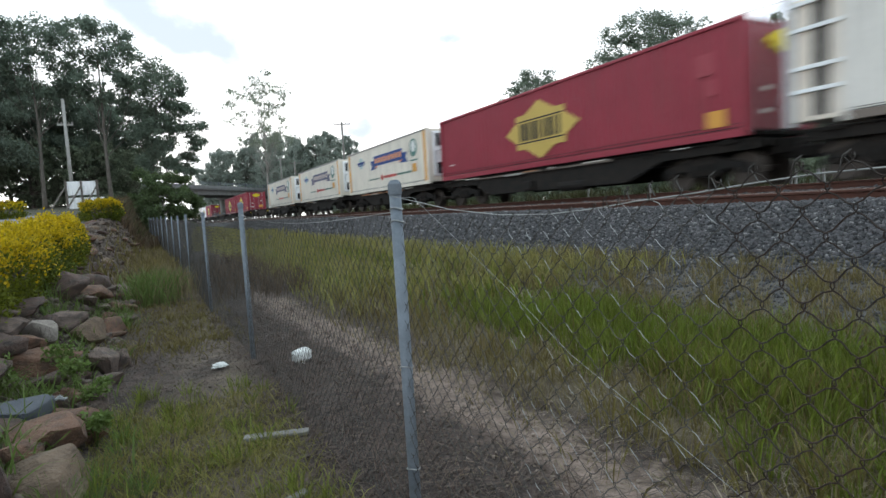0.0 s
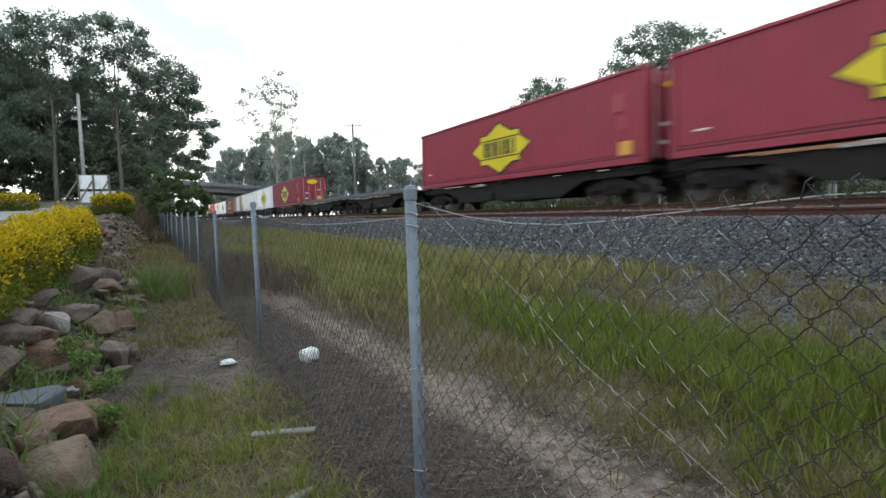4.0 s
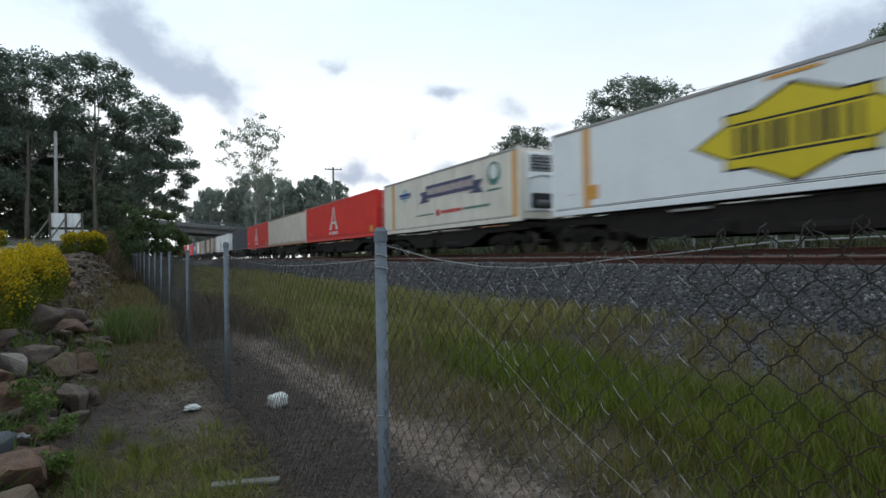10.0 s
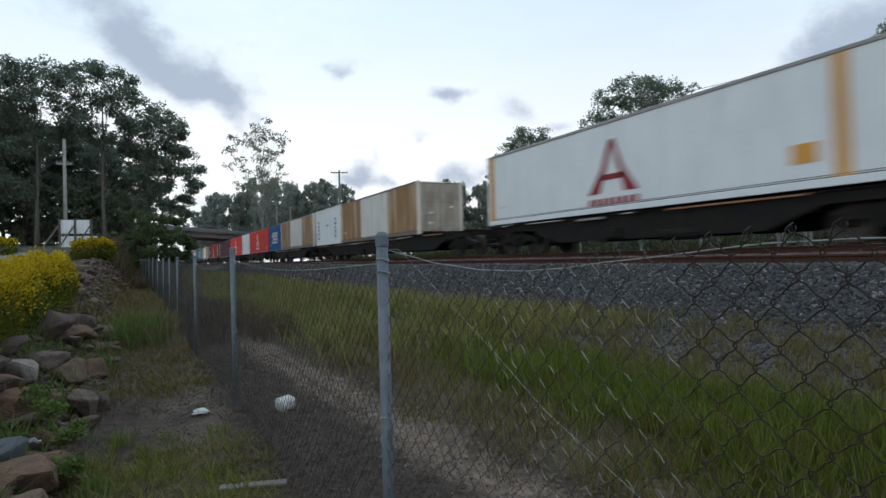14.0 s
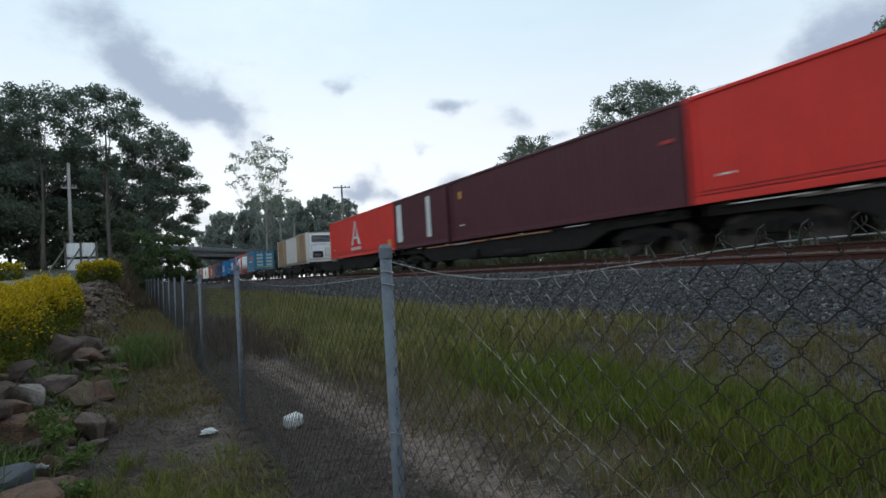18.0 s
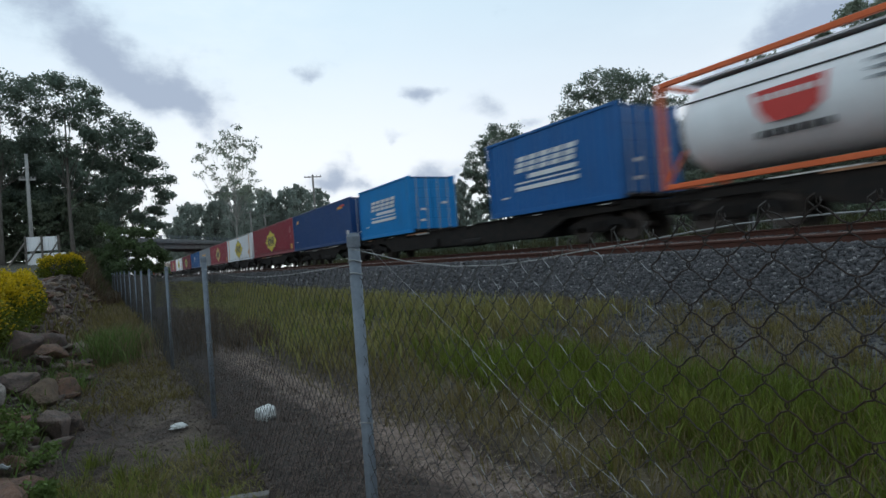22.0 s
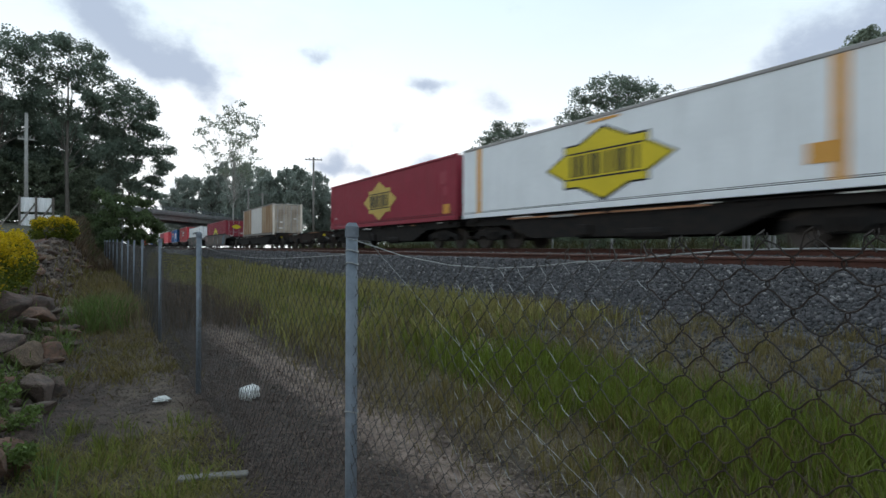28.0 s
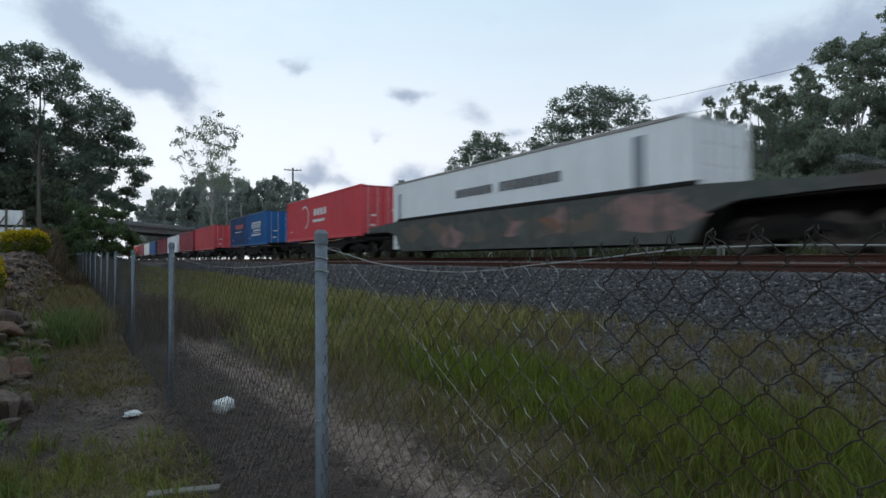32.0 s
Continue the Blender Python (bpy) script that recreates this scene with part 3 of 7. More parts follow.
def spire_logo(box, y, z=1.48, mat=None, h=1.5):
    mat = mat or WHITEMARK
    foot, top = z - h / 2, z + h / 2
    legs = [[(y + 0.95, foot), (y + 0.50, foot), (y - 0.10, top), (y + 0.10, top), (y + 0.42, z - 0.05)], [(y - 0.95, foot), (y - 0.42, z - 0.05), (y - 0.10, top), (y + 0.02, top), (y - 0.45, foot)], rect(y, z - h * 0.20, 0.95, 0.16)]
    mark("logo", box, legs, mat, -0.016, "spire-shaped mark over a short line of writing", True)
    mark("writing", box, [rect(y - 0.86 + 0.245 * i, foot - 0.24, 0.17, 0.19) for i in range(8)], mat, -0.016)


def ribbon_logo(box, y, muted=True):
    z = 1.72
    blue, coral = (DUSKMARK, PALECORAL) if muted else (BLUEMARK, CORALMARK)
    band = [(y - 2.1, z - 0.27), (y + 2.1, z - 0.27), (y + 2.1, z + 0.30), (y - 2.1, z + 0.30)]
    tails = [[(y + s * 1.75, z - 0.42), (y + s * 2.75, z - 0.46), (y + s * 2.5, z - 0.2), (y + s * 2.75, z + 0.06), (y + s * 2.0, z + 0.06)] for s in (-1, 1)]
    mark("ribbon_tail", box, tails, blue, -0.015, "forked ribbon tail")
    mark("ribbon_fold", box, [[(y + s * 1.6, z - 0.27), (y + s * 2.1, z - 0.27), (y + s * 1.75, z - 0.42)] for s in (-1, 1)], coral, -0.018)
    mark("ribbon", box, [band], blue, -0.019, "painted ribbon")
    mark("ribbon_writing", box, [rect(y - 1.9 + 0.2 * i, z + 0.02, 0.15, 0.26 if i % 4 else 0.32) for i in range(20)], coral, -0.023, "", True)
    mark("globe", box, [disc(y - 3.5, z + 0.15, 0.44)], TEALMARK, -0.016, "round teal emblem")
    mark("globe_light", box, [disc(y - 3.5, z + 0.22, 0.28)], WHITEMARK, -0.020)
    mark("globe_line", box, [rect(y - 3.5, z - 0.45, 0.9, 0.07)], TEALMARK, -0.016)
    mark("emblem", box, [disc(y + 4.4, z + 0.1, 0.34)], PALETEAL, -0.015, "pale round emblem under a dark scroll")
    mark("scroll", box, [rect(y + 4.4, z + 0.12, 1.3, 0.15, -0.1), rect(y + 4.4, z - 0.02, 1.2, 0.05, -0.1)], BLUEMARK, -0.019, "", True)
    mark("red_dot", box, [disc(y + 0.95, z - 0.98, 0.17)], REDMARK, -0.016)
    mark("writing", box, [rect(y + 0.6 - 0.15 * i, z - 0.98, 0.11, 0.14) for i in range(12)], REDMARK, -0.016, "", True)
    mark("fine_writing", box, [rect(y - 1.3 - 0.15 * i, z - 0.98, 0.11, 0.10) for i in range(13)] + [rect(y + 3.1 - 0.15 * i, z - 1.0, 0.11, 0.06) for i in range(12)], TEALMARK, -0.016, "", True)


def brisk_logo(box, y):
    letters = [rect(y + 1.15 - 0.58 * i, 1.62, 0.46, 0.50, -0.30) for i in range(5)]
    mark("logo", box, letters, WHITEMARK, -0.016, "slanted white lettering bar")
    mark("logo_slit", box, [rect(y, 1.70, 2.95, 0.05, -0.3), rect(y, 1.52, 2.95, 0.04, -0.3)], BLUE, -0.020, "", True)
    mark("logo_line", box, [rect(y - 0.3, 1.20, 2.2, 0.14, -0.3), rect(y, 1.02, 2.95, 0.05), rect(y, 0.84, 2.95, 0.13)], WHITEMARK, -0.016)


def door_face(height, y, mat, box, rods=True):
    """The leading end: two door leaves with locking bars, facing -y."""
    def leaf_shape():
        s = Shape()
        w = HALF - 0.11
        zs = np.linspace(0.16, height - 0.12, 6)
        for a, b in zip(zs[:-1], zs[1:]):
            s.box(0, w - 0.01, -0.02, 0.02, a + 0.015, b - 0.015, 0.012)
        s.box(0, w - 0.01, -0.005, 0.03, 0.16, height - 0.12)
        return s
    leaf = cached(("leaf", height, mat.name), lambda: mesh_of("door_leaf", leaf_shape(), mat))
    rod = cached(("rod", height), lambda: mesh_of("locking_bar", Shape().tube([(0, -0.05, 0.1), (0, -0.05, height - 0.06)], 0.02, 6), SILVER))
    for x0 in (-HALF + 0.1, 0.01):
        door = part("door", leaf, None, box, at=pose(x0, y, 0))
        if rods:
            for k in (0.28, 0.8):
                part("locking_bar", rod, None, door, at=pose(k, 0, 0))


def container(u0, length, colour, ribbed=True, height=2.6, sections=None, label="", marks=None, stripes=(), reefer=False, base=None, writing=True, name="shipping_container", rail=None):
    box = thing(name, label, "shipping container", pose(FAR_X, u0, FLOOR_Z if base is None else base), "containers on the freight train")
    MOVERS.append(box)
    key = (length, height, ribbed, colour.name)
    if sections:
        for a, b, m in sections:
            me = cached((*key, a, b, m.name), lambda: mesh_of("side_wall", side_sheet(length, height, ribbed, max(0.1, a * length), min(length - 0.1, b * length)), m))
            part("side_wall", me, None, box, at=pose(-HALF, 0, 0))
    else:
        me = cached((*key, "side"), lambda: mesh_of("side_wall", side_sheet(length, height, ribbed, 0.1, length - 0.1), colour))
        part("side_wall", me, None, box, at=pose(-HALF, 0, 0))
    me = cached((*key, "far"), lambda: mesh_of("side_wall", side_sheet(length, height, ribbed, 0.1, length - 0.1), colour))
    part("side_wall", me, None, box, at=pose(HALF, length, 0, 0, 0, 180))
    rail = rail or (GRIME if sections and colour in (OFFWHITE, BEIGE) else colour)
    rails = cached((*key, "rail", rail.name), lambda: mesh_of("bottom_rail", Shape().box(-0.03, 0.05, 0.09, length - 0.09, 0, 0.165, 0.012), rail))
    upper = BROWNRAIL if rail is RUSTRAIL else GREYRAIL if not ribbed and colour in (WHITE, CREAM, OFFWHITE) else rail
    top = cached((*key, "top", upper.name), lambda: mesh_of("top_rail", Shape().box(-0.025, 0.05, 0.09, length - 0.09, height - 0.09, height, 0.012), upper))
    for x, rz, y in ((-HALF, 0, 0), (HALF, 180, length)):
        part("bottom_rail", rails, None, box, at=pose(x, y, 0, 0, 0, rz))
        part("top_rail", top, None, box, at=pose(x, y, 0, 0, 0, rz))
    post = cached((height, colour.name, "post"), lambda: mesh_of("corner_post", Shape().box(-0.08, 0.08, -0.08, 0.08, 0, height, 0.018).box(-0.09, 0.09, -0.085, 0.085, 0.0, 0.12, 0.01).box(-0.09, 0.09, -0.085, 0.085, height - 0.12, height + 0.01, 0.01), colour))
    for x in (-HALF + 0.06, HALF - 0.06):
        for y in (0.085, length - 0.085):
            part("corner_post", post, None, box, at=pose(x, y, 0))
    roof = cached((*key, "roof"), lambda: mesh_of("roof", Shape().box(-HALF + 0.03, HALF - 0.03, 0.1, length - 0.1, height - 0.06, height - 0.02), colour))
    part("roof", roof, None, box)
    flo = cached((length, "floor"), lambda: mesh_of("floor", Shape().box(-HALF + 0.03, HALF - 0.03, 0.1, length - 0.1, 0.06, 0.15), UNDER))
    part("floor", flo, None, box)
    back = cached((*key, "back"), lambda: mesh_of("end_wall", Shape().box(-HALF + 0.1, HALF - 0.1, length - 0.09, length - 0.05, 0.1, height - 0.05, 0.01), colour))
    part("end_wall", back, None, box)
    if reefer:
        part("end_wall", cached((height, colour.name, "front"), lambda: mesh_of("end_wall", Shape().box(-HALF + 0.1, HALF - 0.1, 0.06, 0.1, 0.1, height - 0.05, 0.01), colour)), None, box)
        unit = part("cooling_unit", Shape().box(-0.95, 0.95, -0.02, 0.07, 0.35, height - 0.15, 0.03), WHITE, box, "white cooling unit")
        part("fan_grille", Shape().box(-0.8, 0.8, -0.03, 0.0, height - 0.85, height - 0.25, 0.03), BLACKPAINT, unit, "dark fan grille")
        for k in range(5):
            part("grille_bar", Shape().box(-0.8, 0.8, -0.045, -0.03, height - 0.80 + 0.115 * k, height - 0.775 + 0.115 * k), SILVER, unit)
        # flat black panel stands for the shade inside an open recess
        part("compressor_bay", Shape().box(-0.75, 0.15, -0.03, 0.0, 0.45, 1.0, 0.03), BLACKPAINT, unit, "black panel painted as a shaded compressor recess")
        part("control_box", Shape().box(0.3, 0.8, -0.12, -0.02, 0.6, 1.3, 0.03), OFFWHITE, unit)
        part("compressor", Shape().tube([(-0.6, -0.1, 0.62), (-0.1, -0.1, 0.62)], 0.13, 12), DECKGREY, unit)
        part("pipe", Shape().tube([(-0.85, -0.05, 0.5), (-0.85, -0.05, 1.5), (-0.4, -0.06, 1.62), (0.5, -0.06, 1.6)], 0.025, 6), SILVER, unit)
    else:
        door_face(height, 0.06, GRIMYDOOR if sections else colour, box)
        if colour is RED:
            part("end_logo", Shape().plate(shifted(star_outline(1.15, 0.55), 0.0, 2.12), -0.035, -0.03), YELLOW, box, "small yellow star-shaped logo", at=pose(0, 0, 0, 0, 0, 90))
            part("end_placard", Shape().plate(rect(-0.55, 0.62, 0.5, 0.34), -0.035, -0.03), ORANGE, box, at=pose(0, 0, 0, 0, 0, 90))
        if colour is TEAL:
            for z in (0.78, 1.2, 1.62, 2.05):
                for q in (-0.6, 0.55):
                    part("end_panel", Shape().plate(rect(q, z, 0.75, 0.26), -0.034, -0.03), PALETEAL, box, "pale blue printed panel", at=pose(0, 0, 0, 0, 0, 90))
            part("end_band", Shape().plate(rect(0, 0.5, 2.1, 0.06), -0.035, -0.03), YELLOW, box, at=pose(0, 0, 0, 0, 0, 90))
        elif colour is not CHARCOAL:
            for q, z in ((-0.6, 1.35), (0.55, 1.05), (0.6, 0.55)):
                part("end_label", Shape().plate(rect(q, z, 0.26, 0.10), -0.035, -0.03), OFFWHITE, box, at=pose(0, 0, 0, 0, 0, 90))
    if not ribbed or colour in (RED, BEIGE, RUST_RED, SCARLET):
        low, high = (0.20, 0.29) if ribbed else (0.17, 0.215)
        seam = cached((length, ribbed, "seam"), lambda: mesh_of("rub_strip", Shape().box(-0.008, 0.004, 0.15, length - 0.15, low, low + 0.018).box(-0.008, 0.004, 0.15, length - 0.15, high, high + 0.012), BLACKPAINT))
        part("rub_strip", seam, None, box, at=pose(-HALF, 0, 0))
    face = part("side_marking", Shape().box(0, 0.004, length - 1.15, length - 0.75, 0.6, 0.65), OFFWHITE, box, at=pose(-HALF - 0.012, 0, 0)) if writing else None
    for k in stripes:
        part("stripe", Shape().box(-0.012, -0.006, k - 0.14, k + 0.14, 0.17, height - 0.08), ORANGE, box, "orange vertical stripe", at=pose(-HALF, 0, 0))
    if marks:
        marks(box, length)
    return box


F40, F48, F20 = 12.19, 14.6, 6.06
RED_LABEL = "dark red ribbed container with a yellow star-shaped logo"
WHITE_LABEL = "white smooth-sided container with a yellow star-shaped logo"
A_LABEL = "bright red container with a white spire-shaped mark"
CREAM_LABEL = "cream refrigerated container with a blue ribbon logo"
WORN_LABEL = "stained white and tan refrigerated container, badly weathered"
WORN = [(0, 0.34, STAIN), (0.34, 0.70, OFFWHITE), (0.70, 1, STAIN)]
WORN2 = [(0, 0.32, STAIN), (0.32, 0.68, OFFWHITE), (0.68, 1, STAIN)]


def std_star(h, n):
    star_logo(h, n * 0.505, 1.22, 4.1, 1.85)
    mark("placard", h, [rect(0.75, 0.47, 0.5, 0.38)], ORANGE, -0.014, "small orange placard")
    mark("side_label", h, [rect(1.0, 1.75, 0.5, 0.5), rect(0.85, 1.2, 0.3, 0.35)], FADEDRED, -0.013)


def white_star(h, n):
    star_logo(h, n * 0.50, 1.25, 4.5, 1.95)
    mark("placard", h, [rect(1.65, 0.72, 0.45, 0.4)], ORANGE, -0.018, "small orange placard")
    mark("top_label", h, [rect(n * 0.5, 2.44, 1.1, 0.07)], ORANGE, -0.018)


def white_star_back(h, n):
    star_logo(h, n * 0.47, 1.25, 4.5, 1.95)
    mark("placard", h, [rect(12.45, 0.62, 0.42, 0.4)], ORANGE, -0.018, "small orange placard")
    mark("top_label", h, [rect(n * 0.47, 2.44, 1.1, 0.07)], ORANGE, -0.018)


def faded_star(h, n):
    star_logo(h, n * 0.505, 1.25, dark=False, colour=TANYELLOW)
    mark("placard", h, [rect(0.75, 0.47, 0.5, 0.38)], ORANGE, -0.014, "small orange placard")
    mark("side_label", h, [rect(1.0, 1.75, 0.5, 0.5), rect(0.85, 1.2, 0.3, 0.35)], FADEDRED, -0.013)


def std_spire(h, n):
    spire_logo(h, n * 0.53)
    mark("placard", h, [rect(0.75, 0.46, 0.5, 0.36)], ORANGE, -0.014)


def slab_letters(h, n):
    """Big cream block lettering, kept to plain upright slabs, feet and dots."""
    out = []
    for y, dot in ((9.9, 9.1), (7.75, 6.7), (5.3, 3.95)):
        z, hgt = 1.42, 1.3
        out += [rect(y + 0.15, z, 0.38, hgt, -0.12), rect(y + 0.1, z - hgt / 2, 0.95, 0.16), rect(y - 0.1, z + hgt / 2, 1.05, 0.16)]
        out += [disc(dot, z - hgt / 2 + 0.05, 0.19, 12)]
    mark("lettering_slab", h, out, CREAM, -0.014, "big cream lettering slabs")
    mark("lettering_bar", h, [rect(0.95, z, 0.36, 0.2) for z in (2.1, 1.66, 1.2)] + [rect(2.0, 2.15, 0.6, 0.08), rect(2.05, 2.05, 0.4, 0.05), rect(1.1, 0.5, 0.5, 0.09)], CREAM, -0.014)
    mark("placard", h, [rect(2.2, 0.62, 0.45, 0.3)], YELLOW, -0.014)


def yellow_words(h, n):
    mark("lettering_bar", h, [rect(n * 0.66 - 0.95 * i, 1.55, 0.68, 0.55) for i in range(4)], ORANGE, -0.014, "yellow-orange lettering bars")


def plain_marks(h, n):
    mark("emblem", h, [rect(n - 0.9, 1.9, 0.25, 0.3)], ORANGE, -0.014)
    mark("lettering_bar", h, [rect(0.5, 1.7, 0.35, 0.09)], REDMARK, -0.014)


def navy_marks(h, n):
    mark("flash", h, [rect(1.7, 2.16, 0.9, 0.14, -0.5), rect(n - 1.3, 2.05, 0.5, 0.2, -0.3)], ORANGE, -0.014, "yellow slanted flash")
    mark("red_flash", h, [rect(1.35, 2.24, 0.8, 0.12, -0.5)], REDMARK, -0.018)
    mark("side_label", h, [rect(0.62, 0.62, 0.35, 0.22), rect(0.62, 0.42, 0.35, 0.07)], OFFWHITE, -0.014)


def patched_side(h, n):
    mark("repair_patch", h, [rect(2.0, 1.3, 1.5, 1.7)], WHITE, -0.012, "cleaner white repair patch")
    mark("scuff", h, [rect(1.8, 2.25, 1.1, 0.06), rect(1.5, 0.55, 0.5, 0.07), rect(2.3, 0.5, 0.3, 0.06)], GRIME, -0.016)
    mark("vent_slot", h, [rect(0.45, 0.5 + 0.2 * i, 0.2, 0.05) for i in range(9)], GRIME, -0.014)


def dotted_marks(h, n):
    mark("blue_square", h, [rect(y, 0.55 + 0.3 * i, 0.26, 0.2) for y in (1.1, n - 0.7) for i in range(5)], BLUEMARK, -0.014, "rows of small dark blue squares")
    mark("lettering_bar", h, [rect(n * 0.5, 1.4, 0.6, 0.08)], BLACKPAINT, -0.014)


def grey_words(h, n):
    mark("lettering_bar", h, [rect(n * 0.645 - 0.37 * i, 1.95, 0.27, 0.30) for i in range(6)] + [rect(n * 0.645 - 2.6 - 0.36 * i, 1.95, 0.27, 0.32) for i in range(8)], BLACKPAINT, -0.014, "dark grey lettering bars")
    mark("upright_band", h, [rect(1.4, 1.4, 0.34, 2.4), rect(n - 0.6, 1.3, 0.2, 2.2)], GREY, -0.013)


def ring_words(h, n):
    mark("lettering_bar", h, [rect(n * 0.55 - 0.55 * i, 1.65, 0.4, 0.4) for i in range(4)] + [rect(n * 0.5, 1.15, 2.0, 0.16)], WHITEMARK, -0.014)
    mark("ring", h, [[(n * 0.7 + (0.62 + 0.05 * k) * math.cos(w), 1.45 + (0.62 + 0.05 * k) * math.sin(w)) for k, w in [(0, 0.9 + 0.25 * i) for i in range(16)] + [(2, 0.9 + 0.25 * i) for i in range(15, -1, -1)]]], WHITEMARK, -0.015)


def red_words(h, n):
    mark("lettering_bar", h, [rect(n * 0.62 - 0.42 * i, 1.75, 0.33, 0.36, 0.2) for i in range(7)], REDMARK, -0.014, "red lettering bars")
    mark("small_writing", h, [rect(n * 0.5, 1.3, 2.2, 0.09)], WHITEMARK, -0.014)


def white_panels(h, n):
    mark("pale_panel", h, [rect(1.9, 1.35, 0.45, 1.9), rect(5.42, 1.35, 0.68, 1.95)], WHITEMARK, -0.014, "tall white painted panel")


def tank_container(u0, colour_marks=True, steel=None):
    steel = steel or TANKRED
    box = thing("tank_container", "white cylindrical tank in a red steel frame", "tank container", pose(FAR_X, u0, FLOOR_Z), "containers on the freight train")
    MOVERS.append(box)
    n, h = F20, 2.6
    prof = [(0.22, 0.0), (0.26, 0.55), (0.38, 0.88), (0.62, 1.08), (0.9, 1.13), (n - 0.9, 1.13), (n - 0.62, 1.08), (n - 0.38, 0.88), (n - 0.26, 0.55), (n - 0.22, 0.0)]
    s = Shape()
    s.tube([(0, y, 1.42) for y, r in prof], [max(r, 0.01) for y, r in prof], 28, False)
    tank = part("tank", s, WHITE, box, "white tank barrel", smooth=True)
    for y in (n * 0.3, n * 0.5, n * 0.7):
        part("band", Shape().tube([(0, y - 0.03, 1.42), (0, y + 0.03, 1.42)], 1.14, 28), WHITE, tank)
    part("manhole", Shape().tube([(0, n / 2, 2.5), (0, n / 2, 2.62)], 0.28, 16), SILVER, tank)
    if colour_marks:
        part("logo", Shape().plate([(n * 0.5 - 0.72, 1.78), (n * 0.5 - 0.62, 1.25), (n * 0.5 - 0.35, 1.08), (n * 0.5 + 0.4, 1.06), (n * 0.5 + 0.6, 1.28), (n * 0.5 + 0.72, 1.74)], -1.155, -1.15), REDMARK, tank, "orange-red crest")
        for i in range(6):
            part("lettering_bar", Shape().plate(rect(n * 0.5 - 0.62 + 0.25 * i, 0.86, 0.17, 0.15), -1.05, -1.04), BLACKPAINT, tank)
            part("crest_bar", Shape().plate(rect(n * 0.5 - 0.5 + 0.2 * i, 1.58, 0.13, 0.13), -1.160, -1.156), WHITEMARK, tank)
    for k in range(3):
        part("hazard_label", Shape().plate(rect(1.2, 1.75 - 0.16 * k, 0.8, 0.06), -1.155, -1.15), GREY, tank)
    part("side_seam", Shape().box(-1.02, -0.98, 0.5, n - 0.5, 1.96, 1.99), BLACKPAINT, tank)
    for x in (-1.17, 1.17):
        for y in (0.06, n - 0.06):
            part("frame_post", Shape().box(x - 0.06, x + 0.06, y - 0.06, y + 0.06, 0, h, 0.012), steel, box)
        for z in (0.08, h - 0.05):
            part("frame_rail", Shape().box(x - 0.05, x + 0.05, 0.1, n - 0.1, z - 0.06, z + 0.06, 0.012), steel, box)
    for y in (0.06, n - 0.06):
        for z in (0.08, h - 0.06):
            part("cross_rail", Shape().box(-1.12, 1.12, y - 0.05, y + 0.05, z - 0.05, z + 0.05, 0.01), steel, box)
        for x in (-1, 1):
            part("brace", Shape().tube([(x * 1.1, y, 0.2), (x * 0.35, y, 1.0)], 0.045, 6), steel, box)
    part("walkway", Shape().box(-0.5, 0.5, 0.3, n - 0.3, 2.56, 2.6), SILVER, box)
    return box


def wheel_mesh():
    s = Shape()
    prof = [(-0.07, 0.40), (-0.06, 0.425), (0.04, 0.415), (0.06, 0.445), (0.075, 0.44)]
    s.tube([(x, 0, 0) for x, r in prof], [r for x, r in prof], 24, True)
    s.tube([(-0.10, 0, 0), (-0.07, 0, 0)], 0.12, 12)
    return mesh_of("wheel", s, WHEEL)


def bogie_on(wagon, y):
    bolster = part("bogie", cached("bolster", lambda: mesh_of("bogie", Shape().box(-0.95, 0.95, -0.2, 0.2, 0.42, 0.72, 0.04).tube([(0, 0, 0.6), (0, 0, 0.92)], 0.28, 14), UNDER)), None, wagon, at=pose(0, y, 0))
    def frame_shape():
        s = Shape()
        out = [(-1.15, 0.34), (-0.95, 0.34), (-0.9, 0.46), (-0.55, 0.48), (-0.35, 0.30), (0.35, 0.30), (0.55, 0.48), (0.9, 0.46), (0.95, 0.34), (1.15, 0.34), (1.15, 0.56), (0.5, 0.72), (0.3, 0.82), (-0.3, 0.82), (-0.5, 0.72), (-1.15, 0.56)]
        s.plate(out, -0.07, 0.07)
        for k in (-0.2, 0, 0.2):
            s.tube([(-0.1, k, 0.34), (-0.1, k, 0.6)], 0.075, 8)
        return mesh_of("side_frame", s, UNDER)
    side = cached("side_frame", frame_shape)
    wheel = cached("wheel", wheel_mesh)
    axle = cached("axle", lambda: mesh_of("axle", Shape().tube([(-0.85, 0, 0.43), (0.85, 0, 0.43)], 0.075, 8), WHEEL))
    for sx in (-1, 1):
        part("side_frame", side, None, bolster, at=pose(sx * 0.86, 0, 0, 0, 0, 0 if sx < 0 else 180))
    for dy in (-0.9, 0.9):
        part("axle", axle, None, bolster, at=pose(0, dy, 0))
        for sx in (-1, 1):
            part("wheel", wheel, None, bolster, at=pose(sx * 0.57, dy, 0.43, 0, 0, 0 if sx < 0 else 180))


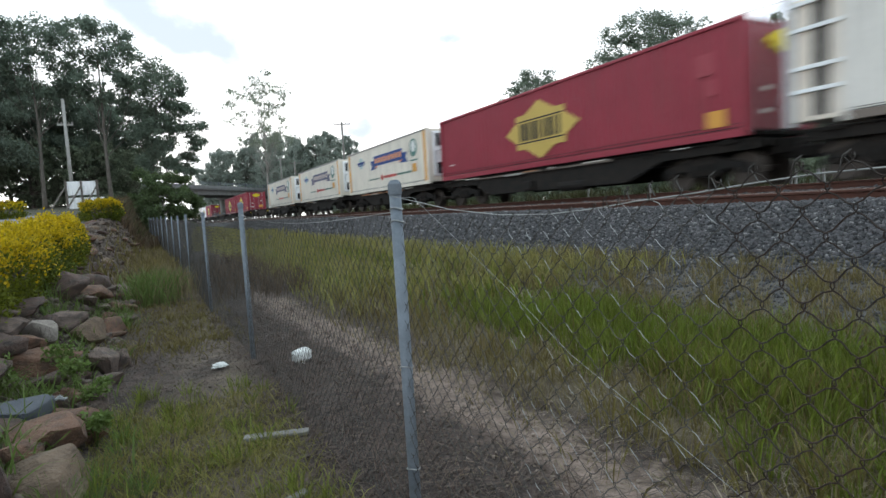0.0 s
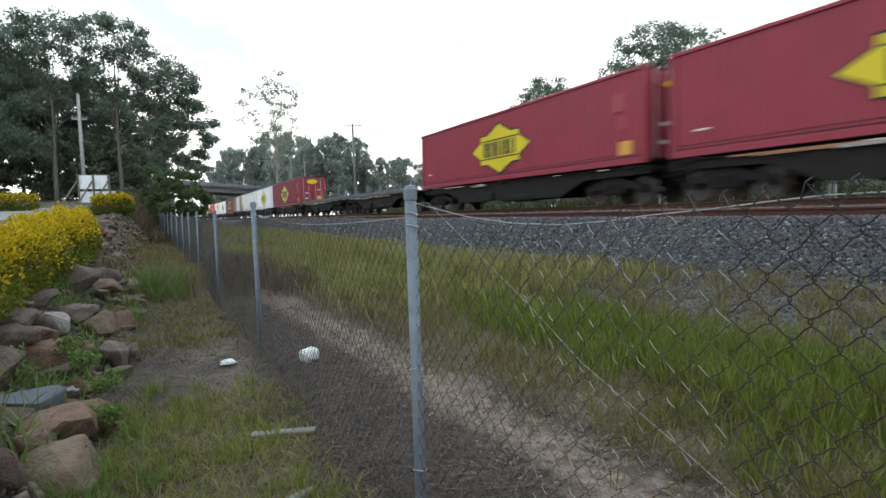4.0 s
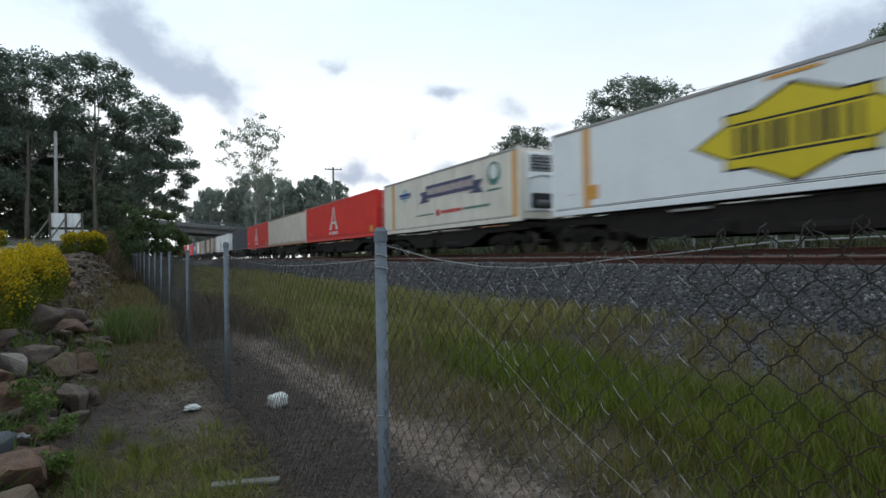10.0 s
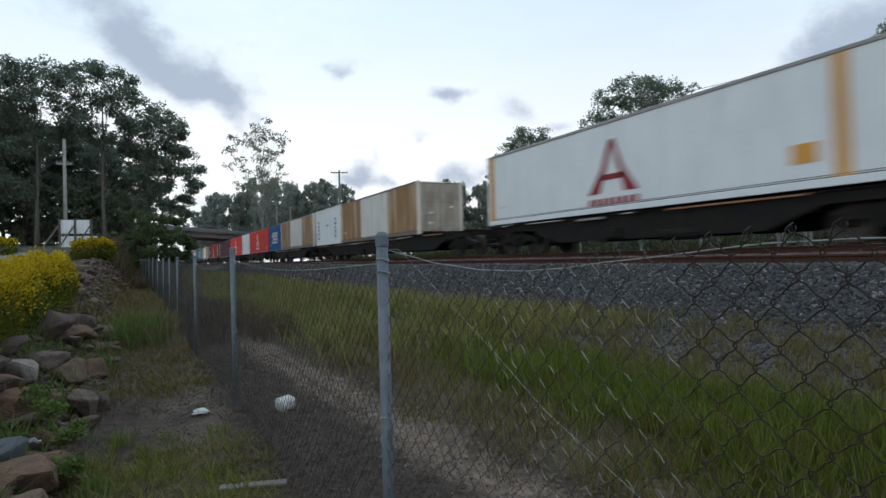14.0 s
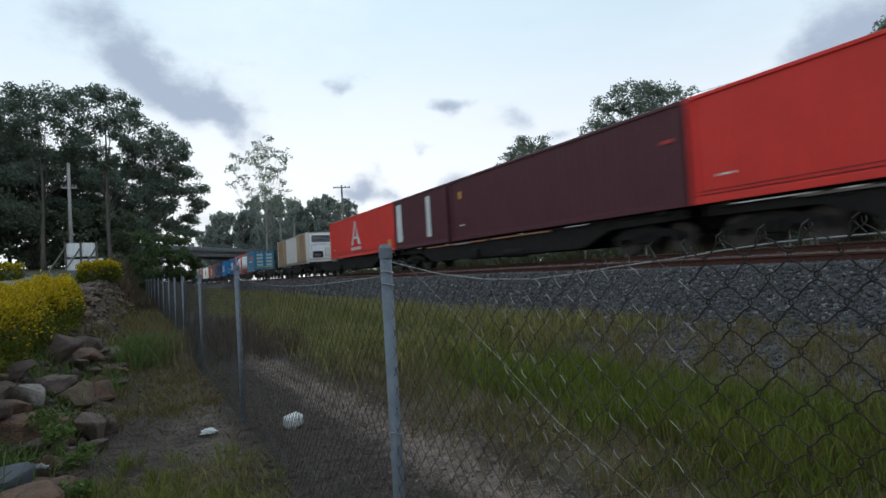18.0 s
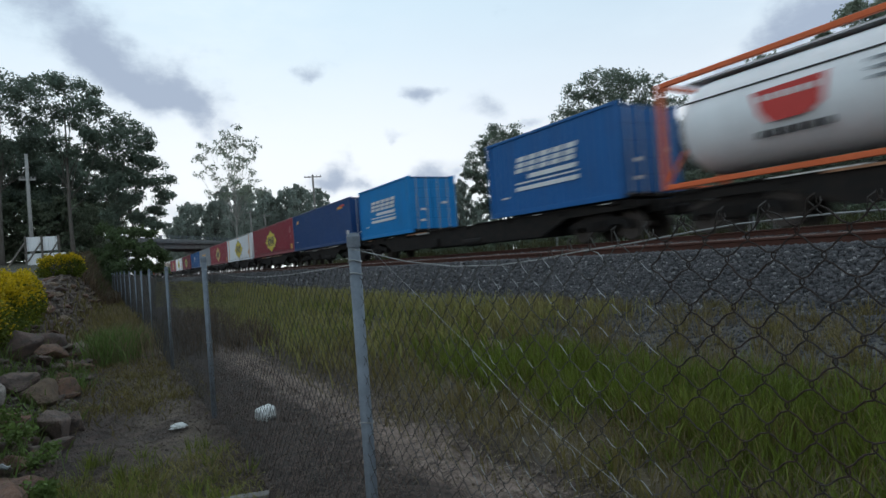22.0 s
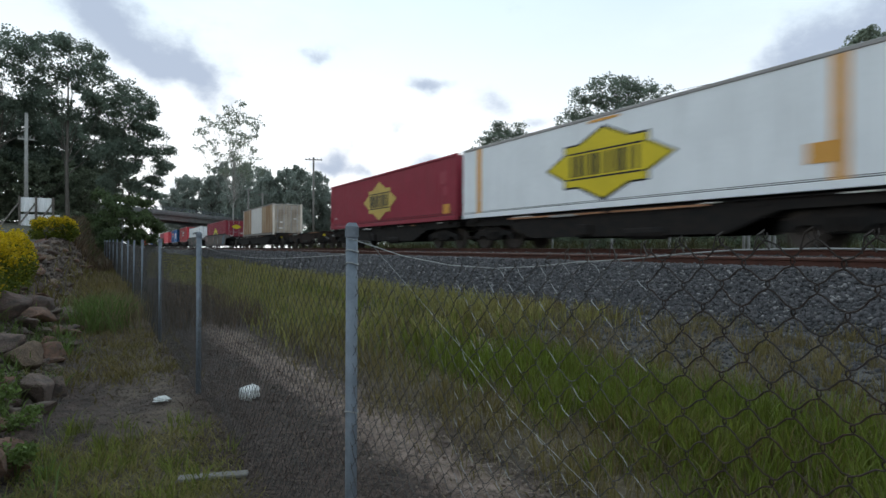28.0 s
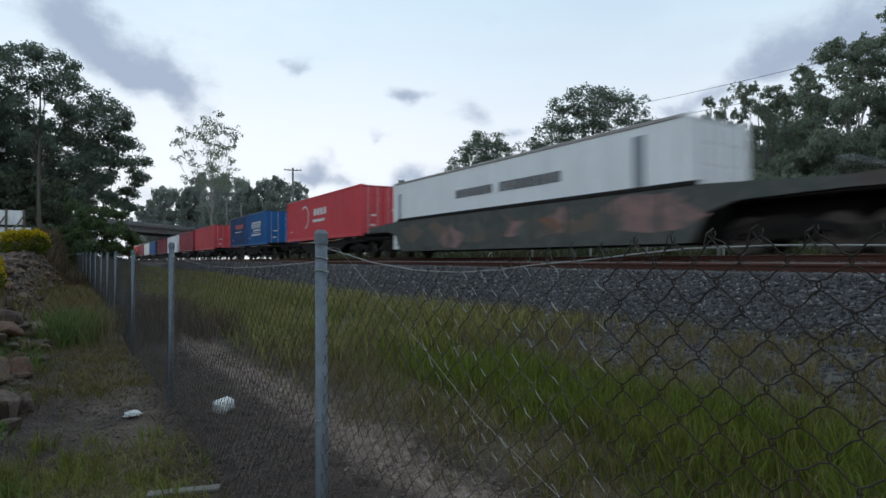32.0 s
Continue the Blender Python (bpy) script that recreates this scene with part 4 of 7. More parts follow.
def flat_wagon(u0, u1, stakes=False, label="", trim=None, rusty=False):
    n = u1 - u0
    mat = RUSTFRAME if rusty else UNDER
    wagon = thing("container_wagon", label or "black skeletal container wagon on two bogies", "rail wagon", pose(FAR_X, u0, FAR_RAIL), "wagons of the freight train")
    MOVERS.append(wagon)
    nr = round(n, 1)
    def sill():
        s = Shape()
        dip = 0.46
        a, b = 2.9, 4.1
        out = [(0.25, 1.06), (0.25, 0.84), (a, 0.80), (b, 0.80 - dip), (n - b, 0.80 - dip), (n - a, 0.80), (n - 0.25, 0.84), (n - 0.25, 1.06)]
        s.plate(out, -0.02, 0.02)
        s.box(-0.09, 0.09, 0.25, n - 0.25, 1.04, 1.07)
        return mesh_of("side_sill", s, mat)
    me = cached(("sill", nr, mat.name), sill)
    for x in (-1.05, 1.05):
        part("side_sill", me, None, wagon, at=pose(x, 0, 0))
    part("centre_sill", cached(("centre", nr, mat.name), lambda: mesh_of("centre_sill", Shape().box(-0.2, 0.2, 0.1, n - 0.1, 0.72, 1.05, 0.01), mat)), None, wagon)
    cross = cached(("cross", mat.name), lambda: mesh_of("cross_member", Shape().box(-1.12, 1.12, -0.09, 0.09, 0.9, 1.075, 0.01), mat))
    k = max(4, round(n / 2.4))
    for i in range(k):
        part("cross_member", cross, None, wagon, at=pose(0, 0.5 + (n - 1.0) * i / (k - 1), 0))
    lock = cached("twistlock", lambda: mesh_of("twistlock", Shape().box(-0.09, 0.09, -0.11, 0.11, 0.98, 1.115, 0.02), mat))
    for y in (0.9, n / 2, n - 0.9):
        for x in (-1.12, 1.12):
            part("twistlock", lock, None, wagon, at=pose(x, y, 0))
    foot = cached("pale_step", lambda: mesh_of("step", Shape().box(-0.03, 0.03, -0.55, 0.55, 0.95, 1.02, 0.01), GREYRAIL))
    part("step", foot, None, wagon, "pale worn edge plate", at=pose(-1.16, n * 0.62, 0))
    rng = random.Random(int(u0 * 7))
    for k in range(6):
        y = 0.8 + (n - 1.6) * (k + rng.random()) / 6
        w = rng.choice((0.12, 0.2, 0.5, 0.9))
        me = cached(("patch", w), lambda: mesh_of("edge_patch", Shape().box(-0.012, 0.012, -w, w, 1.03, 1.06), OFFWHITE))
        if rng.random() < 0.3:
            me = cached(("rust_patch", w), lambda: mesh_of("edge_patch", Shape().box(-0.012, 0.012, -w * 1.8, w * 1.8, 1.01, 1.05), RUSTRAIL))
        if rng.random() < 0.3:
            continue
        part("edge_patch", me, None, wagon, at=pose(-1.155, y, 0))
    tank = cached("air_tank", lambda: mesh_of("air_tank", Shape().tube([(-0.5, -0.6, 0.42), (-0.5, 0.6, 0.42)], 0.18, 12), UNDER))
    part("air_tank", tank, None, wagon, "black brake air tank", at=pose(-0.45, n * 0.42, 0))
    gear = cached("brake_box", lambda: mesh_of("brake_box", Shape().box(-0.15, 0.1, -0.22, 0.22, 0.38, 0.7, 0.03), UNDER))
    part("brake_box", gear, None, wagon, at=pose(-1.08, n * 0.56, 0))
    if trim:
        part("edge_trim", Shape().box(-1.15, -1.12, n * 0.3, n * 0.8, 0.98, 1.03), trim, wagon)
    coup = cached("coupler", lambda: mesh_of("coupler", Shape().box(-0.11, 0.11, -0.45, 0.25, 0.6, 0.82, 0.03).box(-0.16, 0.16, -0.48, -0.2, 0.56, 0.86, 0.05), UNDER))
    part("coupler", coup, None, wagon, at=pose(0, 0.05, 0))
    part("coupler", coup, None, wagon, at=pose(0, n - 0.05, 0, 0, 0, 180))
    for y in (1.75, n - 1.75):
        bogie_on(wagon, y)
    if rusty:
        bracket = cached("yellow_bracket", lambda: mesh_of("corner_bracket", Shape().box(-0.03, 0.03, -0.17, 0.17, 0.78, 0.9, 0.015), YELLOW))
        for y in (0.7, n - 0.7):
            part("corner_bracket", bracket, None, wagon, "yellow painted corner bracket", at=pose(-1.16, y, 0))
    if stakes:
        part("deck", Shape().box(-1.2, 1.2, 0.1, n - 0.1, 1.075, 1.16, 0.01), DECKGREY, wagon)
        stake = cached("stake", lambda: mesh_of("stake", Shape().box(-0.05, 0.05, -0.12, 0.12, 1.1, 1.75, 0.015), DECKGREY))
        curb = Shape().box(-1.22, -1.16, 0.2, n - 0.2, 1.16, 1.32).box(1.16, 1.22, 0.2, n - 0.2, 1.16, 1.32)
        part("edge_curb", curb, DECKGREY, wagon)
        for i in range(6):
            for x in (-1.15, 1.15):
                part("stake", stake, None, wagon, at=pose(x, 0.6 + (n - 1.2) * i / 5, 0))
    return wagon


def well_wagon(u0, u1, tint, label):
    n = u1 - u0
    wagon = thing("well_wagon", label, "rail wagon", pose(FAR_X, u0, FAR_RAIL), "wagons of the freight train")
    MOVERS.append(wagon)
    a = 3.3
    for x in (-1.36, 1.36):
        s = Shape()
        out = [(a + 0.2, 0.28), (n - a - 0.2, 0.28), (n - a + 0.2, 0.95), (n - a + 0.9, 1.15), (n - 0.4, 1.2), (n - 0.4, 1.42), (n - a, 1.58), (a, 1.58), (0.4, 1.42), (0.4, 1.2), (a - 0.9, 1.15), (a - 0.2, 0.95)]
        s.plate(out, x - 0.03, x + 0.03)
        side = part("side_wall", s, tint, wagon, "faded spray-painted side wall")
        part("top_chord", Shape().box(x - 0.06, x + 0.06, a, n - a, 1.57, 1.68, 0.015), UNDER, side)
        for i in range(9):
            y = a + 1.0 + (n - 2 * a - 2.0) * i / 8
            part("rib", Shape().box(x - 0.055 if x < 0 else x + 0.03, x - 0.03 if x < 0 else x + 0.055, y - 0.05, y + 0.05, 0.32, 1.57), tint, side)
        if x < 0:
            rng = random.Random(int(u0))
            tints = (MURALGREY, MURALPINK, MURAL, MURALGREY, MURAL, MURALBROWN) if tint is REDMURAL else (GREENMURAL, MURALRUST, MURALBROWN, MURALPINK, MURAL, GREENMURAL)
            for i in range(22):
                y = a + 0.9 + (n - 2 * a - 2.2) * i / 21
                m, r = tints[rng.randrange(6)], rng.uniform(0.3, 0.6)
                m, r = (MURALBLUE if tint is REDMURAL else MURALPINK, 0.7) if i in (0, 1) else (m, r)
                off = rng.uniform(-0.25, 0.25)
                out = [(y + r * rng.uniform(0.45, 1.2) * math.cos(w) * 1.5, max(0.33, min(1.54, 0.95 + off + r * rng.uniform(0.45, 1.0) * math.sin(w)))) for w in [2 * math.pi * k / 11 for k in range(11)]]
                part("mural_patch", Shape().plate(out, x - 0.034 - 0.0007 * i, x - 0.031), m, side)
    part("well_floor", Shape().box(-1.33, 1.33, a + 0.9, n - a - 0.9, 0.28, 0.36), UNDER, wagon)
    for y in (a + 0.22, n - a - 0.22):
        part("bulkhead", Shape().box(-1.32, 1.32, y - 0.03, y + 0.03, 0.28, 1.3), UNDER, wagon)
    for y0, y1 in ((0.3, a), (n - a, n - 0.3)):
        part("end_platform", Shape().box(-1.3, 1.3, y0, y1, 1.12, 1.3, 0.02).box(-0.25, 0.25, y0, y1, 0.75, 1.12), UNDER, wagon)
        part("handrail", Shape().tube([(-1.25, y0 + 0.2, 1.3), (-1.25, y0 + 0.2, 1.8), (1.25, y0 + 0.2, 1.8), (1.25, y0 + 0.2, 1.3)], 0.02, 6), SILVER, wagon)
    coup = cached("coupler", lambda: None)
    part("coupler", coup, None, wagon, at=pose(0, 0.1, 0))
    part("coupler", coup, None, wagon, at=pose(0, n - 0.1, 0, 0, 0, 180))
    for y in (1.75, n - 1.75):
        bogie_on(wagon, y)
    return wagon


def faded(name, c):
    return material(name, c, 0.7, 0, 0.5, 2.2, (0.11, 0.10, 0.09), 0.4)


MURALBLUE, MURALPINK, MURALGREY = faded("mural_blue", (0.10, 0.19, 0.27)), faded("mural_pink", (0.32, 0.18, 0.165)), faded("mural_grey", (0.30, 0.29, 0.28))
MURALBROWN = faded("mural_tan", (0.17, 0.115, 0.085))
MURALRUST = faded("mural_rust", (0.24, 0.11, 0.06))
REDMURAL, GREENMURAL = faded("mural_brown", (0.085, 0.06, 0.052)), faded("mural_green", (0.065, 0.075, 0.065))


def build_train():
    c = container
    ends = [(-24.0, -9.6), (-9.2, 7.3)]
    c(-23.6, F40, RED, label=RED_LABEL, marks=std_star)
    c(-9.0, 15.2, OFFWHITE, False, label="off-white refrigerated container with a ladder at its end", reefer=True, sections=[(0, 1, OFFWHITE)])
    rack = MOVERS[-1]
    part("end_rack", Shape().box(-1.15, 1.15, 15.22, 16.1, 0.1, 2.5, 0.02), BEIGE, rack, "beige machinery bay")
    # no opening is cut: a black strip paints the slot's shade
    part("bay_slot", Shape().box(-1.17, -1.14, 15.45, 15.72, 0.2, 2.4), BLACKPAINT, rack, "black strip painted as a shaded upright slot")
    for z in (0.7, 1.15, 1.9, 2.4):
        part("rung", Shape().box(-1.21, -1.15, 15.2, 16.2, z - 0.04, z + 0.04, 0.01), WHITE, rack)
    part("end_post", Shape().box(-1.22, -1.06, 16.1, 16.26, 0, 2.6, 0.02), SILVER, rack)
    c(8.1, F48, RED, label="dark red ribbed container with a faded tan-yellow star logo", marks=faded_star)
    for u in (24.1, 38.3, 53.6):
        c(u, F40, CREAM, False, label=CREAM_LABEL, stripes=(0.3, F40 - 0.4), reefer=True, marks=lambda h, n, muted=u > 30: (ribbon_logo(h, n * 0.42, muted), mark("placard", h, [rect(1.6, 0.9, 0.5, 0.4)], ORANGE, -0.014)))
    c(82.3, F40, RED, label=RED_LABEL, marks=std_star)
    c(95.3, F48, RED, label=RED_LABEL, marks=std_star)
    c(138.3, F48, RED, label=RED_LABEL, marks=std_star)
    c(153.3, 14.3, WHITE, False, label=WHITE_LABEL, marks=white_star_back, stripes=(0.85, 12.7), reefer=True)
    c(168.8, F40, OFFWHITE, False, label="plain off-white refrigerated container", reefer=True, marks=patched_side)
    c(182.3, F40, OFFWHITE, False, sections=[(0, 0.04, OFFWHITE), (0.04, 0.32, STAIN), (0.32, 0.70, OFFWHITE), (0.70, 1, STAIN)], label=WORN_LABEL, reefer=True)
    c(194.9, F48, RUST_RED, label="rust-red ribbed container with big cream lettering", marks=slab_letters)
    c(209.9, 14.3, WHITE, False, label=WHITE_LABEL, marks=white_star_back, stripes=(0.85, 12.7), reefer=True)
    c(225.9, F40, CREAM, False, label=CREAM_LABEL, stripes=(0.3, F40 - 1.2), reefer=True, marks=lambda h, n: ribbon_logo(h, n * 0.42))
    c(239.3, F48, SCARLET, label=A_LABEL, marks=std_spire)
    c(254.2, 14.4, BEIGE, label="plain beige ribbed container with rusty rails", rail=RUSTRAIL)
    c(268.8, F40, SCARLET, label=A_LABEL, marks=std_spire)
    c(281.1, F40, CHARCOAL, label="plain charcoal-grey painted steel container", marks=plain_marks)
    c(297.7, F48, WHITE, False, label="white container with a dark red spire-shaped mark", stripes=(2.15, F48 - 0.3), marks=lambda h, n: (spire_logo(h, 8.1, 1.3, DARKREDMARK), mark("placard", h, [rect(2.85, 0.72, 0.5, 0.4)], ORANGE, -0.014)))
    c(318.6, F40, BEIGE, False, sections=WORN2, label=WORN_LABEL)
    c(331.0, F20, WHITE, label="white short container with dark blue squares", marks=dotted_marks)
    c(337.9, F40 - 0.2, OFFWHITE, False, sections=WORN2, label=WORN_LABEL)
    c(350.0, F20 - 0.1, BLUE, label="blue short container with slanted white lettering", marks=lambda h, n: brisk_logo(h, n * 0.5))
    c(356.6, F40, SCARLET, label=A_LABEL, marks=std_spire)
    c(368.9, F20, WHITE, label="white short container with dark blue squares", marks=dotted_marks)
    c(375.1, F40, SCARLET, label=A_LABEL, marks=std_spire)
    c(387.4, F40, MAROON, label="plain maroon ribbed container", marks=plain_marks)
    c(399.9, F20, MAROON, label="maroon short container with a tall white panel", marks=white_panels)
    c(406.1, F40, SCARLET, label=A_LABEL, marks=std_spire)
    c(425.4, F40, OFFWHITE, False, sections=[(0, 0.03, WHITE), (0.03, 0.31, STAIN), (0.31, 0.68, OFFWHITE), (0.68, 1, STAIN)], label=WORN_LABEL, reefer=True)
    c(452.9, F20, TEAL, label="teal-blue short container with red lettering", marks=red_words)
    tank_container(459.0, False, TANKCRIMSON)
    tank_container(465.15)
    c(472.5, F20, BLUE, label="blue short container with slanted white lettering", marks=lambda h, n: brisk_logo(h, n * 0.5))
    c(484.9, F20, LIGHTBLUE, label="light blue short container with slanted white lettering", marks=lambda h, n: brisk_logo(h, n * 0.5))
    c(492.4, F40, NAVY, label="navy blue ribbed container with a red and yellow flash", marks=navy_marks)
    c(504.6, F48, RED, label=RED_LABEL, marks=std_star)
    c(520.2, 14.3, WHITE, False, label=WHITE_LABEL, marks=white_star, stripes=(1.3, 13.2), reefer=True)
    c(534.8, F48, RED, label="dark red ribbed container with a faded tan-yellow star logo", marks=faded_star)
    c(549.9, F40, GREY, label="grey ribbed container with yellow lettering", marks=yellow_words)
    c(562.6, F40, BLUE, label="blue ribbed container with a small pale mark", marks=lambda h, n: mark("emblem", h, [disc(n * 0.5, 1.6, 0.35), rect(n * 0.5, 1.1, 0.6, 0.2)], WHITEMARK, -0.014))
    c(576.2, F48, RED, label=RED_LABEL, marks=std_star)
    c(592.0, 14.3, WHITE, False, label=WHITE_LABEL, marks=white_star, stripes=(1.3, 13.2), reefer=True)
    c(606.8, F48, RED, label="dark red ribbed container with a faded tan-yellow star logo", marks=faded_star)
    c(635.8, F40, BEIGE, False, sections=WORN, label=WORN_LABEL)
    c(658.5, F48, RED, label="dark red container set low in a well wagon", marks=lambda h, n: star_logo(h, n * 0.505, 1.22, 4.1, 1.85), base=FAR_RAIL + 0.38, height=2.9)
    c(679.8, F48, WHITE, False, label="white container with dark lettering, low in a well wagon", marks=grey_words, base=FAR_RAIL + 0.38, height=2.9)
    c(697.9, F40, PINKRED, label="pinkish red container with a white ring mark", marks=ring_words)
    c(715.4, F20, BLUE, label="blue short container with slanted white lettering", marks=lambda h, n: brisk_logo(h, n * 0.5))
    c(721.7, F20, NAVY, label="navy blue short container", marks=red_words)
    u = 736.0
    tail = [(PINKRED, F40), (RED, F40), (WHITE, F40), (RED, F48), (BLUE, F40), (OFFWHITE, F40), (RED, F48), (SCARLET, F40), (WHITE, F48), (RED, F40)]
    for m, n in tail:
        c(u, n, m, m not in (WHITE, OFFWHITE), label="container far back on the long freight train")
        ends.append((u - 0.5, u + n + 0.5))
        u += n + 1.9
    grey_label = "empty grey flat wagon with side stakes"
    ends += [(7.7, 23.1), (23.7, 36.7), (37.9, 50.9), (53.2, 66.2), (81.9, 94.9), (95.1, 110.2), (138.0, 153.1), (153.2, 168.1), (168.6, 181.3), (181.9, 194.7), (194.8, 209.7), (209.8, 224.9), (225.4, 238.5),
             (239.1, 254.0), (254.1, 268.7), (268.75, 281.0), (281.05, 296.9), (297.4, 312.6), (313.2, 337.5), (337.7, 356.1), (356.3, 375.0), (375.0, 387.3), (387.35, 406.0), (406.05, 424.6), (425.0, 438.0), (452.4, 471.4), (472.0, 491.4),
             (492.1, 504.5), (504.6, 519.4), (519.9, 534.7), (534.75, 549.6), (549.7, 562.2), (562.3, 575.6), (575.9, 591.1), (591.6, 606.5), (606.6, 621.6), (634.6, 654.0), (697.2, 710.6), (714.8, 728.4)]
    for i, (a, b) in enumerate(sorted(ends)):
        flat_wagon(a, b, trim=(RUSTRAIL, None, GRIME)[i % 3])
    for a, b in ((67.0, 81.2), (438.8, 451.8), (622.2, 634.0)):
        flat_wagon(a, b, label="empty rust-brown skeletal container wagon", rusty=True)
    flat_wagon(110.8, 124.0, True, grey_label, RUSTRAIL)
    flat_wagon(124.5, 137.5, True, grey_label, RUSTRAIL)
    well_wagon(654.6, 677.0, REDMURAL, "well wagon with faded brown and blue spray paint")
    well_wagon(676.2, 697.0, GREENMURAL, "well wagon with faded green and orange spray paint")


build_train()


def motions():
    for ob in MOVERS:
        m = ob.matrix_basis.copy()
        p = m.translation
        walk(ob, [(t, pose(p.x, p.y - SPEED * t, p.z)) for t in (0.0, 16.0, 32.0)])

# ---------------------------------------------------------------- the chain-link fence
FENCE = [(-1.35, 0.755, 1.2), (1.70, 0.67, 1.22), (4.69, 0.59, 1.26), (7.53, 0.515, 1.245), (10.55, 0.455, 1.27), (13.5, 0.428, 1.295), (16.5, 0.381, 1.33), (19.5, 0.296, 1.38), (22.5, 0.19, 1.43), (25.5, 0.08, 1.45), (28.5, -0.04, 1.48), (31.5, -0.16, 1.5), (34.5, -0.28, 1.55)]


def fence_x(y):
    return float(np.interp(y, [p[0] for p in FENCE], [p[1] for p in FENCE]))


def mesh_panel(y0, y1, top0, top1, cell, radius, sides, seed, step=None, bright=None):
    """Zigzag wires of one bay, each hooked into its neighbours at the knuckles; the top selvedge is bent and uneven.
    bright: a stretch (from, to) in which falling pieces get a brighter metal as painted glints; those come back one by
    one."""
    rng = random.Random(seed)
    s, glints = Shape(), []
    n = 2 * max(1, round((y1 - y0) / cell))
    w = (y1 - y0) / n
    h = step or cell * 0.52
    sag = [rng.uniform(-1, 1) for k in range(40)]

    def knot(j, k):
        y = y0 + j * w
        z = top0 + (top1 - top0) * j / n - k * h
        r = random.Random(j * 977 + k * 31 + seed)
        y += 0.007 * math.sin(4 * z + y + sag[0]) + r.uniform(-0.0028, 0.0028)
        z += 0.006 * math.sin(5 * y + sag[1]) + 0.003 * math.sin(9 * y + 4 * z) + r.uniform(-0.0025, 0.0025)
        return Vector((fence_x(y) + 0.010 * math.sin(3.1 * z + 2.2 * y), y, z))

    for j in range(n):
        k, run = 0, []
        while True:
            p = knot(j if (k + j) % 2 == 0 else j + 1, k)
            if p.z < 0.02:
                break
            run.append(p)
            k += 1
        if len(run) < 2:
            continue
        if sides < 4:
            s.tube(run, radius, sides, False)
            continue
        side = [1 if (i + j) % 2 == 0 else -1 for i in range(len(run))]
        pts = []
        for i, p in enumerate(run):
            over = side[i] * -0.0016
            bend = [p + Vector((0.002 * side[i], over * 0.6, 0.0045)), p + Vector((0, over * 1.6, 0)), p + Vector((-0.002 * side[i], over * 0.6, -0.0045))]
            if i:
                a = run[i - 1]
                d = p - a
                bow = Vector((rng.uniform(-0.002, 0.002), rng.uniform(-0.0025, 0.0025), rng.uniform(-0.003, 0.003)))
                mid = [a + d * 0.3 + bow * 0.6, a + d * 0.5 + bow, a + d * 0.72 + bow * 0.7]
                # glint of the sky on falling pieces, given by a brighter material
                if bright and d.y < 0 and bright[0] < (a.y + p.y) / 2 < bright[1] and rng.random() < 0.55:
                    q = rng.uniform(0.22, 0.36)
                    glints.append(Shape().tube([a + d * q, *mid[1:], a + d * rng.uniform(0.8, 0.95)], radius * 0.75, sides, False))
                    pts.append(a + d * q)
                    if len(pts) > 1:
                        s.tube(pts, radius, sides, False)
                    pts = []
                else:
                    pts += mid
            pts += bend
        if len(pts) > 1:
            s.tube(pts, radius, sides, False)
    return (s, glints) if bright else s


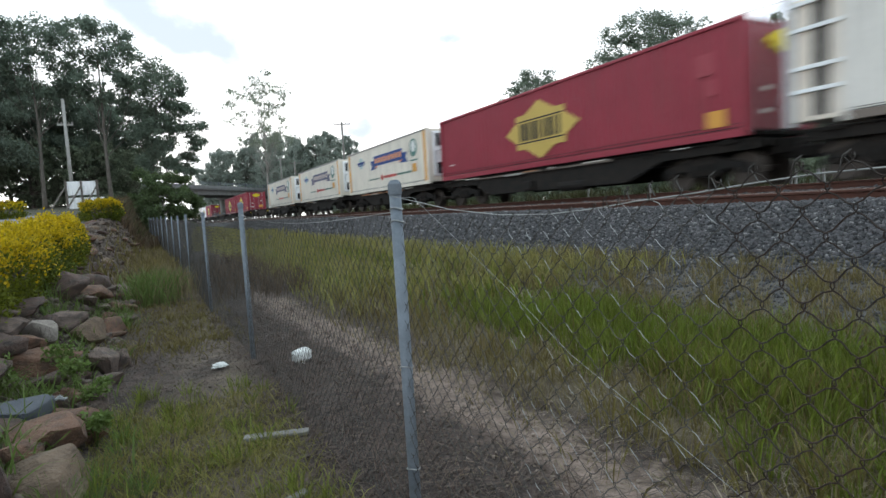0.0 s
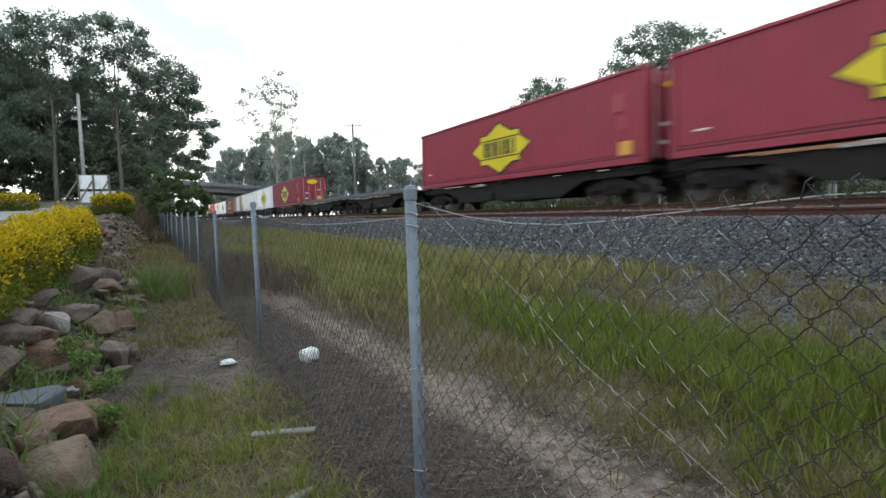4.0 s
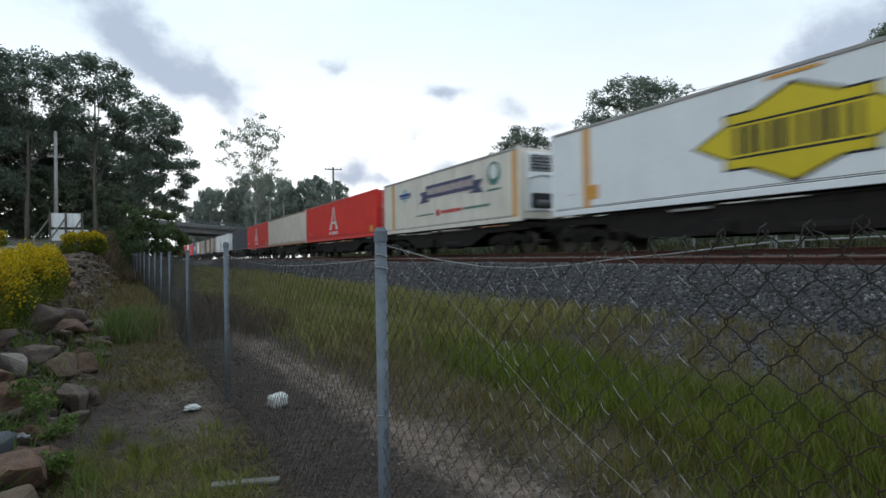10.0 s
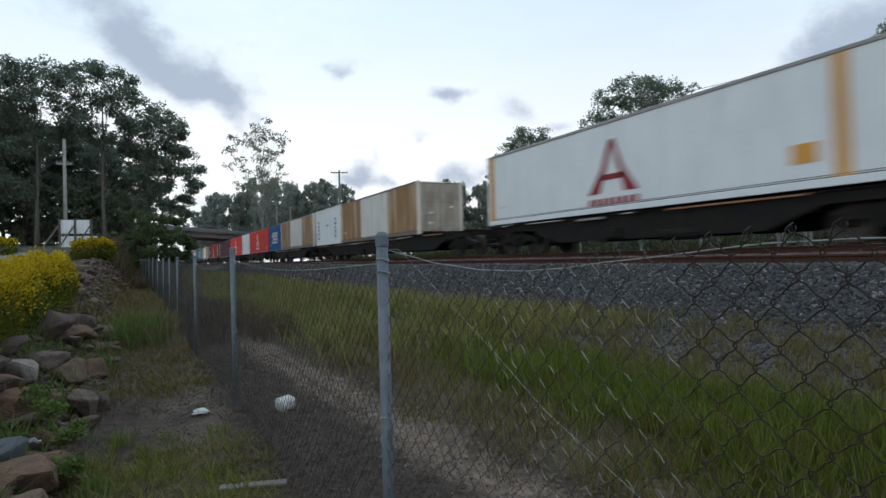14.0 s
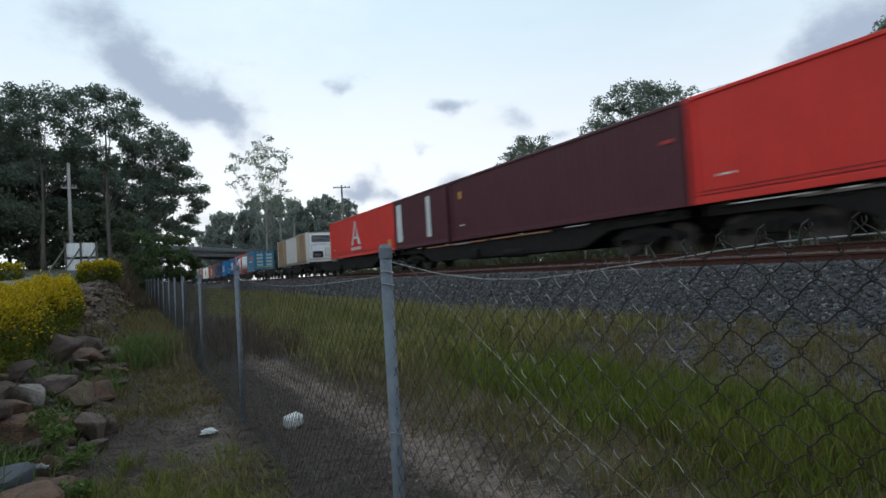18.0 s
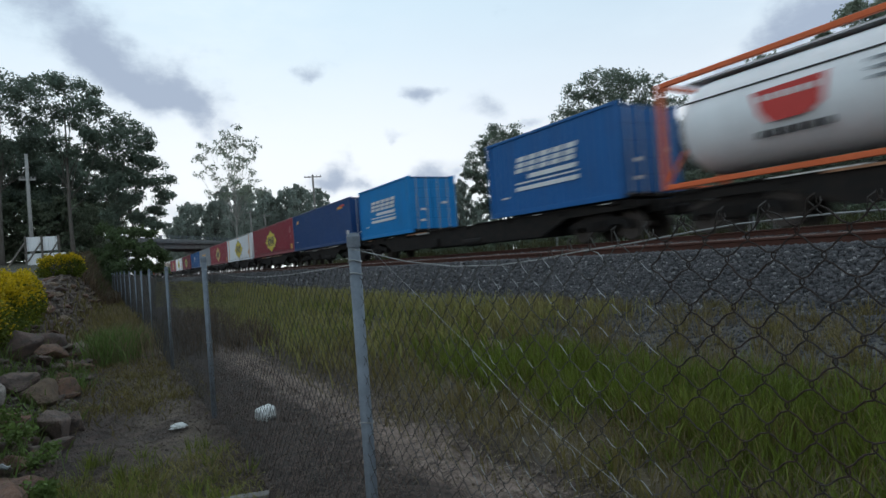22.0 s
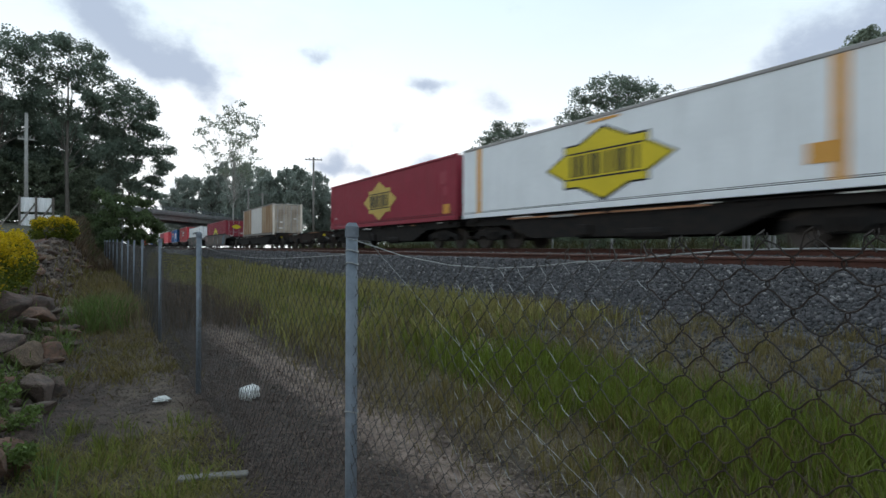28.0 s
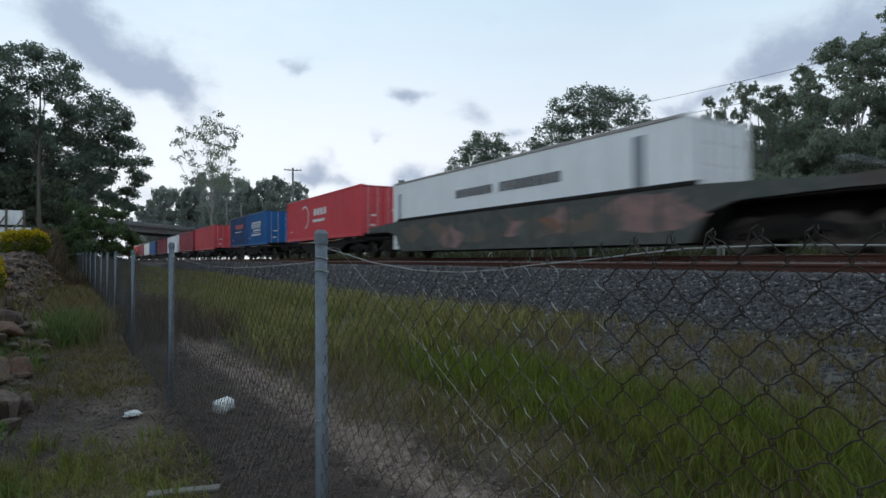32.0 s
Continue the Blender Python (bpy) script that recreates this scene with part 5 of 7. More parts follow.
def build_fence():
    fence = thing("chain_link_fence", "sagging grey chain-link fence on galvanised steel posts", "fence")
    for i, (y, x, top) in enumerate(FENCE):
        g = float(ground_height(x, y))
        r = 0.0190
        s = Shape().tube([(0, 0, g - 0.25), (0.0, 0, top - 0.03)], r, 18)
        post = part("post", s, GALV, fence, "dull grey galvanised tube post", True, pose(x, y, 0))
        part("cap", Shape().tube([(0, 0, top - 0.045), (0, 0, top - 0.012), (0, 0, top)], [r + 0.003, r + 0.003, r * 0.7], 18), GALV, post)
        if i in (1, 2, 3):
            for z in ((top - 0.09, top - 0.13, 0.62, 0.28) if i == 1 else (top - 0.1, 0.6)):
                part("tie_wire", Shape().tube([(r * 1.12 * math.cos(w), r * 1.12 * math.sin(w), z + 0.004 * math.sin(2 * w)) for w in [k * 0.35 for k in range(19)]], 0.002, 5), WIREBRIGHT, post)
    for i in range(len(FENCE) - 1):
        (ya, xa, ta), (yb, xb, tb) = FENCE[i], FENCE[i + 1]
        da, db = (0.12, 0.12) if i == 1 else (0.10, 0.10)
        cell, rad, sides = ((0.0575, 0.00105, 5), (0.060, 0.0011, 4), (0.060, 0.0013, 3))[i] if i < 3 else ((0.06, 0.0018, 3) if i < 5 else (0.085, 0.0028, 3))
        if i == 0:
            part("wire_mesh", mesh_panel(-1.3275, -0.1775, 1.148, 1.148, cell, 0.0011, sides, 1, 0.0298), RUSTWIRE, fence, "rust-spotted woven wire mesh")
            part("wire_mesh", mesh_panel(-0.1775, 0.57, 1.148, 1.148, cell, 0.0011, sides, 2, 0.0298), RUSTWIRE, fence, "rust-spotted woven wire mesh")
            dull, lit_strands = mesh_panel(0.57, 1.13, 1.135, 1.10, 0.062, 0.0009, sides, 3, 0.0305, (0.57, 1.10))
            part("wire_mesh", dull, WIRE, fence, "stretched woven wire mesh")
            for strand in lit_strands:
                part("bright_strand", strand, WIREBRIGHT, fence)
            part("wire_mesh", mesh_panel(1.13, yb, 1.10, 1.085, 0.060, 0.0009, sides, 4, 0.0305), WIRE, fence, "stretched woven wire mesh")
        else:
            part("wire_mesh", mesh_panel(ya, yb, ta - da, tb - db, cell, rad, sides, 10 * i), WIRE, fence, "rust-spotted woven wire mesh")
        if i:
            pts = [(fence_x(y), y, ta - 0.1 + (tb - ta) * (y - ya) / (yb - ya) - 0.05 * math.sin(math.pi * (y - ya) / (yb - ya))) for y in np.linspace(ya, yb, 9)]
            part("top_wire", Shape().tube(pts, 0.0014, 5), WIREBRIGHT, fence)
    loose = [(0.655, 1.69, 1.17), (0.68, 1.59, 1.15), (0.68, 1.35, 1.118), (0.69, 1.13, 1.10), (0.69, 0.95, 1.098), (0.70, 0.83, 1.105), (0.70, 0.73, 1.115), (0.70, 0.61, 1.123), (0.71, 0.52, 1.132), (0.71, 0.44, 1.138), (0.71, 0.33, 1.14), (0.72, 0.1, 1.135), (0.735, -0.4, 1.13), (0.755, -1.35, 1.15)]
    part("loose_wire", Shape().tube(loose, 0.0013, 6), WIREBRIGHT, fence, "bright wavy tension wire, hanging loose")
    brace = [(0.655, 1.68, 1.165), (0.682, 1.59, 1.16), (0.688, 1.3, 1.02), (0.69, 1.09, 0.92), (0.692, 0.9, 0.82), (0.70, 0.68, 0.735), (0.715, 0.3, 0.58)]
    part("slack_wire", Shape().tube(brace, 0.00055, 5), WIREBRIGHT, fence, "thin wire hanging diagonally from the post")
    rng = random.Random(4)
    for y, z in ((0.79, 1.128), (0.74, 1.14), (0.69, 1.146), (0.64, 1.152), (0.58, 1.152), (0.52, 1.158), (0.46, 1.162), (0.405, 1.163), (0.35, 1.165), (0.29, 1.16)):
        x = fence_x(y)
        a = rng.uniform(0.006, 0.011)
        part("bent_end", Shape().tube([(x, y + a, z - 0.026), (x - 0.003, y + 0.003, z - 0.006), (x, y - 0.004, z), (x + 0.004, y + 0.005, z - 0.008), (x, y - a, z - 0.024)], 0.001, 5), WIRE, fence)
    return fence


build_fence()

# ---------------------------------------------------------------- rocks of the bank
ROCKS = {
    "pale": material("rock_pale", (0.27, 0.235, 0.205), 0.9, 0, 0.45, 2.2, (0.16, 0.135, 0.115), 0, 1.0, 9),
    "grey": material("rock_grey", (0.155, 0.108, 0.088), 0.9, 0, 0.5, 2.2, (0.062, 0.048, 0.040), 0, 1.0, 9),
    "slate": material("rock_slate", (0.07, 0.078, 0.095), 0.85, 0, 0.3, 3, (0.07, 0.075, 0.085), 0, 0.45, 16),
    "brown": material("rock_brown", (0.165, 0.088, 0.056), 0.9, 0, 0.5, 2.2, (0.07, 0.045, 0.034), 0, 1.0, 9),
    "tan": material("rock_tan", (0.165, 0.112, 0.074), 0.9, 0, 0.5, 2.2, (0.095, 0.066, 0.045), 0, 1.0, 9),
    "dark": material("rock_dark", (0.106, 0.066, 0.053), 0.92, 0, 0.5, 2.2, (0.042, 0.034, 0.029), 0, 1.0, 9),
}


def rock_mesh(seed, mat):
    """A split, blocky stone: the hull of a few scattered points, its edges worn and its faces pitted."""
    rng = random.Random(seed)
    bm = bmesh.new()
    for k in range(13):
        p = Vector((rng.uniform(-1, 1), rng.uniform(-1, 1), rng.uniform(-1, 1)))
        p /= max(0.35, (abs(p.x) ** 3.2 + abs(p.y) ** 3.2 + abs(p.z) ** 3.2) ** (1 / 3.2))
        bm.verts.new(p * rng.uniform(0.82, 1.05))
    hull = bmesh.ops.convex_hull(bm, input=bm.verts)
    bmesh.ops.delete(bm, geom=[v for v in bm.verts if not v.link_faces], context="VERTS")
    bmesh.ops.dissolve_limit(bm, angle_limit=0.30, verts=bm.verts, edges=bm.edges)
    bmesh.ops.bevel(bm, geom=list(bm.edges), offset=0.11, segments=2, profile=0.6, affect="EDGES")
    bmesh.ops.triangulate(bm, faces=bm.faces)
    long_edges = [e for e in bm.edges if e.calc_length() > 0.45]
    bmesh.ops.subdivide_edges(bm, edges=long_edges, cuts=2)
    bmesh.ops.triangulate(bm, faces=bm.faces)
    off = Vector((rng.uniform(0, 50), rng.uniform(0, 50), rng.uniform(0, 50)))
    for v in bm.verts:
        v.co *= 1.08 + 0.09 * noise.noise(v.co * 1.9 + off) + 0.035 * noise.noise(v.co * 6 + off)
    me = bpy.data.meshes.new("boulder")
    bm.to_mesh(me)
    bm.free()
    me.materials.append(mat)
    me.shade_smooth()
    me.set_sharp_from_angle(angle=0.5)
    return me


def build_rocks():
    shapes = {}

    def rock(x, y, z, w, h, kind, seed):
        me = shapes.setdefault((kind, seed % 4), None) or rock_mesh(seed % 4 + 11 * list(ROCKS).index(kind), ROCKS[kind])
        shapes[(kind, seed % 4)] = me
        ob = new("boulder", me)
        rng = random.Random(seed)
        ob.matrix_basis = Matrix.LocRotScale((x, y, z), Euler((rng.uniform(-0.25, 0.25), rng.uniform(-0.25, 0.25), rng.uniform(0, 6.28))), (w * rng.uniform(0.95, 1.35), w * rng.uniform(0.75, 1.0), h * rng.uniform(0.85, 1.1)))
        words = {"pale": "pale grey", "grey": "mid grey", "slate": "blue-grey slate", "brown": "reddish brown", "tan": "tan", "dark": "dark grey"}[kind]
        tagged(ob, words + " boulder lying in the rocky bank", "rock", "rocks of the bank")

    placed = [(-0.93, 5.48, 0.30, 0.158, 0.141, "pale"), (-0.87, 6.34, 0.28, 0.162, 0.11, "grey"), (-0.67, 6.22, 0.14, 0.165, 0.178, "tan"), (-0.54, 6.81, 0.06, 0.194, 0.139, "brown"),
              (-0.49, 5.16, 0.06, 0.165, 0.149, "grey"), (-0.34, 5.26, 0.04, 0.081, 0.119, "grey"), (-0.83, 4.88, 0.18, 0.187, 0.142, "brown"), (-0.78, 4.58, 0.12, 0.148, 0.091, "dark"),
              (-0.62, 4.26, 0.05, 0.138, 0.098, "brown"), (-0.77, 3.76, 0.15, 0.19, 0.12, "slate"), (-0.62, 3.27, 0.11, 0.228, 0.14, "brown"), (-0.52, 2.85, 0.07, 0.211, 0.105, "tan"),
              (-1.06, 4.82, 0.35, 0.141, 0.09, "dark"), (-1.09, 5.33, 0.43, 0.165, 0.066, "grey"), (-1.19, 5.56, 0.5, 0.144, 0.06, "grey"), (-1.02, 7.67, 0.5, 0.26, 0.14, "dark"),
              (-0.83, 8.68, 0.4, 0.24, 0.16, "dark"), (-0.78, 8.03, 0.32, 0.25, 0.13, "brown"), (-0.6, 10.1, 0.12, 0.26, 0.1, "grey"), (-0.70, 2.72, 0.17, 0.1, 0.12, "dark"),
              (-0.98, 5.02, 0.29, 0.15, 0.1, "brown"), (-1.13, 6.07, 0.48, 0.187, 0.07, "dark"), (-0.98, 4.1, 0.3, 0.17, 0.12, "dark"), (-0.95, 3.4, 0.3, 0.18, 0.14, "brown"), (-0.86, 2.4, 0.3, 0.2, 0.15, "grey"), (-0.55, 2.3, 0.08, 0.15, 0.09, "dark")]
    for i, r in enumerate(placed):
        rock(*r, 100 + i)
    rng = random.Random(21)
    spots = [(p[0], p[1]) for p in placed]
    kinds = ["grey", "grey", "dark", "dark", "dark", "brown", "brown", "brown", "tan"]
    made = 0
    while made < 300:
        y = 2.0 + 24 * rng.random() ** 1.5
        x = -0.42 - rng.random() * (0.95 if y < 11 else 1.3)
        w = rng.uniform(0.06, 0.17) if y < 6.5 else rng.uniform(0.06, 0.135) * (1 + 0.02 * y)
        if any(abs(a - x) + abs(b - y) < w + 0.05 for a, b in spots):
            continue
        spots.append((x, y))
        rock(x, y, float(ground_height(x, y)) + w * 0.2, w, w * (rng.uniform(0.5, 0.8) if y < 6.5 else rng.uniform(0.35, 0.6)), rng.choice(kinds), 300 + made)
        made += 1


build_rocks()

# ---------------------------------------------------------------- grass, weeds and straw
def leaf_material(name, colour, second, uneven=0.8, through=0.3, rough=0.65):
    return material(name, colour, rough, 0, 0.4, 0.8, second, 0, 0, 40, "Object", uneven, 0.25, through)


LUSH = leaf_material("lush_grass", (0.135, 0.188, 0.020), (0.185, 0.192, 0.032))
OLIVE = leaf_material("olive_grass", (0.175, 0.150, 0.044), (0.225, 0.17, 0.068))
STRAW = leaf_material("dry_grass", (0.28, 0.225, 0.125), (0.20, 0.155, 0.085))
LAWN = leaf_material("short_grass", (0.245, 0.232, 0.062), (0.30, 0.245, 0.098))
WEED = leaf_material("weed_leaf", (0.135, 0.205, 0.048), (0.17, 0.22, 0.062), 0.7)
LIME = leaf_material("lime_grass", (0.21, 0.25, 0.042), (0.17, 0.19, 0.04))
# dark copy of the verge grass: shade is put into the leaf colour
SHADED = leaf_material("shaded_verge_grass", (0.085, 0.095, 0.035), (0.11, 0.10, 0.045))
VERGE = leaf_material("verge_grass", (0.275, 0.265, 0.075), (0.315, 0.27, 0.10))
BRACKEN = leaf_material("dead_stalk", (0.15, 0.10, 0.06), (0.10, 0.075, 0.05))
PALESTRAW = leaf_material("pale_straw", (0.36, 0.30, 0.215), (0.22, 0.175, 0.125))
DEAD = leaf_material("dead_grass", (0.15, 0.106, 0.084), (0.078, 0.052, 0.042))
TWIG = material("dead_twigs", (0.135, 0.094, 0.074), 0.9, 0, 0.3, 9, (0.08, 0.06, 0.05), per_piece=0.8)


def blades(name, x, y, height, width, lean, mat, label, seed, way=None):
    """Bent, tapered blades in one mesh; each rises from the ground at its own angle, or leans the given way."""
    rng = np.random.default_rng(seed)
    n = len(x)
    z = ground_height(x, y) - 0.01
    a = rng.uniform(0, 2 * np.pi, n)
    dx, dy = np.cos(a), np.sin(a)
    b = rng.uniform(0, 2 * np.pi, n) if way is None else way
    lean = lean * rng.uniform(0.3, 1.5, n)
    lx, ly = np.cos(b) * lean * height, np.sin(b) * lean * height
    w = width * rng.uniform(0.6, 1.3, n) * 0.5
    v = np.empty((n, 7, 3))
    for k, (t, bend, s) in enumerate(((0, 0, -0.7), (0, 0, 0.7), (0.38, 0.16, -1), (0.38, 0.16, 1), (0.74, 0.5, -0.7), (0.74, 0.5, 0.7), (1, 1, 0))):
        v[:, k, 0] = x + lx * bend + dx * w * s
        v[:, k, 1] = y + ly * bend + dy * w * s
        v[:, k, 2] = z + np.maximum(0.01, height * t * (1 - np.minimum(0.75, 0.30 * bend * lean)))
    f = np.array([(0, 1, 3), (0, 3, 2), (2, 3, 5), (2, 5, 4), (4, 5, 6)])
    faces = (f[None] + (np.arange(n) * 7)[:, None, None]).reshape(-1, 3)
    return tagged(new(name, big_mesh(name, v.reshape(-1, 3), faces, mat)), label, "grass", kind="stuff")


def tufts(m, x0, x1, y0, y1, per, radius, seed):
    """Separate tufts: spots, and the way each blade leans out of its tuft."""
    rng = np.random.default_rng(seed)
    k = np.repeat(np.arange(m), rng.integers(per // 2, per * 3 // 2, m))
    cx, cy, size = rng.uniform(x0, x1, m), rng.uniform(y0, y1, m), rng.uniform(0.5, 1.3, m)
    a, r = rng.uniform(0, 2 * np.pi, len(k)), radius * np.sqrt(rng.random(len(k))) * size[k]
    return cx[k] + r * np.cos(a), cy[k] + r * np.sin(a), a + rng.normal(0, 0.5, len(k)), size[k], rng


def field(n, x0, x1, y0, y1, seed, clump=0.55):
    """Spots in a strip, gathered in tufts with bare places between."""
    rng = np.random.default_rng(seed)
    m = max(8, n // 28)
    cx, cy = rng.uniform(x0, x1, m), rng.uniform(y0, y1, m)
    k = rng.integers(0, m, n)
    spread = np.where(rng.random(n) < clump, 0.07, 0.35)
    return np.clip(cx[k] + rng.normal(0, 1, n) * spread, x0 - 0.2, x1 + 0.2), cy[k] + rng.normal(0, 1, n) * spread, rng


def build_grass():
    # the green band: close-set upright tufts, thinner towards its edges
    x, y, a, k, r = tufts(430, 2.5, 3.85, -1.0, 4.8, 32, 0.10, 31)
    blades("lush_grass", x, y, (0.09 + 0.23 * r.random(len(x)) ** 1.2) * (0.6 + 0.45 * k), 0.0072, 0.36, LUSH, "tall bright green grass by the railway", 32, a)
    x, y, a, k, r = tufts(85, 2.0, 2.6, -0.8, 2.1, 26, 0.09, 111)
    blades("fringe_grass", x, y, (0.08 + 0.17 * r.random(len(x)) ** 1.2) * (0.6 + 0.45 * k), 0.006, 0.42, LUSH, "green fringe of the tall grass by the path", 112, a)
    x, y, a, k, r = tufts(190, 2.25, 4.2, -1.0, 5.4, 24, 0.08, 33)
    blades("lime_grass", x, y, (0.10 + 0.20 * r.random(len(x))) * (0.65 + 0.35 * k), 0.0060, 0.40, LIME, "yellow-green tufts in the tall grass", 34, a)
    x, y, a, k, r = tufts(330, 1.85, 4.5, -1.0, 7.5, 22, 0.09, 35)
    blades("olive_grass", x, y, (0.10 + 0.20 * r.random(len(x))) * (0.7 + 0.3 * k), 0.0065, 0.45, OLIVE, "olive green grass mixed with straw", 36, a)
    x, y, r = field(6500, 1.85, 4.4, -1.0, 8.0, 37)
    blades("dry_grass", x, y, r.uniform(0.05, 0.26, len(x)), 0.0042, 0.7, STRAW, "dry yellowed grass stems", 38)
    x, y, r = field(3800, 1.85, 2.75, -0.6, 4.5, 101, 0.4)
    blades("matted_straw", x, y, r.uniform(0.05, 0.15, len(x)), 0.0045, 2.2, PALESTRAW, "matted pale straw at the foot of the grass", 102)
    # stony ground by the ballast: single tufts only
    x, y, a, k, r = tufts(230, 4.0, 6.8, -1.0, 8.5, 26, 0.07, 97)
    blades("tan_tufts", x, y, (0.08 + 0.20 * r.random(len(x))) * k, 0.0055, 0.5, STRAW, "sparse tan tufts beside the ballast", 98, a)
    x, y, a, k, r = tufts(290, 3.9, 6.9, -1.0, 8.5, 26, 0.08, 99)
    blades("sparse_tufts", x, y, (0.08 + 0.20 * r.random(len(x))) * k, 0.0065, 0.5, OLIVE, "sparse olive tufts on stony ground", 100, a)
    x, y, r = field(17000, 1.85, 6.0, 5.5, 24.0, 37)
    blades("verge_grass", x, y, r.uniform(0.16, 0.42, len(x)), 0.016, 0.5, VERGE, "olive green verge grass along the track", 38)
    x, y, r = field(3500, 2.2, 4.6, 5.0, 26.0, 39)
    blades("verge_lush_grass", x, y, r.uniform(0.18, 0.40, len(x)), 0.016, 0.5, LUSH, "bright green patches of verge grass", 40)
    x, y, r = field(9000, 1.2, 6.6, 22.0, 100.0, 41)
    blades("far_grass", x, y, r.uniform(0.25, 0.5, len(x)), 0.05, 0.4, VERGE, "rough verge grass far along the track", 42)
    x, y, r = field(18000, -0.42, 0.55, 0.6, 3.85, 43, 0.95)
    keep = ~((x > -0.35) & (x < 0.25) & (y > 4.0)) & (x < 0.62)
    x, y = x[keep], y[keep]
    blades("lawn_grass", x, y, 0.02 + 0.08 * r.random(len(x)) ** 1.5, 0.0048, 0.8, LAWN, "short trampled grass beside the fence", 44)
    x, y, a, k, r = tufts(95, -0.45, 0.6, 0.6, 4.1, 22, 0.05, 45)
    blades("long_lawn_grass", x, y, (0.05 + 0.11 * r.random(len(x))) * (0.6 + 0.5 * k), 0.0048, 0.5, LIME, "longer green tufts beside the fence", 46, a)
    x, y, a, k, r = tufts(11, -0.5, -0.15, 2.5, 3.5, 55, 0.06, 103)
    blades("rank_grass", x, y, (0.05 + 0.13 * r.random(len(x))) * (0.7 + 0.3 * k), 0.0045, 0.5, WEED, "rank green grass against the rocks", 104, a)
    x, y, r = field(3600, -0.4, 0.5, 5.4, 8.8, 47)
    blades("thin_grass", x, y, r.uniform(0.03, 0.12, len(x)), 0.008, 0.8, OLIVE, "thin dry grass on bare soil", 48)
    n = 1700
    r = np.random.default_rng(49)
    x, y = r.normal(-0.12, 0.15, n), r.normal(9.5, 0.4, n)
    blades("tall_tuft", x, y, r.uniform(0.18, 0.58, n), 0.010, 0.55, WEED, "tall green weed tuft at the foot of the bank", 50)
    x, y = r.normal(0.1, 0.22, 900), r.normal(9.9, 0.8, 900)
    blades("tall_dry_tuft", x, y, r.uniform(0.2, 0.6, 900), 0.007, 0.4, STRAW, "dry seeding stems in the weed tuft", 52)
    x, y, r = field(4500, -0.45, 0.3, 10.5, 32.0, 53)
    blades("bank_grass", x, y, r.uniform(0.10, 0.40, len(x)), 0.02, 0.5, STRAW, "dry grass along the foot of the bank", 54)
    x, y, r = field(2500, -0.9, 0.3, 10.0, 34.0, 55)
    blades("bank_green_grass", x, y, r.uniform(0.15, 0.5, len(x)), 0.02, 0.5, OLIVE, "green weeds along the bank", 56)
    x, y, r = field(5200, -1.7, 0.2, 23.0, 52.0, 107, 0.8)
    blades("bank_brush", x, y, r.uniform(0.3, 0.95, len(x)), 0.035, 0.5, BRACKEN, "dead brush on the far end of the bank", 108)
    x, y, r = field(3200, -1.7, 0.2, 26.0, 52.0, 109, 0.8)
    blades("bank_scrub", x, y, r.uniform(0.3, 0.9, len(x)), 0.04, 0.5, SHADED, "dark green scrub on the far end of the bank", 110)
    x, y, r = field(1500, -1.2, -0.4, 2.6, 9.0, 57, 0.95)
    blades("rock_weeds", x, y, r.uniform(0.06, 0.2, len(x)) + 0.08, 0.009, 0.8, WEED, "green weeds between the rocks", 58)
    x, y, r = field(9000, 16.2, 24.0, 4.0, 60.0, 59)
    blades("far_verge_grass", x, y, r.uniform(0.3, 0.9, len(x)), 0.04, 0.5, SHADED, "rough grass beyond the tracks", 60)
    x, y, r = field(5000, 1.7, 2.6, -1.0, 8.0, 91, 0.4)
    blades("path_edge_grass", x, y, r.uniform(0.05, 0.20, len(x)), 0.005, 0.8, OLIVE, "olive grass along the edge of the dirt path", 92)
    x, y, r = field(9000, 0.55, 1.15, 0.2, 7.5, 93, 0.3)
    keep = x > 0.45
    x, y = x[keep], y[keep]
    blades("dead_grass", x, y, 0.03 + 0.10 * r.random(len(x)) ** 2, 0.0045, 1.9, DEAD, "tangled dead grey grass under the fence", 94)
    x, y, r = field(3200, 1.1, 1.8, 0.2, 8.0, 95, 0.5)
    blades("path_straw", x, y, 0.015 + 0.06 * r.random(len(x)) ** 2, 0.003, 1.8, STRAW, "short dry straw on the dirt path", 96)
    x, y, r = field(3200, 0.75, 1.95, 8.3, 15.0, 105, 0.8)
    blades("brown_stalks", x, y, r.uniform(0.12, 0.5, len(x)), 0.009, 0.45, BRACKEN, "dead brown stalks behind the fence", 106)
    # straw and twigs on the bare strip
    r = np.random.default_rng(61)
    n = 12000
    x, y = r.uniform(0.42, 1.9, n), -0.5 + 9.5 * r.random(n) ** 1.3
    x[:3600] = r.uniform(-0.45, 0.45, 3600)
    ln, a = r.uniform(0.02, 0.11, n), r.uniform(0, 6.28, n)
    z = ground_height(x, y) + r.uniform(0.001, 0.02, n)
    dx, dy, w = np.cos(a) * ln, np.sin(a) * ln, r.uniform(0.0014, 0.004, n)
    px, py = -np.sin(a) * w, np.cos(a) * w
    v = np.stack([np.stack([x - dx, y - dy, z], 1), np.stack([x + px, y + py, z + 0.004], 1), np.stack([x + dx, y + dy, z + r.uniform(-0.002, 0.02, n)], 1), np.stack([x - px, y - py, z + 0.003], 1)], 1)
    f = np.arange(n * 4).reshape(n, 4)
    tagged(new("dead_twigs", big_mesh("dead_twigs", v.reshape(-1, 3), f, TWIG)), "dead twigs and straw strewn on the soil", "litter", kind="stuff")
    # chips and small stones on the soil
    n = 7500
    x, y = r.uniform(-0.4, 1.22, n), 0.2 + 9 * r.random(n) ** 1.2
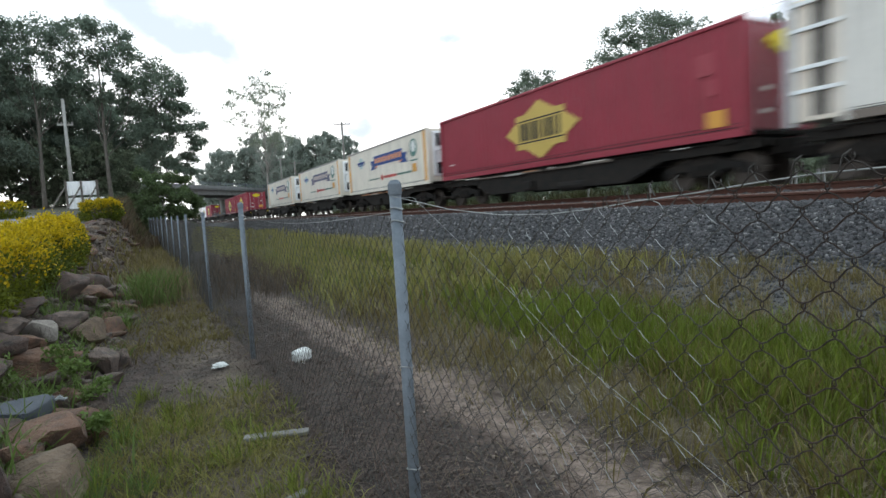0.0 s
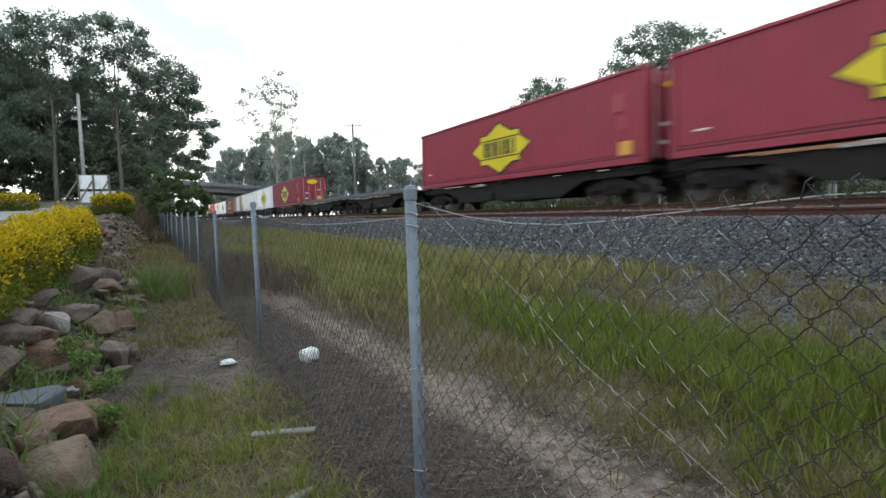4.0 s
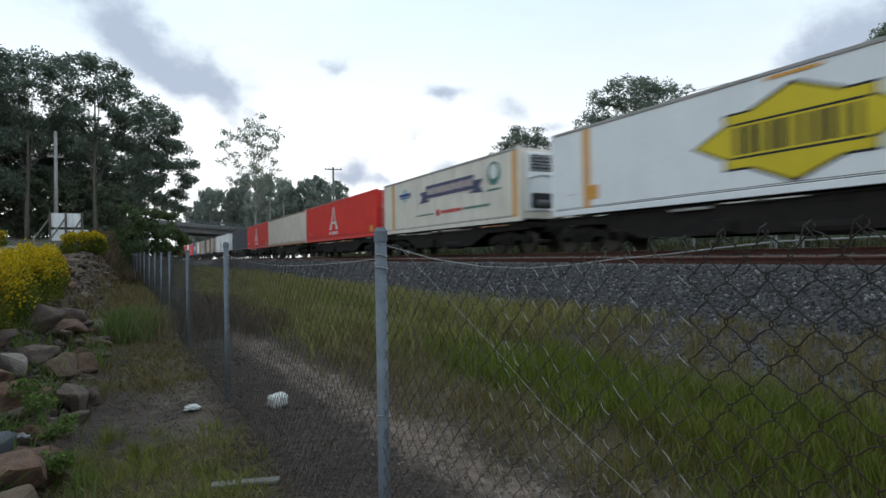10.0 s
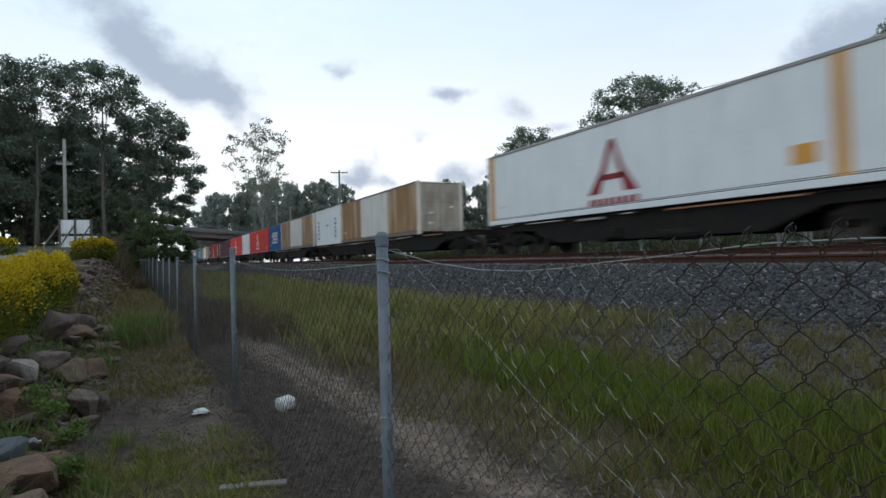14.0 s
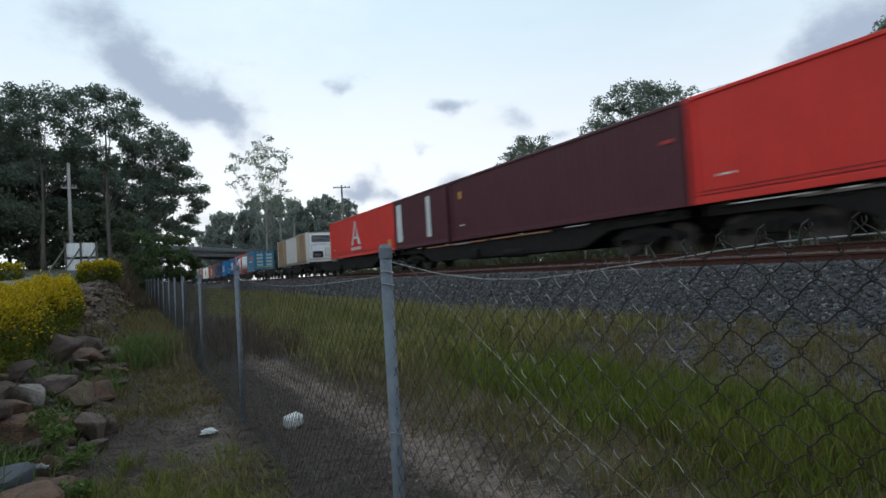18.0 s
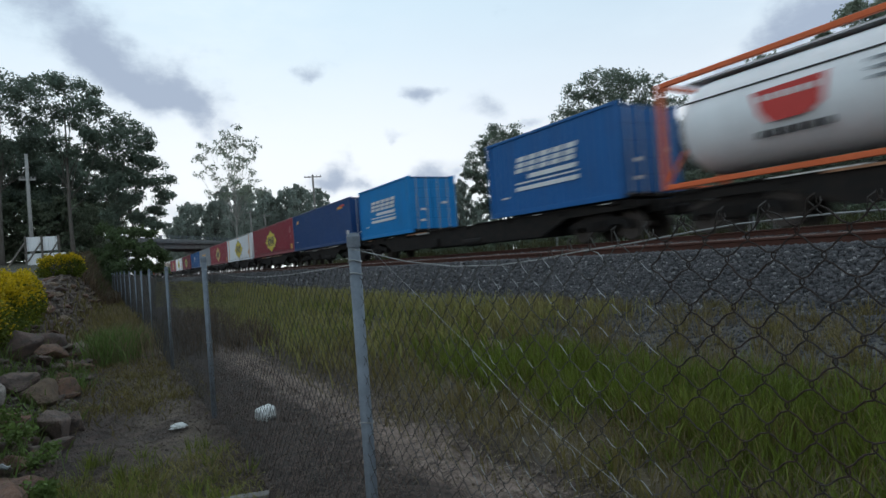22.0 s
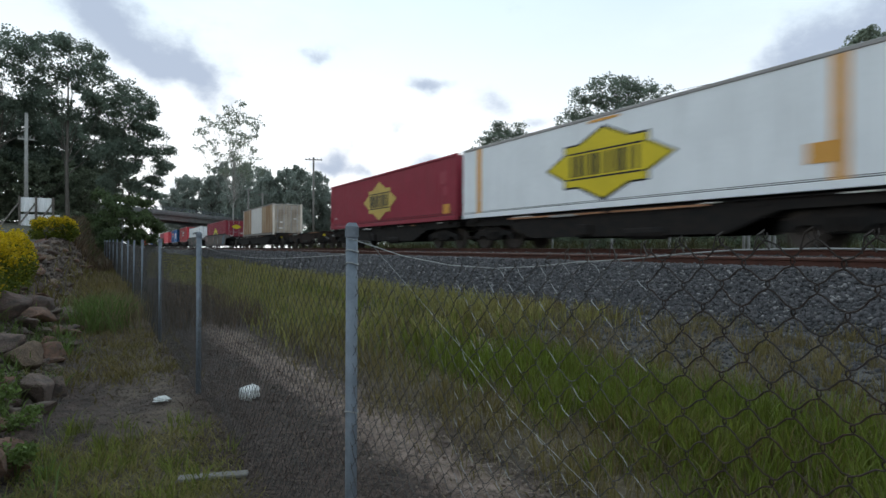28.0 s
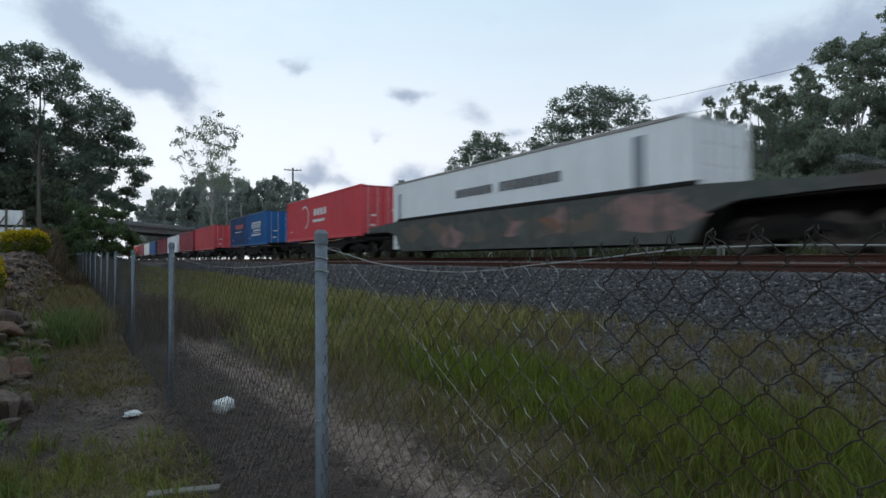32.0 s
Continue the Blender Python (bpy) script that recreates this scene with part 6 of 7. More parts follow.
    me = pebbles("soil_chips", np.stack([x, y, ground_height(x, y) + 0.001], 1), r.uniform(0.003, 0.008, n), material("chip", (0.11, 0.085, 0.066), 0.9, 0, 0.3, 20, per_piece=0.5), 62)
    tagged(new("path_stones", pebbles("path_stones", np.stack([r.normal(1.5, 0.2, 1100), 0.4 + 7 * r.random(1100), np.full(1100, 0.004)], 1), r.uniform(0.003, 0.010, 1100), material("path_stone", (0.30, 0.23, 0.185), 0.9, 0, 0.3, 20, per_piece=0.45), 63)), "small pinkish stones on the dirt path", "soil", kind="stuff")
    n = 5500
    x, y = r.uniform(-1.6, -0.4, n), 2.2 + 22 * r.random(n) ** 1.2
    tagged(new("bank_rubble", pebbles("bank_rubble", np.stack([x, y, ground_height(x, y) + 0.008], 1), r.uniform(0.008, 0.03, n) * (1 + 0.08 * np.maximum(y - 6, 0)), material("rubble", (0.15, 0.115, 0.09), 0.95, 0, 0.3, 20, per_piece=0.7), 65)), "brown rubble and clods between the rocks of the bank", "soil", kind="stuff")
    n = 11000
    x, y = 6.9 - 2.9 * r.random(n) ** 1.3, r.uniform(-2, 13, n)
    tagged(new("spilled_stones", pebbles("spilled_stones", np.stack([x, y, ground_height(x, y) + 0.006], 1), r.uniform(0.006, 0.021, n), STONE, 64)), "stones spilled from the ballast onto the verge", "ballast", kind="stuff")
    tagged(new("soil_chips", me), "small stones and clods on the soil", "soil", kind="stuff")


build_grass()

# ---------------------------------------------------------------- leaves, hedges, trees
def leaf_cloud(centres, radii, per, size, seed, flat=0.75, droop=0.3):
    """Small pointed leaves scattered through clumps: denser towards each clump's skin."""
    rng = np.random.default_rng(seed)
    c = np.repeat(np.asarray(centres, float), per, axis=0)
    rad = np.repeat(np.asarray(radii, float), per)
    n = len(c)
    d = rng.normal(0, 1, (n, 3))
    d /= np.linalg.norm(d, axis=1)[:, None]
    p = c + d * (rad * rng.random(n) ** 0.45)[:, None] * np.array([1, 1, flat])
    u = rng.normal(0, 1, (n, 3)) + np.array([0, 0, -droop])
    u /= np.linalg.norm(u, axis=1)[:, None]
    w = np.cross(u, rng.normal(0, 1, (n, 3)))
    w /= np.linalg.norm(w, axis=1)[:, None]
    ln, wd = size * rng.uniform(0.6, 1.3, n), size * rng.uniform(0.22, 0.42, n)
    v = np.stack([p, p + u * (ln * 0.5)[:, None] + w * wd[:, None], p + u * ln[:, None], p + u * (ln * 0.5)[:, None] - w * wd[:, None]], 1)
    return v.reshape(-1, 3), np.arange(n * 4).reshape(n, 4)


GUM_LEAF = leaf_material("gum_leaf", (0.19, 0.24, 0.18), (0.215, 0.26, 0.21), 0.5, 0.5)
GUM_LEAF_MID = leaf_material("mid_gum_leaf", (0.22, 0.265, 0.20), (0.245, 0.285, 0.225), 0.5, 0.5)
GUM_LEAF_PALE = leaf_material("pale_gum_leaf", (0.29, 0.335, 0.245), (0.32, 0.355, 0.27), 0.5, 0.5)
# shrub leaves set paler: the lift of haze is put into their colour
HAZE_LIFTED_LEAF = leaf_material("haze_lifted_leaf", (0.25, 0.30, 0.20), (0.275, 0.32, 0.225), through=0.5)
# leaves of the far woods: aerial haze put into a paler, greyer colour
HAZED_WOOD_LEAF = leaf_material("hazed_wood_leaf", (0.31, 0.35, 0.30), (0.34, 0.375, 0.325), 0.4, 0.5)
BARK = material("gum_bark", (0.13, 0.115, 0.10), 0.9, 0, 0.4, 3, (0.09, 0.075, 0.06), 0.3, 0.4, 20)
PALEBARK = material("pale_gum_bark", (0.36, 0.34, 0.31), 0.85, 0, 0.35, 3, (0.2, 0.18, 0.16), 0.3, 0.3, 20)


def make_tree(name, label, height, half, crown_low, clumps, per, lobes, leaf_size, seed, mat, bark, trunk_r, clump_r=(0.9, 1.5), open_crown=False, at=None, forks=3, puffs=7, fine=False):
    """Trunk, forking limbs and a crown of separate leafy clumps inside an uneven envelope."""
    rng = random.Random(seed)
    tree = thing(name, label, "tree", at)
    centres, radii = [], []
    for lx, lz, lr in lobes or ():
        centres.append(Vector((lx, rng.uniform(-1.2, 1.2), lz)))
        radii.append(lr)
    tries = 0
    while not lobes and len(centres) < clumps and tries < 6000:
        tries += 1
        k = rng.random()
        z = crown_low + (height - crown_low) * k
        env = half * (0.45 + 0.85 * math.sin(math.pi * min(1, 0.16 + 0.72 * k)) ** 1.2 - 0.25 * k)
        a = rng.uniform(0, 6.283)
        rr = env * (math.sqrt(rng.random()) if not open_crown else 0.35 + 0.65 * rng.random())
        env2 = 1 + 0.25 * math.sin(3 * a + seed) + 0.15 * math.sin(5 * a + 2 * seed)
        c = Vector((rr * env2 * math.cos(a), rr * env2 * math.sin(a), z))
        r = rng.uniform(*clump_r) * (1.0 - 0.25 * k)
        if c.z + r * 0.6 > height or any((c - o).length < (r + q) * 0.5 for o, q in zip(centres, radii)):
            continue
        centres.append(c)
        radii.append(r)
    bend = Vector((rng.uniform(-0.05, 0.05), rng.uniform(-0.05, 0.05), 0)) * height
    top = height * 0.82
    spine = [Vector((bend.x * (t ** 2) + 0.02 * height * math.sin(4 * t + seed) * t, bend.y * t ** 2, -0.3 + (top + 0.3) * t)) for t in [i / 8 for i in range(9)]]
    s = Shape().tube(spine, [trunk_r * (1 - 0.85 * i / 8) * (1.25 if i == 0 else 1) for i in range(9)], 10)
    trunk = part("trunk", s, bark, tree, smooth=True)
    limbs = Shape()
    for c, r in zip(centres, radii):
        k = min(0.92, max(0.30, (c.z / height) * rng.uniform(0.55, 0.8)))
        i = k * 8
        a = spine[int(i)].lerp(spine[min(8, int(i) + 1)], i - int(i))
        mid = a.lerp(c, 0.5) + Vector((rng.uniform(-0.3, 0.3), rng.uniform(-0.3, 0.3), -0.12 * (c - a).length))
        w = trunk_r * (0.34 - 0.22 * k)
        limbs.tube([a, mid, c], [w, w * 0.6, w * 0.2], 5, False)
        for j in range(forks):
            e = c + Vector((rng.gauss(0, 1), rng.gauss(0, 1), rng.gauss(0, 0.6))).normalized() * r * 0.75
            limbs.tube([mid.lerp(c, 0.6), c.lerp(e, 0.4), e], [w * 0.35, w * 0.22, 0.01], 3, False)
    part("branchwork", limbs, bark, trunk)
    puff_c, puff_r = [], []
    for o, q in zip(centres, radii):
        for j in range(puffs):
            d = Vector((rng.gauss(0, 1), rng.gauss(0, 1), rng.gauss(0.25, 0.8))).normalized()
            puff_c.append(o + Vector((d.x, d.y, d.z * 0.75)) * q * (rng.uniform(0.3, 1.05) if fine else rng.uniform(0.45, 0.8)))
            puff_r.append(q * (rng.uniform(0.20, 0.36) if fine else rng.uniform(0.30, 0.50)))
    v, f = leaf_cloud(puff_c, puff_r, max(8, per // puffs), leaf_size, seed, 0.7, 0.5)
    me = big_mesh("crown", v, f, mat)
    part("crown", me, None, tree)
    return tree


def polar(az, d):
    return d * math.sin(radians(az)), d * math.cos(radians(az))


def on_ground(x, y, dz=0.0, turn=0, size=1.0, tall=None):
    return pose(x, y, float(ground_height(x, y)) + dz, 0, 0, turn) @ Matrix.Diagonal((size, size, tall or size, 1))


def build_trees():
    gum = "tall dark gum tree with a clumped, gappy crown"
    domed = ((0.0, 14.3, 2.34), (-2.0, 13.7, 2.21), (2.1, 13.6, 2.21), (-3.6, 11.9, 2.08), (3.7, 11.8, 2.08), (0.2, 11.7, 1.95), (-4.3, 9.9, 1.82), (4.2, 9.5, 1.95), (-1.9, 10.3, 1.82), (2.0, 9.9, 1.82), (-3.3, 7.8, 1.56), (3.6, 7.4, 1.56), (0.4, 8.1, 1.56), (-4.6, 7.6, 1.4), (-3.0, 5.6, 1.5), (4.9, 7.8, 1.3), (2.2, 5.6, 1.4), (-1.0, 6.2, 1.5), (4.4, 5.4, 1.3), (-4.9, 5.2, 1.2), (0.6, 4.4, 1.3), (5.6, 9.2, 0.9), (-1.8, 3.8, 1.2), (3.2, 3.6, 1.2))
    rounded = ((0.0, 10.6, 1.62), (-1.3, 10.0, 1.49), (1.3, 9.9, 1.49), (-2.2, 8.6, 1.43), (2.2, 8.5, 1.43), (0.1, 8.7, 1.43), (-1.5, 7.2, 1.37), (1.6, 7.0, 1.37), (0.3, 6.4, 1.17), (2.3, 5.6, 1.1), (-0.6, 5.2, 1.04), (-2.4, 6.0, 1.1), (-1.6, 4.4, 1.05), (1.2, 4.2, 1.05), (2.6, 4.0, 0.9), (-2.9, 7.4, 0.9), (0.0, 3.4, 0.9))
    x, y = polar(47.6, 50)
    make_tree("gum_tree", "broad gum tree with a domed crown beyond the tracks", 16.2, 4.6, 4.2, 0, 2300, domed, 0.20, 3, GUM_LEAF_MID, BARK, 0.26, at=on_ground(x, y, 0, -47.6, 1.0, 0.945), puffs=34, fine=True)
    x, y = polar(36.8, 50)
    make_tree("gum_tree", "rounded gum tree beyond the tracks", 11.8, 2.8, 3.4, 0, 1700, rounded, 0.18, 8, GUM_LEAF_MID, BARK, 0.17, at=on_ground(x, y, 0, -36.8, 1.0, 0.97), puffs=30, fine=True)
    # the grove by the road: crowns of rounded lobes (across, height, radius)
    dense = ((-2.0, 12.4, 1.69), (-0.8, 12.6, 1.75), (0.6, 12.6, 1.75), (1.7, 12.1, 1.62), (-2.6, 11.1, 1.5), (-1.2, 10.4, 1.62), (0.4, 10.6, 1.5), (1.8, 10.0, 1.62), (-0.4, 8.6, 1.62), (-2.2, 8.4, 1.62), (1.2, 8.0, 1.5), (2.4, 8.6, 1.25), (-1.4, 6.8, 1.38))
    lofty = ((-1.2, 12.8, 1.62), (0.0, 13.6, 1.44), (1.2, 12.9, 1.62), (1.9, 11.3, 1.44), (0.3, 11.2, 1.62), (-1.3, 10.8, 1.62), (1.1, 9.6, 1.5), (-1.7, 8.9, 1.5), (2.3, 9.2, 1.5), (-0.2, 8.0, 1.25), (1.9, 7.4, 1.25))
    side = ((0.6, 13.0, 1.46), (1.7, 12.6, 1.46), (2.2, 11.8, 1.16), (0.8, 11.1, 1.46), (2.0, 10.5, 1.34), (0.0, 10.1, 1.4), (-0.9, 11.4, 1.34), (1.2, 9.1, 1.22), (-0.6, 8.3, 1.22))
    leaning = ((1.4, 10.1, 1.46), (2.2, 8.8, 1.46), (2.4, 7.5, 1.1), (1.0, 8.3, 1.34), (0.0, 8.9, 1.46), (1.8, 6.3, 1.04), (-0.2, 7.1, 1.22), (-1.2, 8.1, 1.46), (-1.0, 6.1, 1.22), (1.7, 5.1, 0.73), (0.6, 5.7, 0.85))
    a = make_tree("gum_tree", gum, 13.8, 3.4, 5.0, 0, 1150, dense, 0.20, 12, GUM_LEAF, BARK, 0.17, at=on_ground(-7.0, 50, 0, 0), puffs=13)
    make_tree("gum_tree", gum, 14.8, 3.4, 5.0, 0, 1150, lofty, 0.20, 17, GUM_LEAF, BARK, 0.17, at=on_ground(-2.75, 50, 0, 0), puffs=13)
    make_tree("gum_tree", gum, 14.0, 3.0, 5.0, 0, 1100, side, 0.20, 18, GUM_LEAF, BARK, 0.14, at=on_ground(0.1, 50.8, 0, 0), puffs=13)
    make_tree("gum_tree", "smaller gum tree leaning out at the edge of the grove", 11.2, 2.4, 3.0, 0, 1000, leaning, 0.20, 19, GUM_LEAF, BARK, 0.12, at=on_ground(1.2, 50.2, 0, 0), puffs=13)
    b = make_tree("gum_tree", gum, 13.0, 3.8, 3.2, 30, 950, None, 0.21, 24, GUM_LEAF, BARK, 0.2, (1.3, 2.0), at=on_ground(-12.0, 51, 0, 60), puffs=13)
    for src, px, py, turn, k, kz in ((a, -16.0, 52, 130, 1.1, 1.0), (b, -20.5, 52, 90, 1.05, 1.05), (a, -10.4, 58, 300, 0.9, 0.85), (b, -15.0, 59, 222, 1.05, 1.0), (b, -24.5, 54, 10, 1, 1), (b, -4.8, 58, 150, 0.9, 0.78), (b, -8.8, 60, 40, 1.0, 0.9), (a, -1.2, 59, 200, 0.85, 0.72)):
        copy_thing(src, on_ground(px, py, 0, turn, k, kz))
    # right-hand group beyond the tracks
    c = make_tree("gum_tree", "tall gum tree with pale limbs beyond the tracks", 16.6, 4.0, 3.0, 62, 700, None, 0.19, 23, GUM_LEAF_PALE, PALEBARK, 0.22, (0.9, 1.6), at=on_ground(*polar(68.5, 50), 0, 0), puffs=22, fine=True)
    for az, d, turn, k, kz in ((61.8, 50, 80, 0.55, 0.86), (58.2, 54, 200, 0.48, 0.86), (74.0, 50, 140, 1.05, 1.08), (65.0, 60, 20, 0.9, 0.95), (80, 48, 260, 1.0, 1.0)):
        copy_thing(c, on_ground(*polar(az, d), 0, turn, k, kz))
    # the slender tree and the woods down the line
    make_tree("gum_tree", "slender tall gum tree with a sparse open crown", 25.0, 5.0, 12.5, 44, 80, None, 0.36, 31, GUM_LEAF_PALE, PALEBARK, 0.17, (1.1, 1.8), True, at=on_ground(*polar(10.0, 101), 0, 0), forks=4)
    w = make_tree("wood_tree", "dark rounded tree in the woods down the line", 15.0, 5.2, 1.0, 60, 260, None, 0.5, 37, HAZED_WOOD_LEAF, BARK, 0.3, (1.6, 2.6), at=on_ground(*polar(8.0, 172), 2, 0, 1.0, 1.3))
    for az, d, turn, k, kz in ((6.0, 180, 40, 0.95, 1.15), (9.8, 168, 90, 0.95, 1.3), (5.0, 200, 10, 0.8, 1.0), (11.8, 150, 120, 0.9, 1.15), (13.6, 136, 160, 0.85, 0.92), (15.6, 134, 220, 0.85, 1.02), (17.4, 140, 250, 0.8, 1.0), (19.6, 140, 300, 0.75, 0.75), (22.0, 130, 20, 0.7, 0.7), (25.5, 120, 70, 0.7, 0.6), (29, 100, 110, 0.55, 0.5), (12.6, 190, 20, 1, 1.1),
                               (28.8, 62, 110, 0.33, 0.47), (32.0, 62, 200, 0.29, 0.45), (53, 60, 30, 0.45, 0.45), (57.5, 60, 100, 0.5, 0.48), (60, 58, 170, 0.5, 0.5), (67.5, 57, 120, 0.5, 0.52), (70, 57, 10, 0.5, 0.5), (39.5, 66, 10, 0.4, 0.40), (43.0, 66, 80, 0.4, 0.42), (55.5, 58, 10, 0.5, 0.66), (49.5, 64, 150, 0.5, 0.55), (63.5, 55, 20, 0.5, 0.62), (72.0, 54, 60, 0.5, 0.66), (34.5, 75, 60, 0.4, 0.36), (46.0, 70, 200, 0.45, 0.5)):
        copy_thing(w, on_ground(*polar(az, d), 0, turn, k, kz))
    # understorey of the grove, and the shrub by the bridge
    u = make_tree("shrub", "dense dark shrub under the gum trees", 5.5, 2.7, 0.4, 34, 240, None, 0.26, 41, HAZE_LIFTED_LEAF, BARK, 0.12, (0.7, 1.1), at=on_ground(-4.5, 54, 0, 0))
    for px, py, turn, k in ((-8.5, 55, 50, 1.1), (-12.5, 54, 120, 1.2), (-16.5, 56, 10, 1.2), (-21, 55, 80, 1.2), (-1.8, 54, 200, 0.8), (-6.5, 60, 99, 1.3), (-2.2, 60, 150, 1.2), (-14, 62, 150, 1.3), (-10, 66, 10, 1.4), (-25, 58, 40, 1.3), (-0.7, 46, 240, 0.5)):
        copy_thing(u, on_ground(px, py, 0, turn, k))
    make_tree("shrub", "bushy green shrub by the foot of the bridge", 4.8, 1.7, 0.5, 34, 560, None, 0.16, 44, leaf_material("shrub_leaf", (0.12, 0.175, 0.07), (0.15, 0.19, 0.09), through=0.45), BARK, 0.06, (0.7, 1.0), at=on_ground(0.6, 41.5, 0, 0))
    # dense bushes closing the view under the gums beyond the tracks
    bush = make_tree("shrub", "dense green bush under the gum trees beyond the tracks", 6.2, 3.2, 0.3, 46, 420, None, 0.2, 47, GUM_LEAF_PALE, BARK, 0.1, (0.8, 1.3), at=on_ground(*polar(57.5, 47), 0, 0), puffs=9)
    for az, d, turn, k, kz in ((54.0, 49, 70, 0.8, 0.75), (61.0, 46, 140, 1.0, 1.05), (64.5, 47, 220, 1.0, 1.25), (68.0, 45, 300, 1.0, 1.4), (72.0, 46, 20, 1.1, 1.3), (76.0, 45, 90, 1.1, 1.5), (51.0, 53, 200, 0.8, 0.6), (30.2, 64, 33, 0.8, 0.85), (27.4, 68, 120, 0.7, 0.62)):
        copy_thing(bush, on_ground(*polar(az, d), 0, turn, k, kz))
    # low scrub beyond the tracks
    for i in range(34):
        az = 20 + 1.75 * i
        d = 36 + 5 * math.sin(1.9 * i) + max(0, 34 - az) * 2.2
        copy_thing(u, on_ground(*polar(az, d), -0.1, 61 * i, 0.40 + 0.10 * math.sin(2.7 * i), 0.40 + 0.13 * math.sin(1.3 * i)))
    for i in range(14):
        copy_thing(u, on_ground(20 + 3.2 * math.sin(2.3 * i) + i * 0.5, 11 + 3.4 * i, 0, 47 * i, 0.26 + 0.09 * math.sin(1.7 * i)))


build_trees()


def build_weeds():
    for x, y, z, r, seed in ((-0.93, 4.2, 0.22, 0.13, 1), (-0.69, 4.76, 0.2, 0.11, 2), (-0.57, 4.43, 0.14, 0.10, 3), (-0.44, 4.15, 0.06, 0.09, 4), (-0.38, 3.4, 0.06, 0.09, 6)):
        weed = thing("weed", "leafy green weed growing between the rocks", "weed", pose(x, y, z), "weeds among the rocks")
        rng = random.Random(seed)
        tips = [Vector((rng.uniform(-r, r) * 0.7, rng.uniform(-r, r) * 0.7, rng.uniform(0.3, 1.2) * r)) for k in range(9)]
        for p in tips:
            part("stem", Shape().tube([(0, 0, -0.08), (p.x * 0.4, p.y * 0.4, p.z * 0.5), p], [0.003, 0.002, 0.001], 4, False), WEED, weed)
        v, f = leaf_cloud(tips, [r * 0.5] * 9, 34, 0.028, seed, 1.0, -0.2)
        part("foliage", big_mesh("foliage", v, f, WEED), None, weed)


build_weeds()

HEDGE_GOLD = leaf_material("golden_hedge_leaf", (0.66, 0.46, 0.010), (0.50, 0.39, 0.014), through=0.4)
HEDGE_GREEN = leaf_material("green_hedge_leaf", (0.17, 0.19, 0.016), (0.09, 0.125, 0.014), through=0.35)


def build_hedge(lobes, n, size, seed, label):
    """Clipped bushes grown together: rounded lobes (x, y, z, half-widths across, along and up), golden outside and above, green within."""
    hedge = thing("golden_hedge", label, "hedge")
    rng = np.random.default_rng(seed)
    L = np.array(lobes, float)
    k = rng.choice(len(L), n, p=np.prod(L[:, 3:], 1) ** 0.67 / np.sum(np.prod(L[:, 3:], 1) ** 0.67))
    d = rng.normal(0, 1, (n, 3))
    d /= np.linalg.norm(d, axis=1)[:, None]
    d = np.sign(d) * np.abs(d) ** 0.75
    dent = 1 + 0.10 * np.sin(9 * d[:, 0] + 5 * d[:, 2] + k) + 0.08 * np.sin(13 * d[:, 1] + 2 * k)
    deep = rng.random(n) ** 1.8
    r = (1.0 - 0.38 * deep) * dent
    sprig = rng.random(n) < 0.035
    r[sprig] *= 1.0 + 0.16 * rng.random(sprig.sum())
    q = L[k, :3] + d * L[k, 3:] * r[:, None]
    inside = np.zeros(n, bool)
    for row in L:
        inside |= (((q - row[:3]) / row[3:]) ** 2).sum(1) < 0.52
    q, d, deep, k = q[~inside], d[~inside], deep[~inside], k[~inside]
    n = len(q)
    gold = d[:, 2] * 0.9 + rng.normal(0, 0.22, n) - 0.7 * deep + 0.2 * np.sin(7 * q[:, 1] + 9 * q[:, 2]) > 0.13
    u = rng.normal(0, 0.8, (n, 3)) + d * 0.5 + np.array([0, 0, 0.6])
    u /= np.linalg.norm(u, axis=1)[:, None]
    w = np.cross(u, rng.normal(0, 1, (n, 3)))
    w /= np.linalg.norm(w, axis=1)[:, None]
    ln, wd = size * rng.uniform(0.7, 1.3, n), size * rng.uniform(0.25, 0.4, n)
    v = np.stack([q, q + u * (0.5 * ln)[:, None] + w * wd[:, None], q + u * ln[:, None], q + u * (0.5 * ln)[:, None] - w * wd[:, None]], 1)
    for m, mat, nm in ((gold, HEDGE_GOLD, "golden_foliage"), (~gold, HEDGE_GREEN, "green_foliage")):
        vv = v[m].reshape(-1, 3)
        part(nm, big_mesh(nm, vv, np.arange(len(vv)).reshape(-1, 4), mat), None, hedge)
    t = random.Random(seed)
    for x, y, z, hx, hy, hz in lobes:
        for j in range(3):
            g = float(ground_height(x, y))
            part("stem", Shape().tube([(x, y, g - 0.1), (x + t.uniform(-0.1, 0.1), y + t.uniform(-0.1, 0.1), z - hz * 0.2), (x + t.uniform(-0.7, 0.7) * hx, y + t.uniform(-0.7, 0.7) * hy, z + hz * 0.6)], [0.018, 0.013, 0.005], 6), BARK, hedge)
    return hedge


def hedge_row(x, y0, y1, step, foot, top, half, seed):
    t = random.Random(seed)
    out, y = [], y0
    while y < y1 + 0.01:
        f = (y - y0) / max(0.01, y1 - y0)
        z0, z1 = foot[0] + (foot[1] - foot[0]) * f, top[0] + (top[1] - top[0]) * f + t.uniform(-0.03, 0.03)
        out.append((x + t.uniform(-0.04, 0.04), y, (z0 + z1) / 2, half * t.uniform(0.92, 1.1), step * t.uniform(0.62, 0.78), (z1 - z0) / 2))
        y += step
    return out


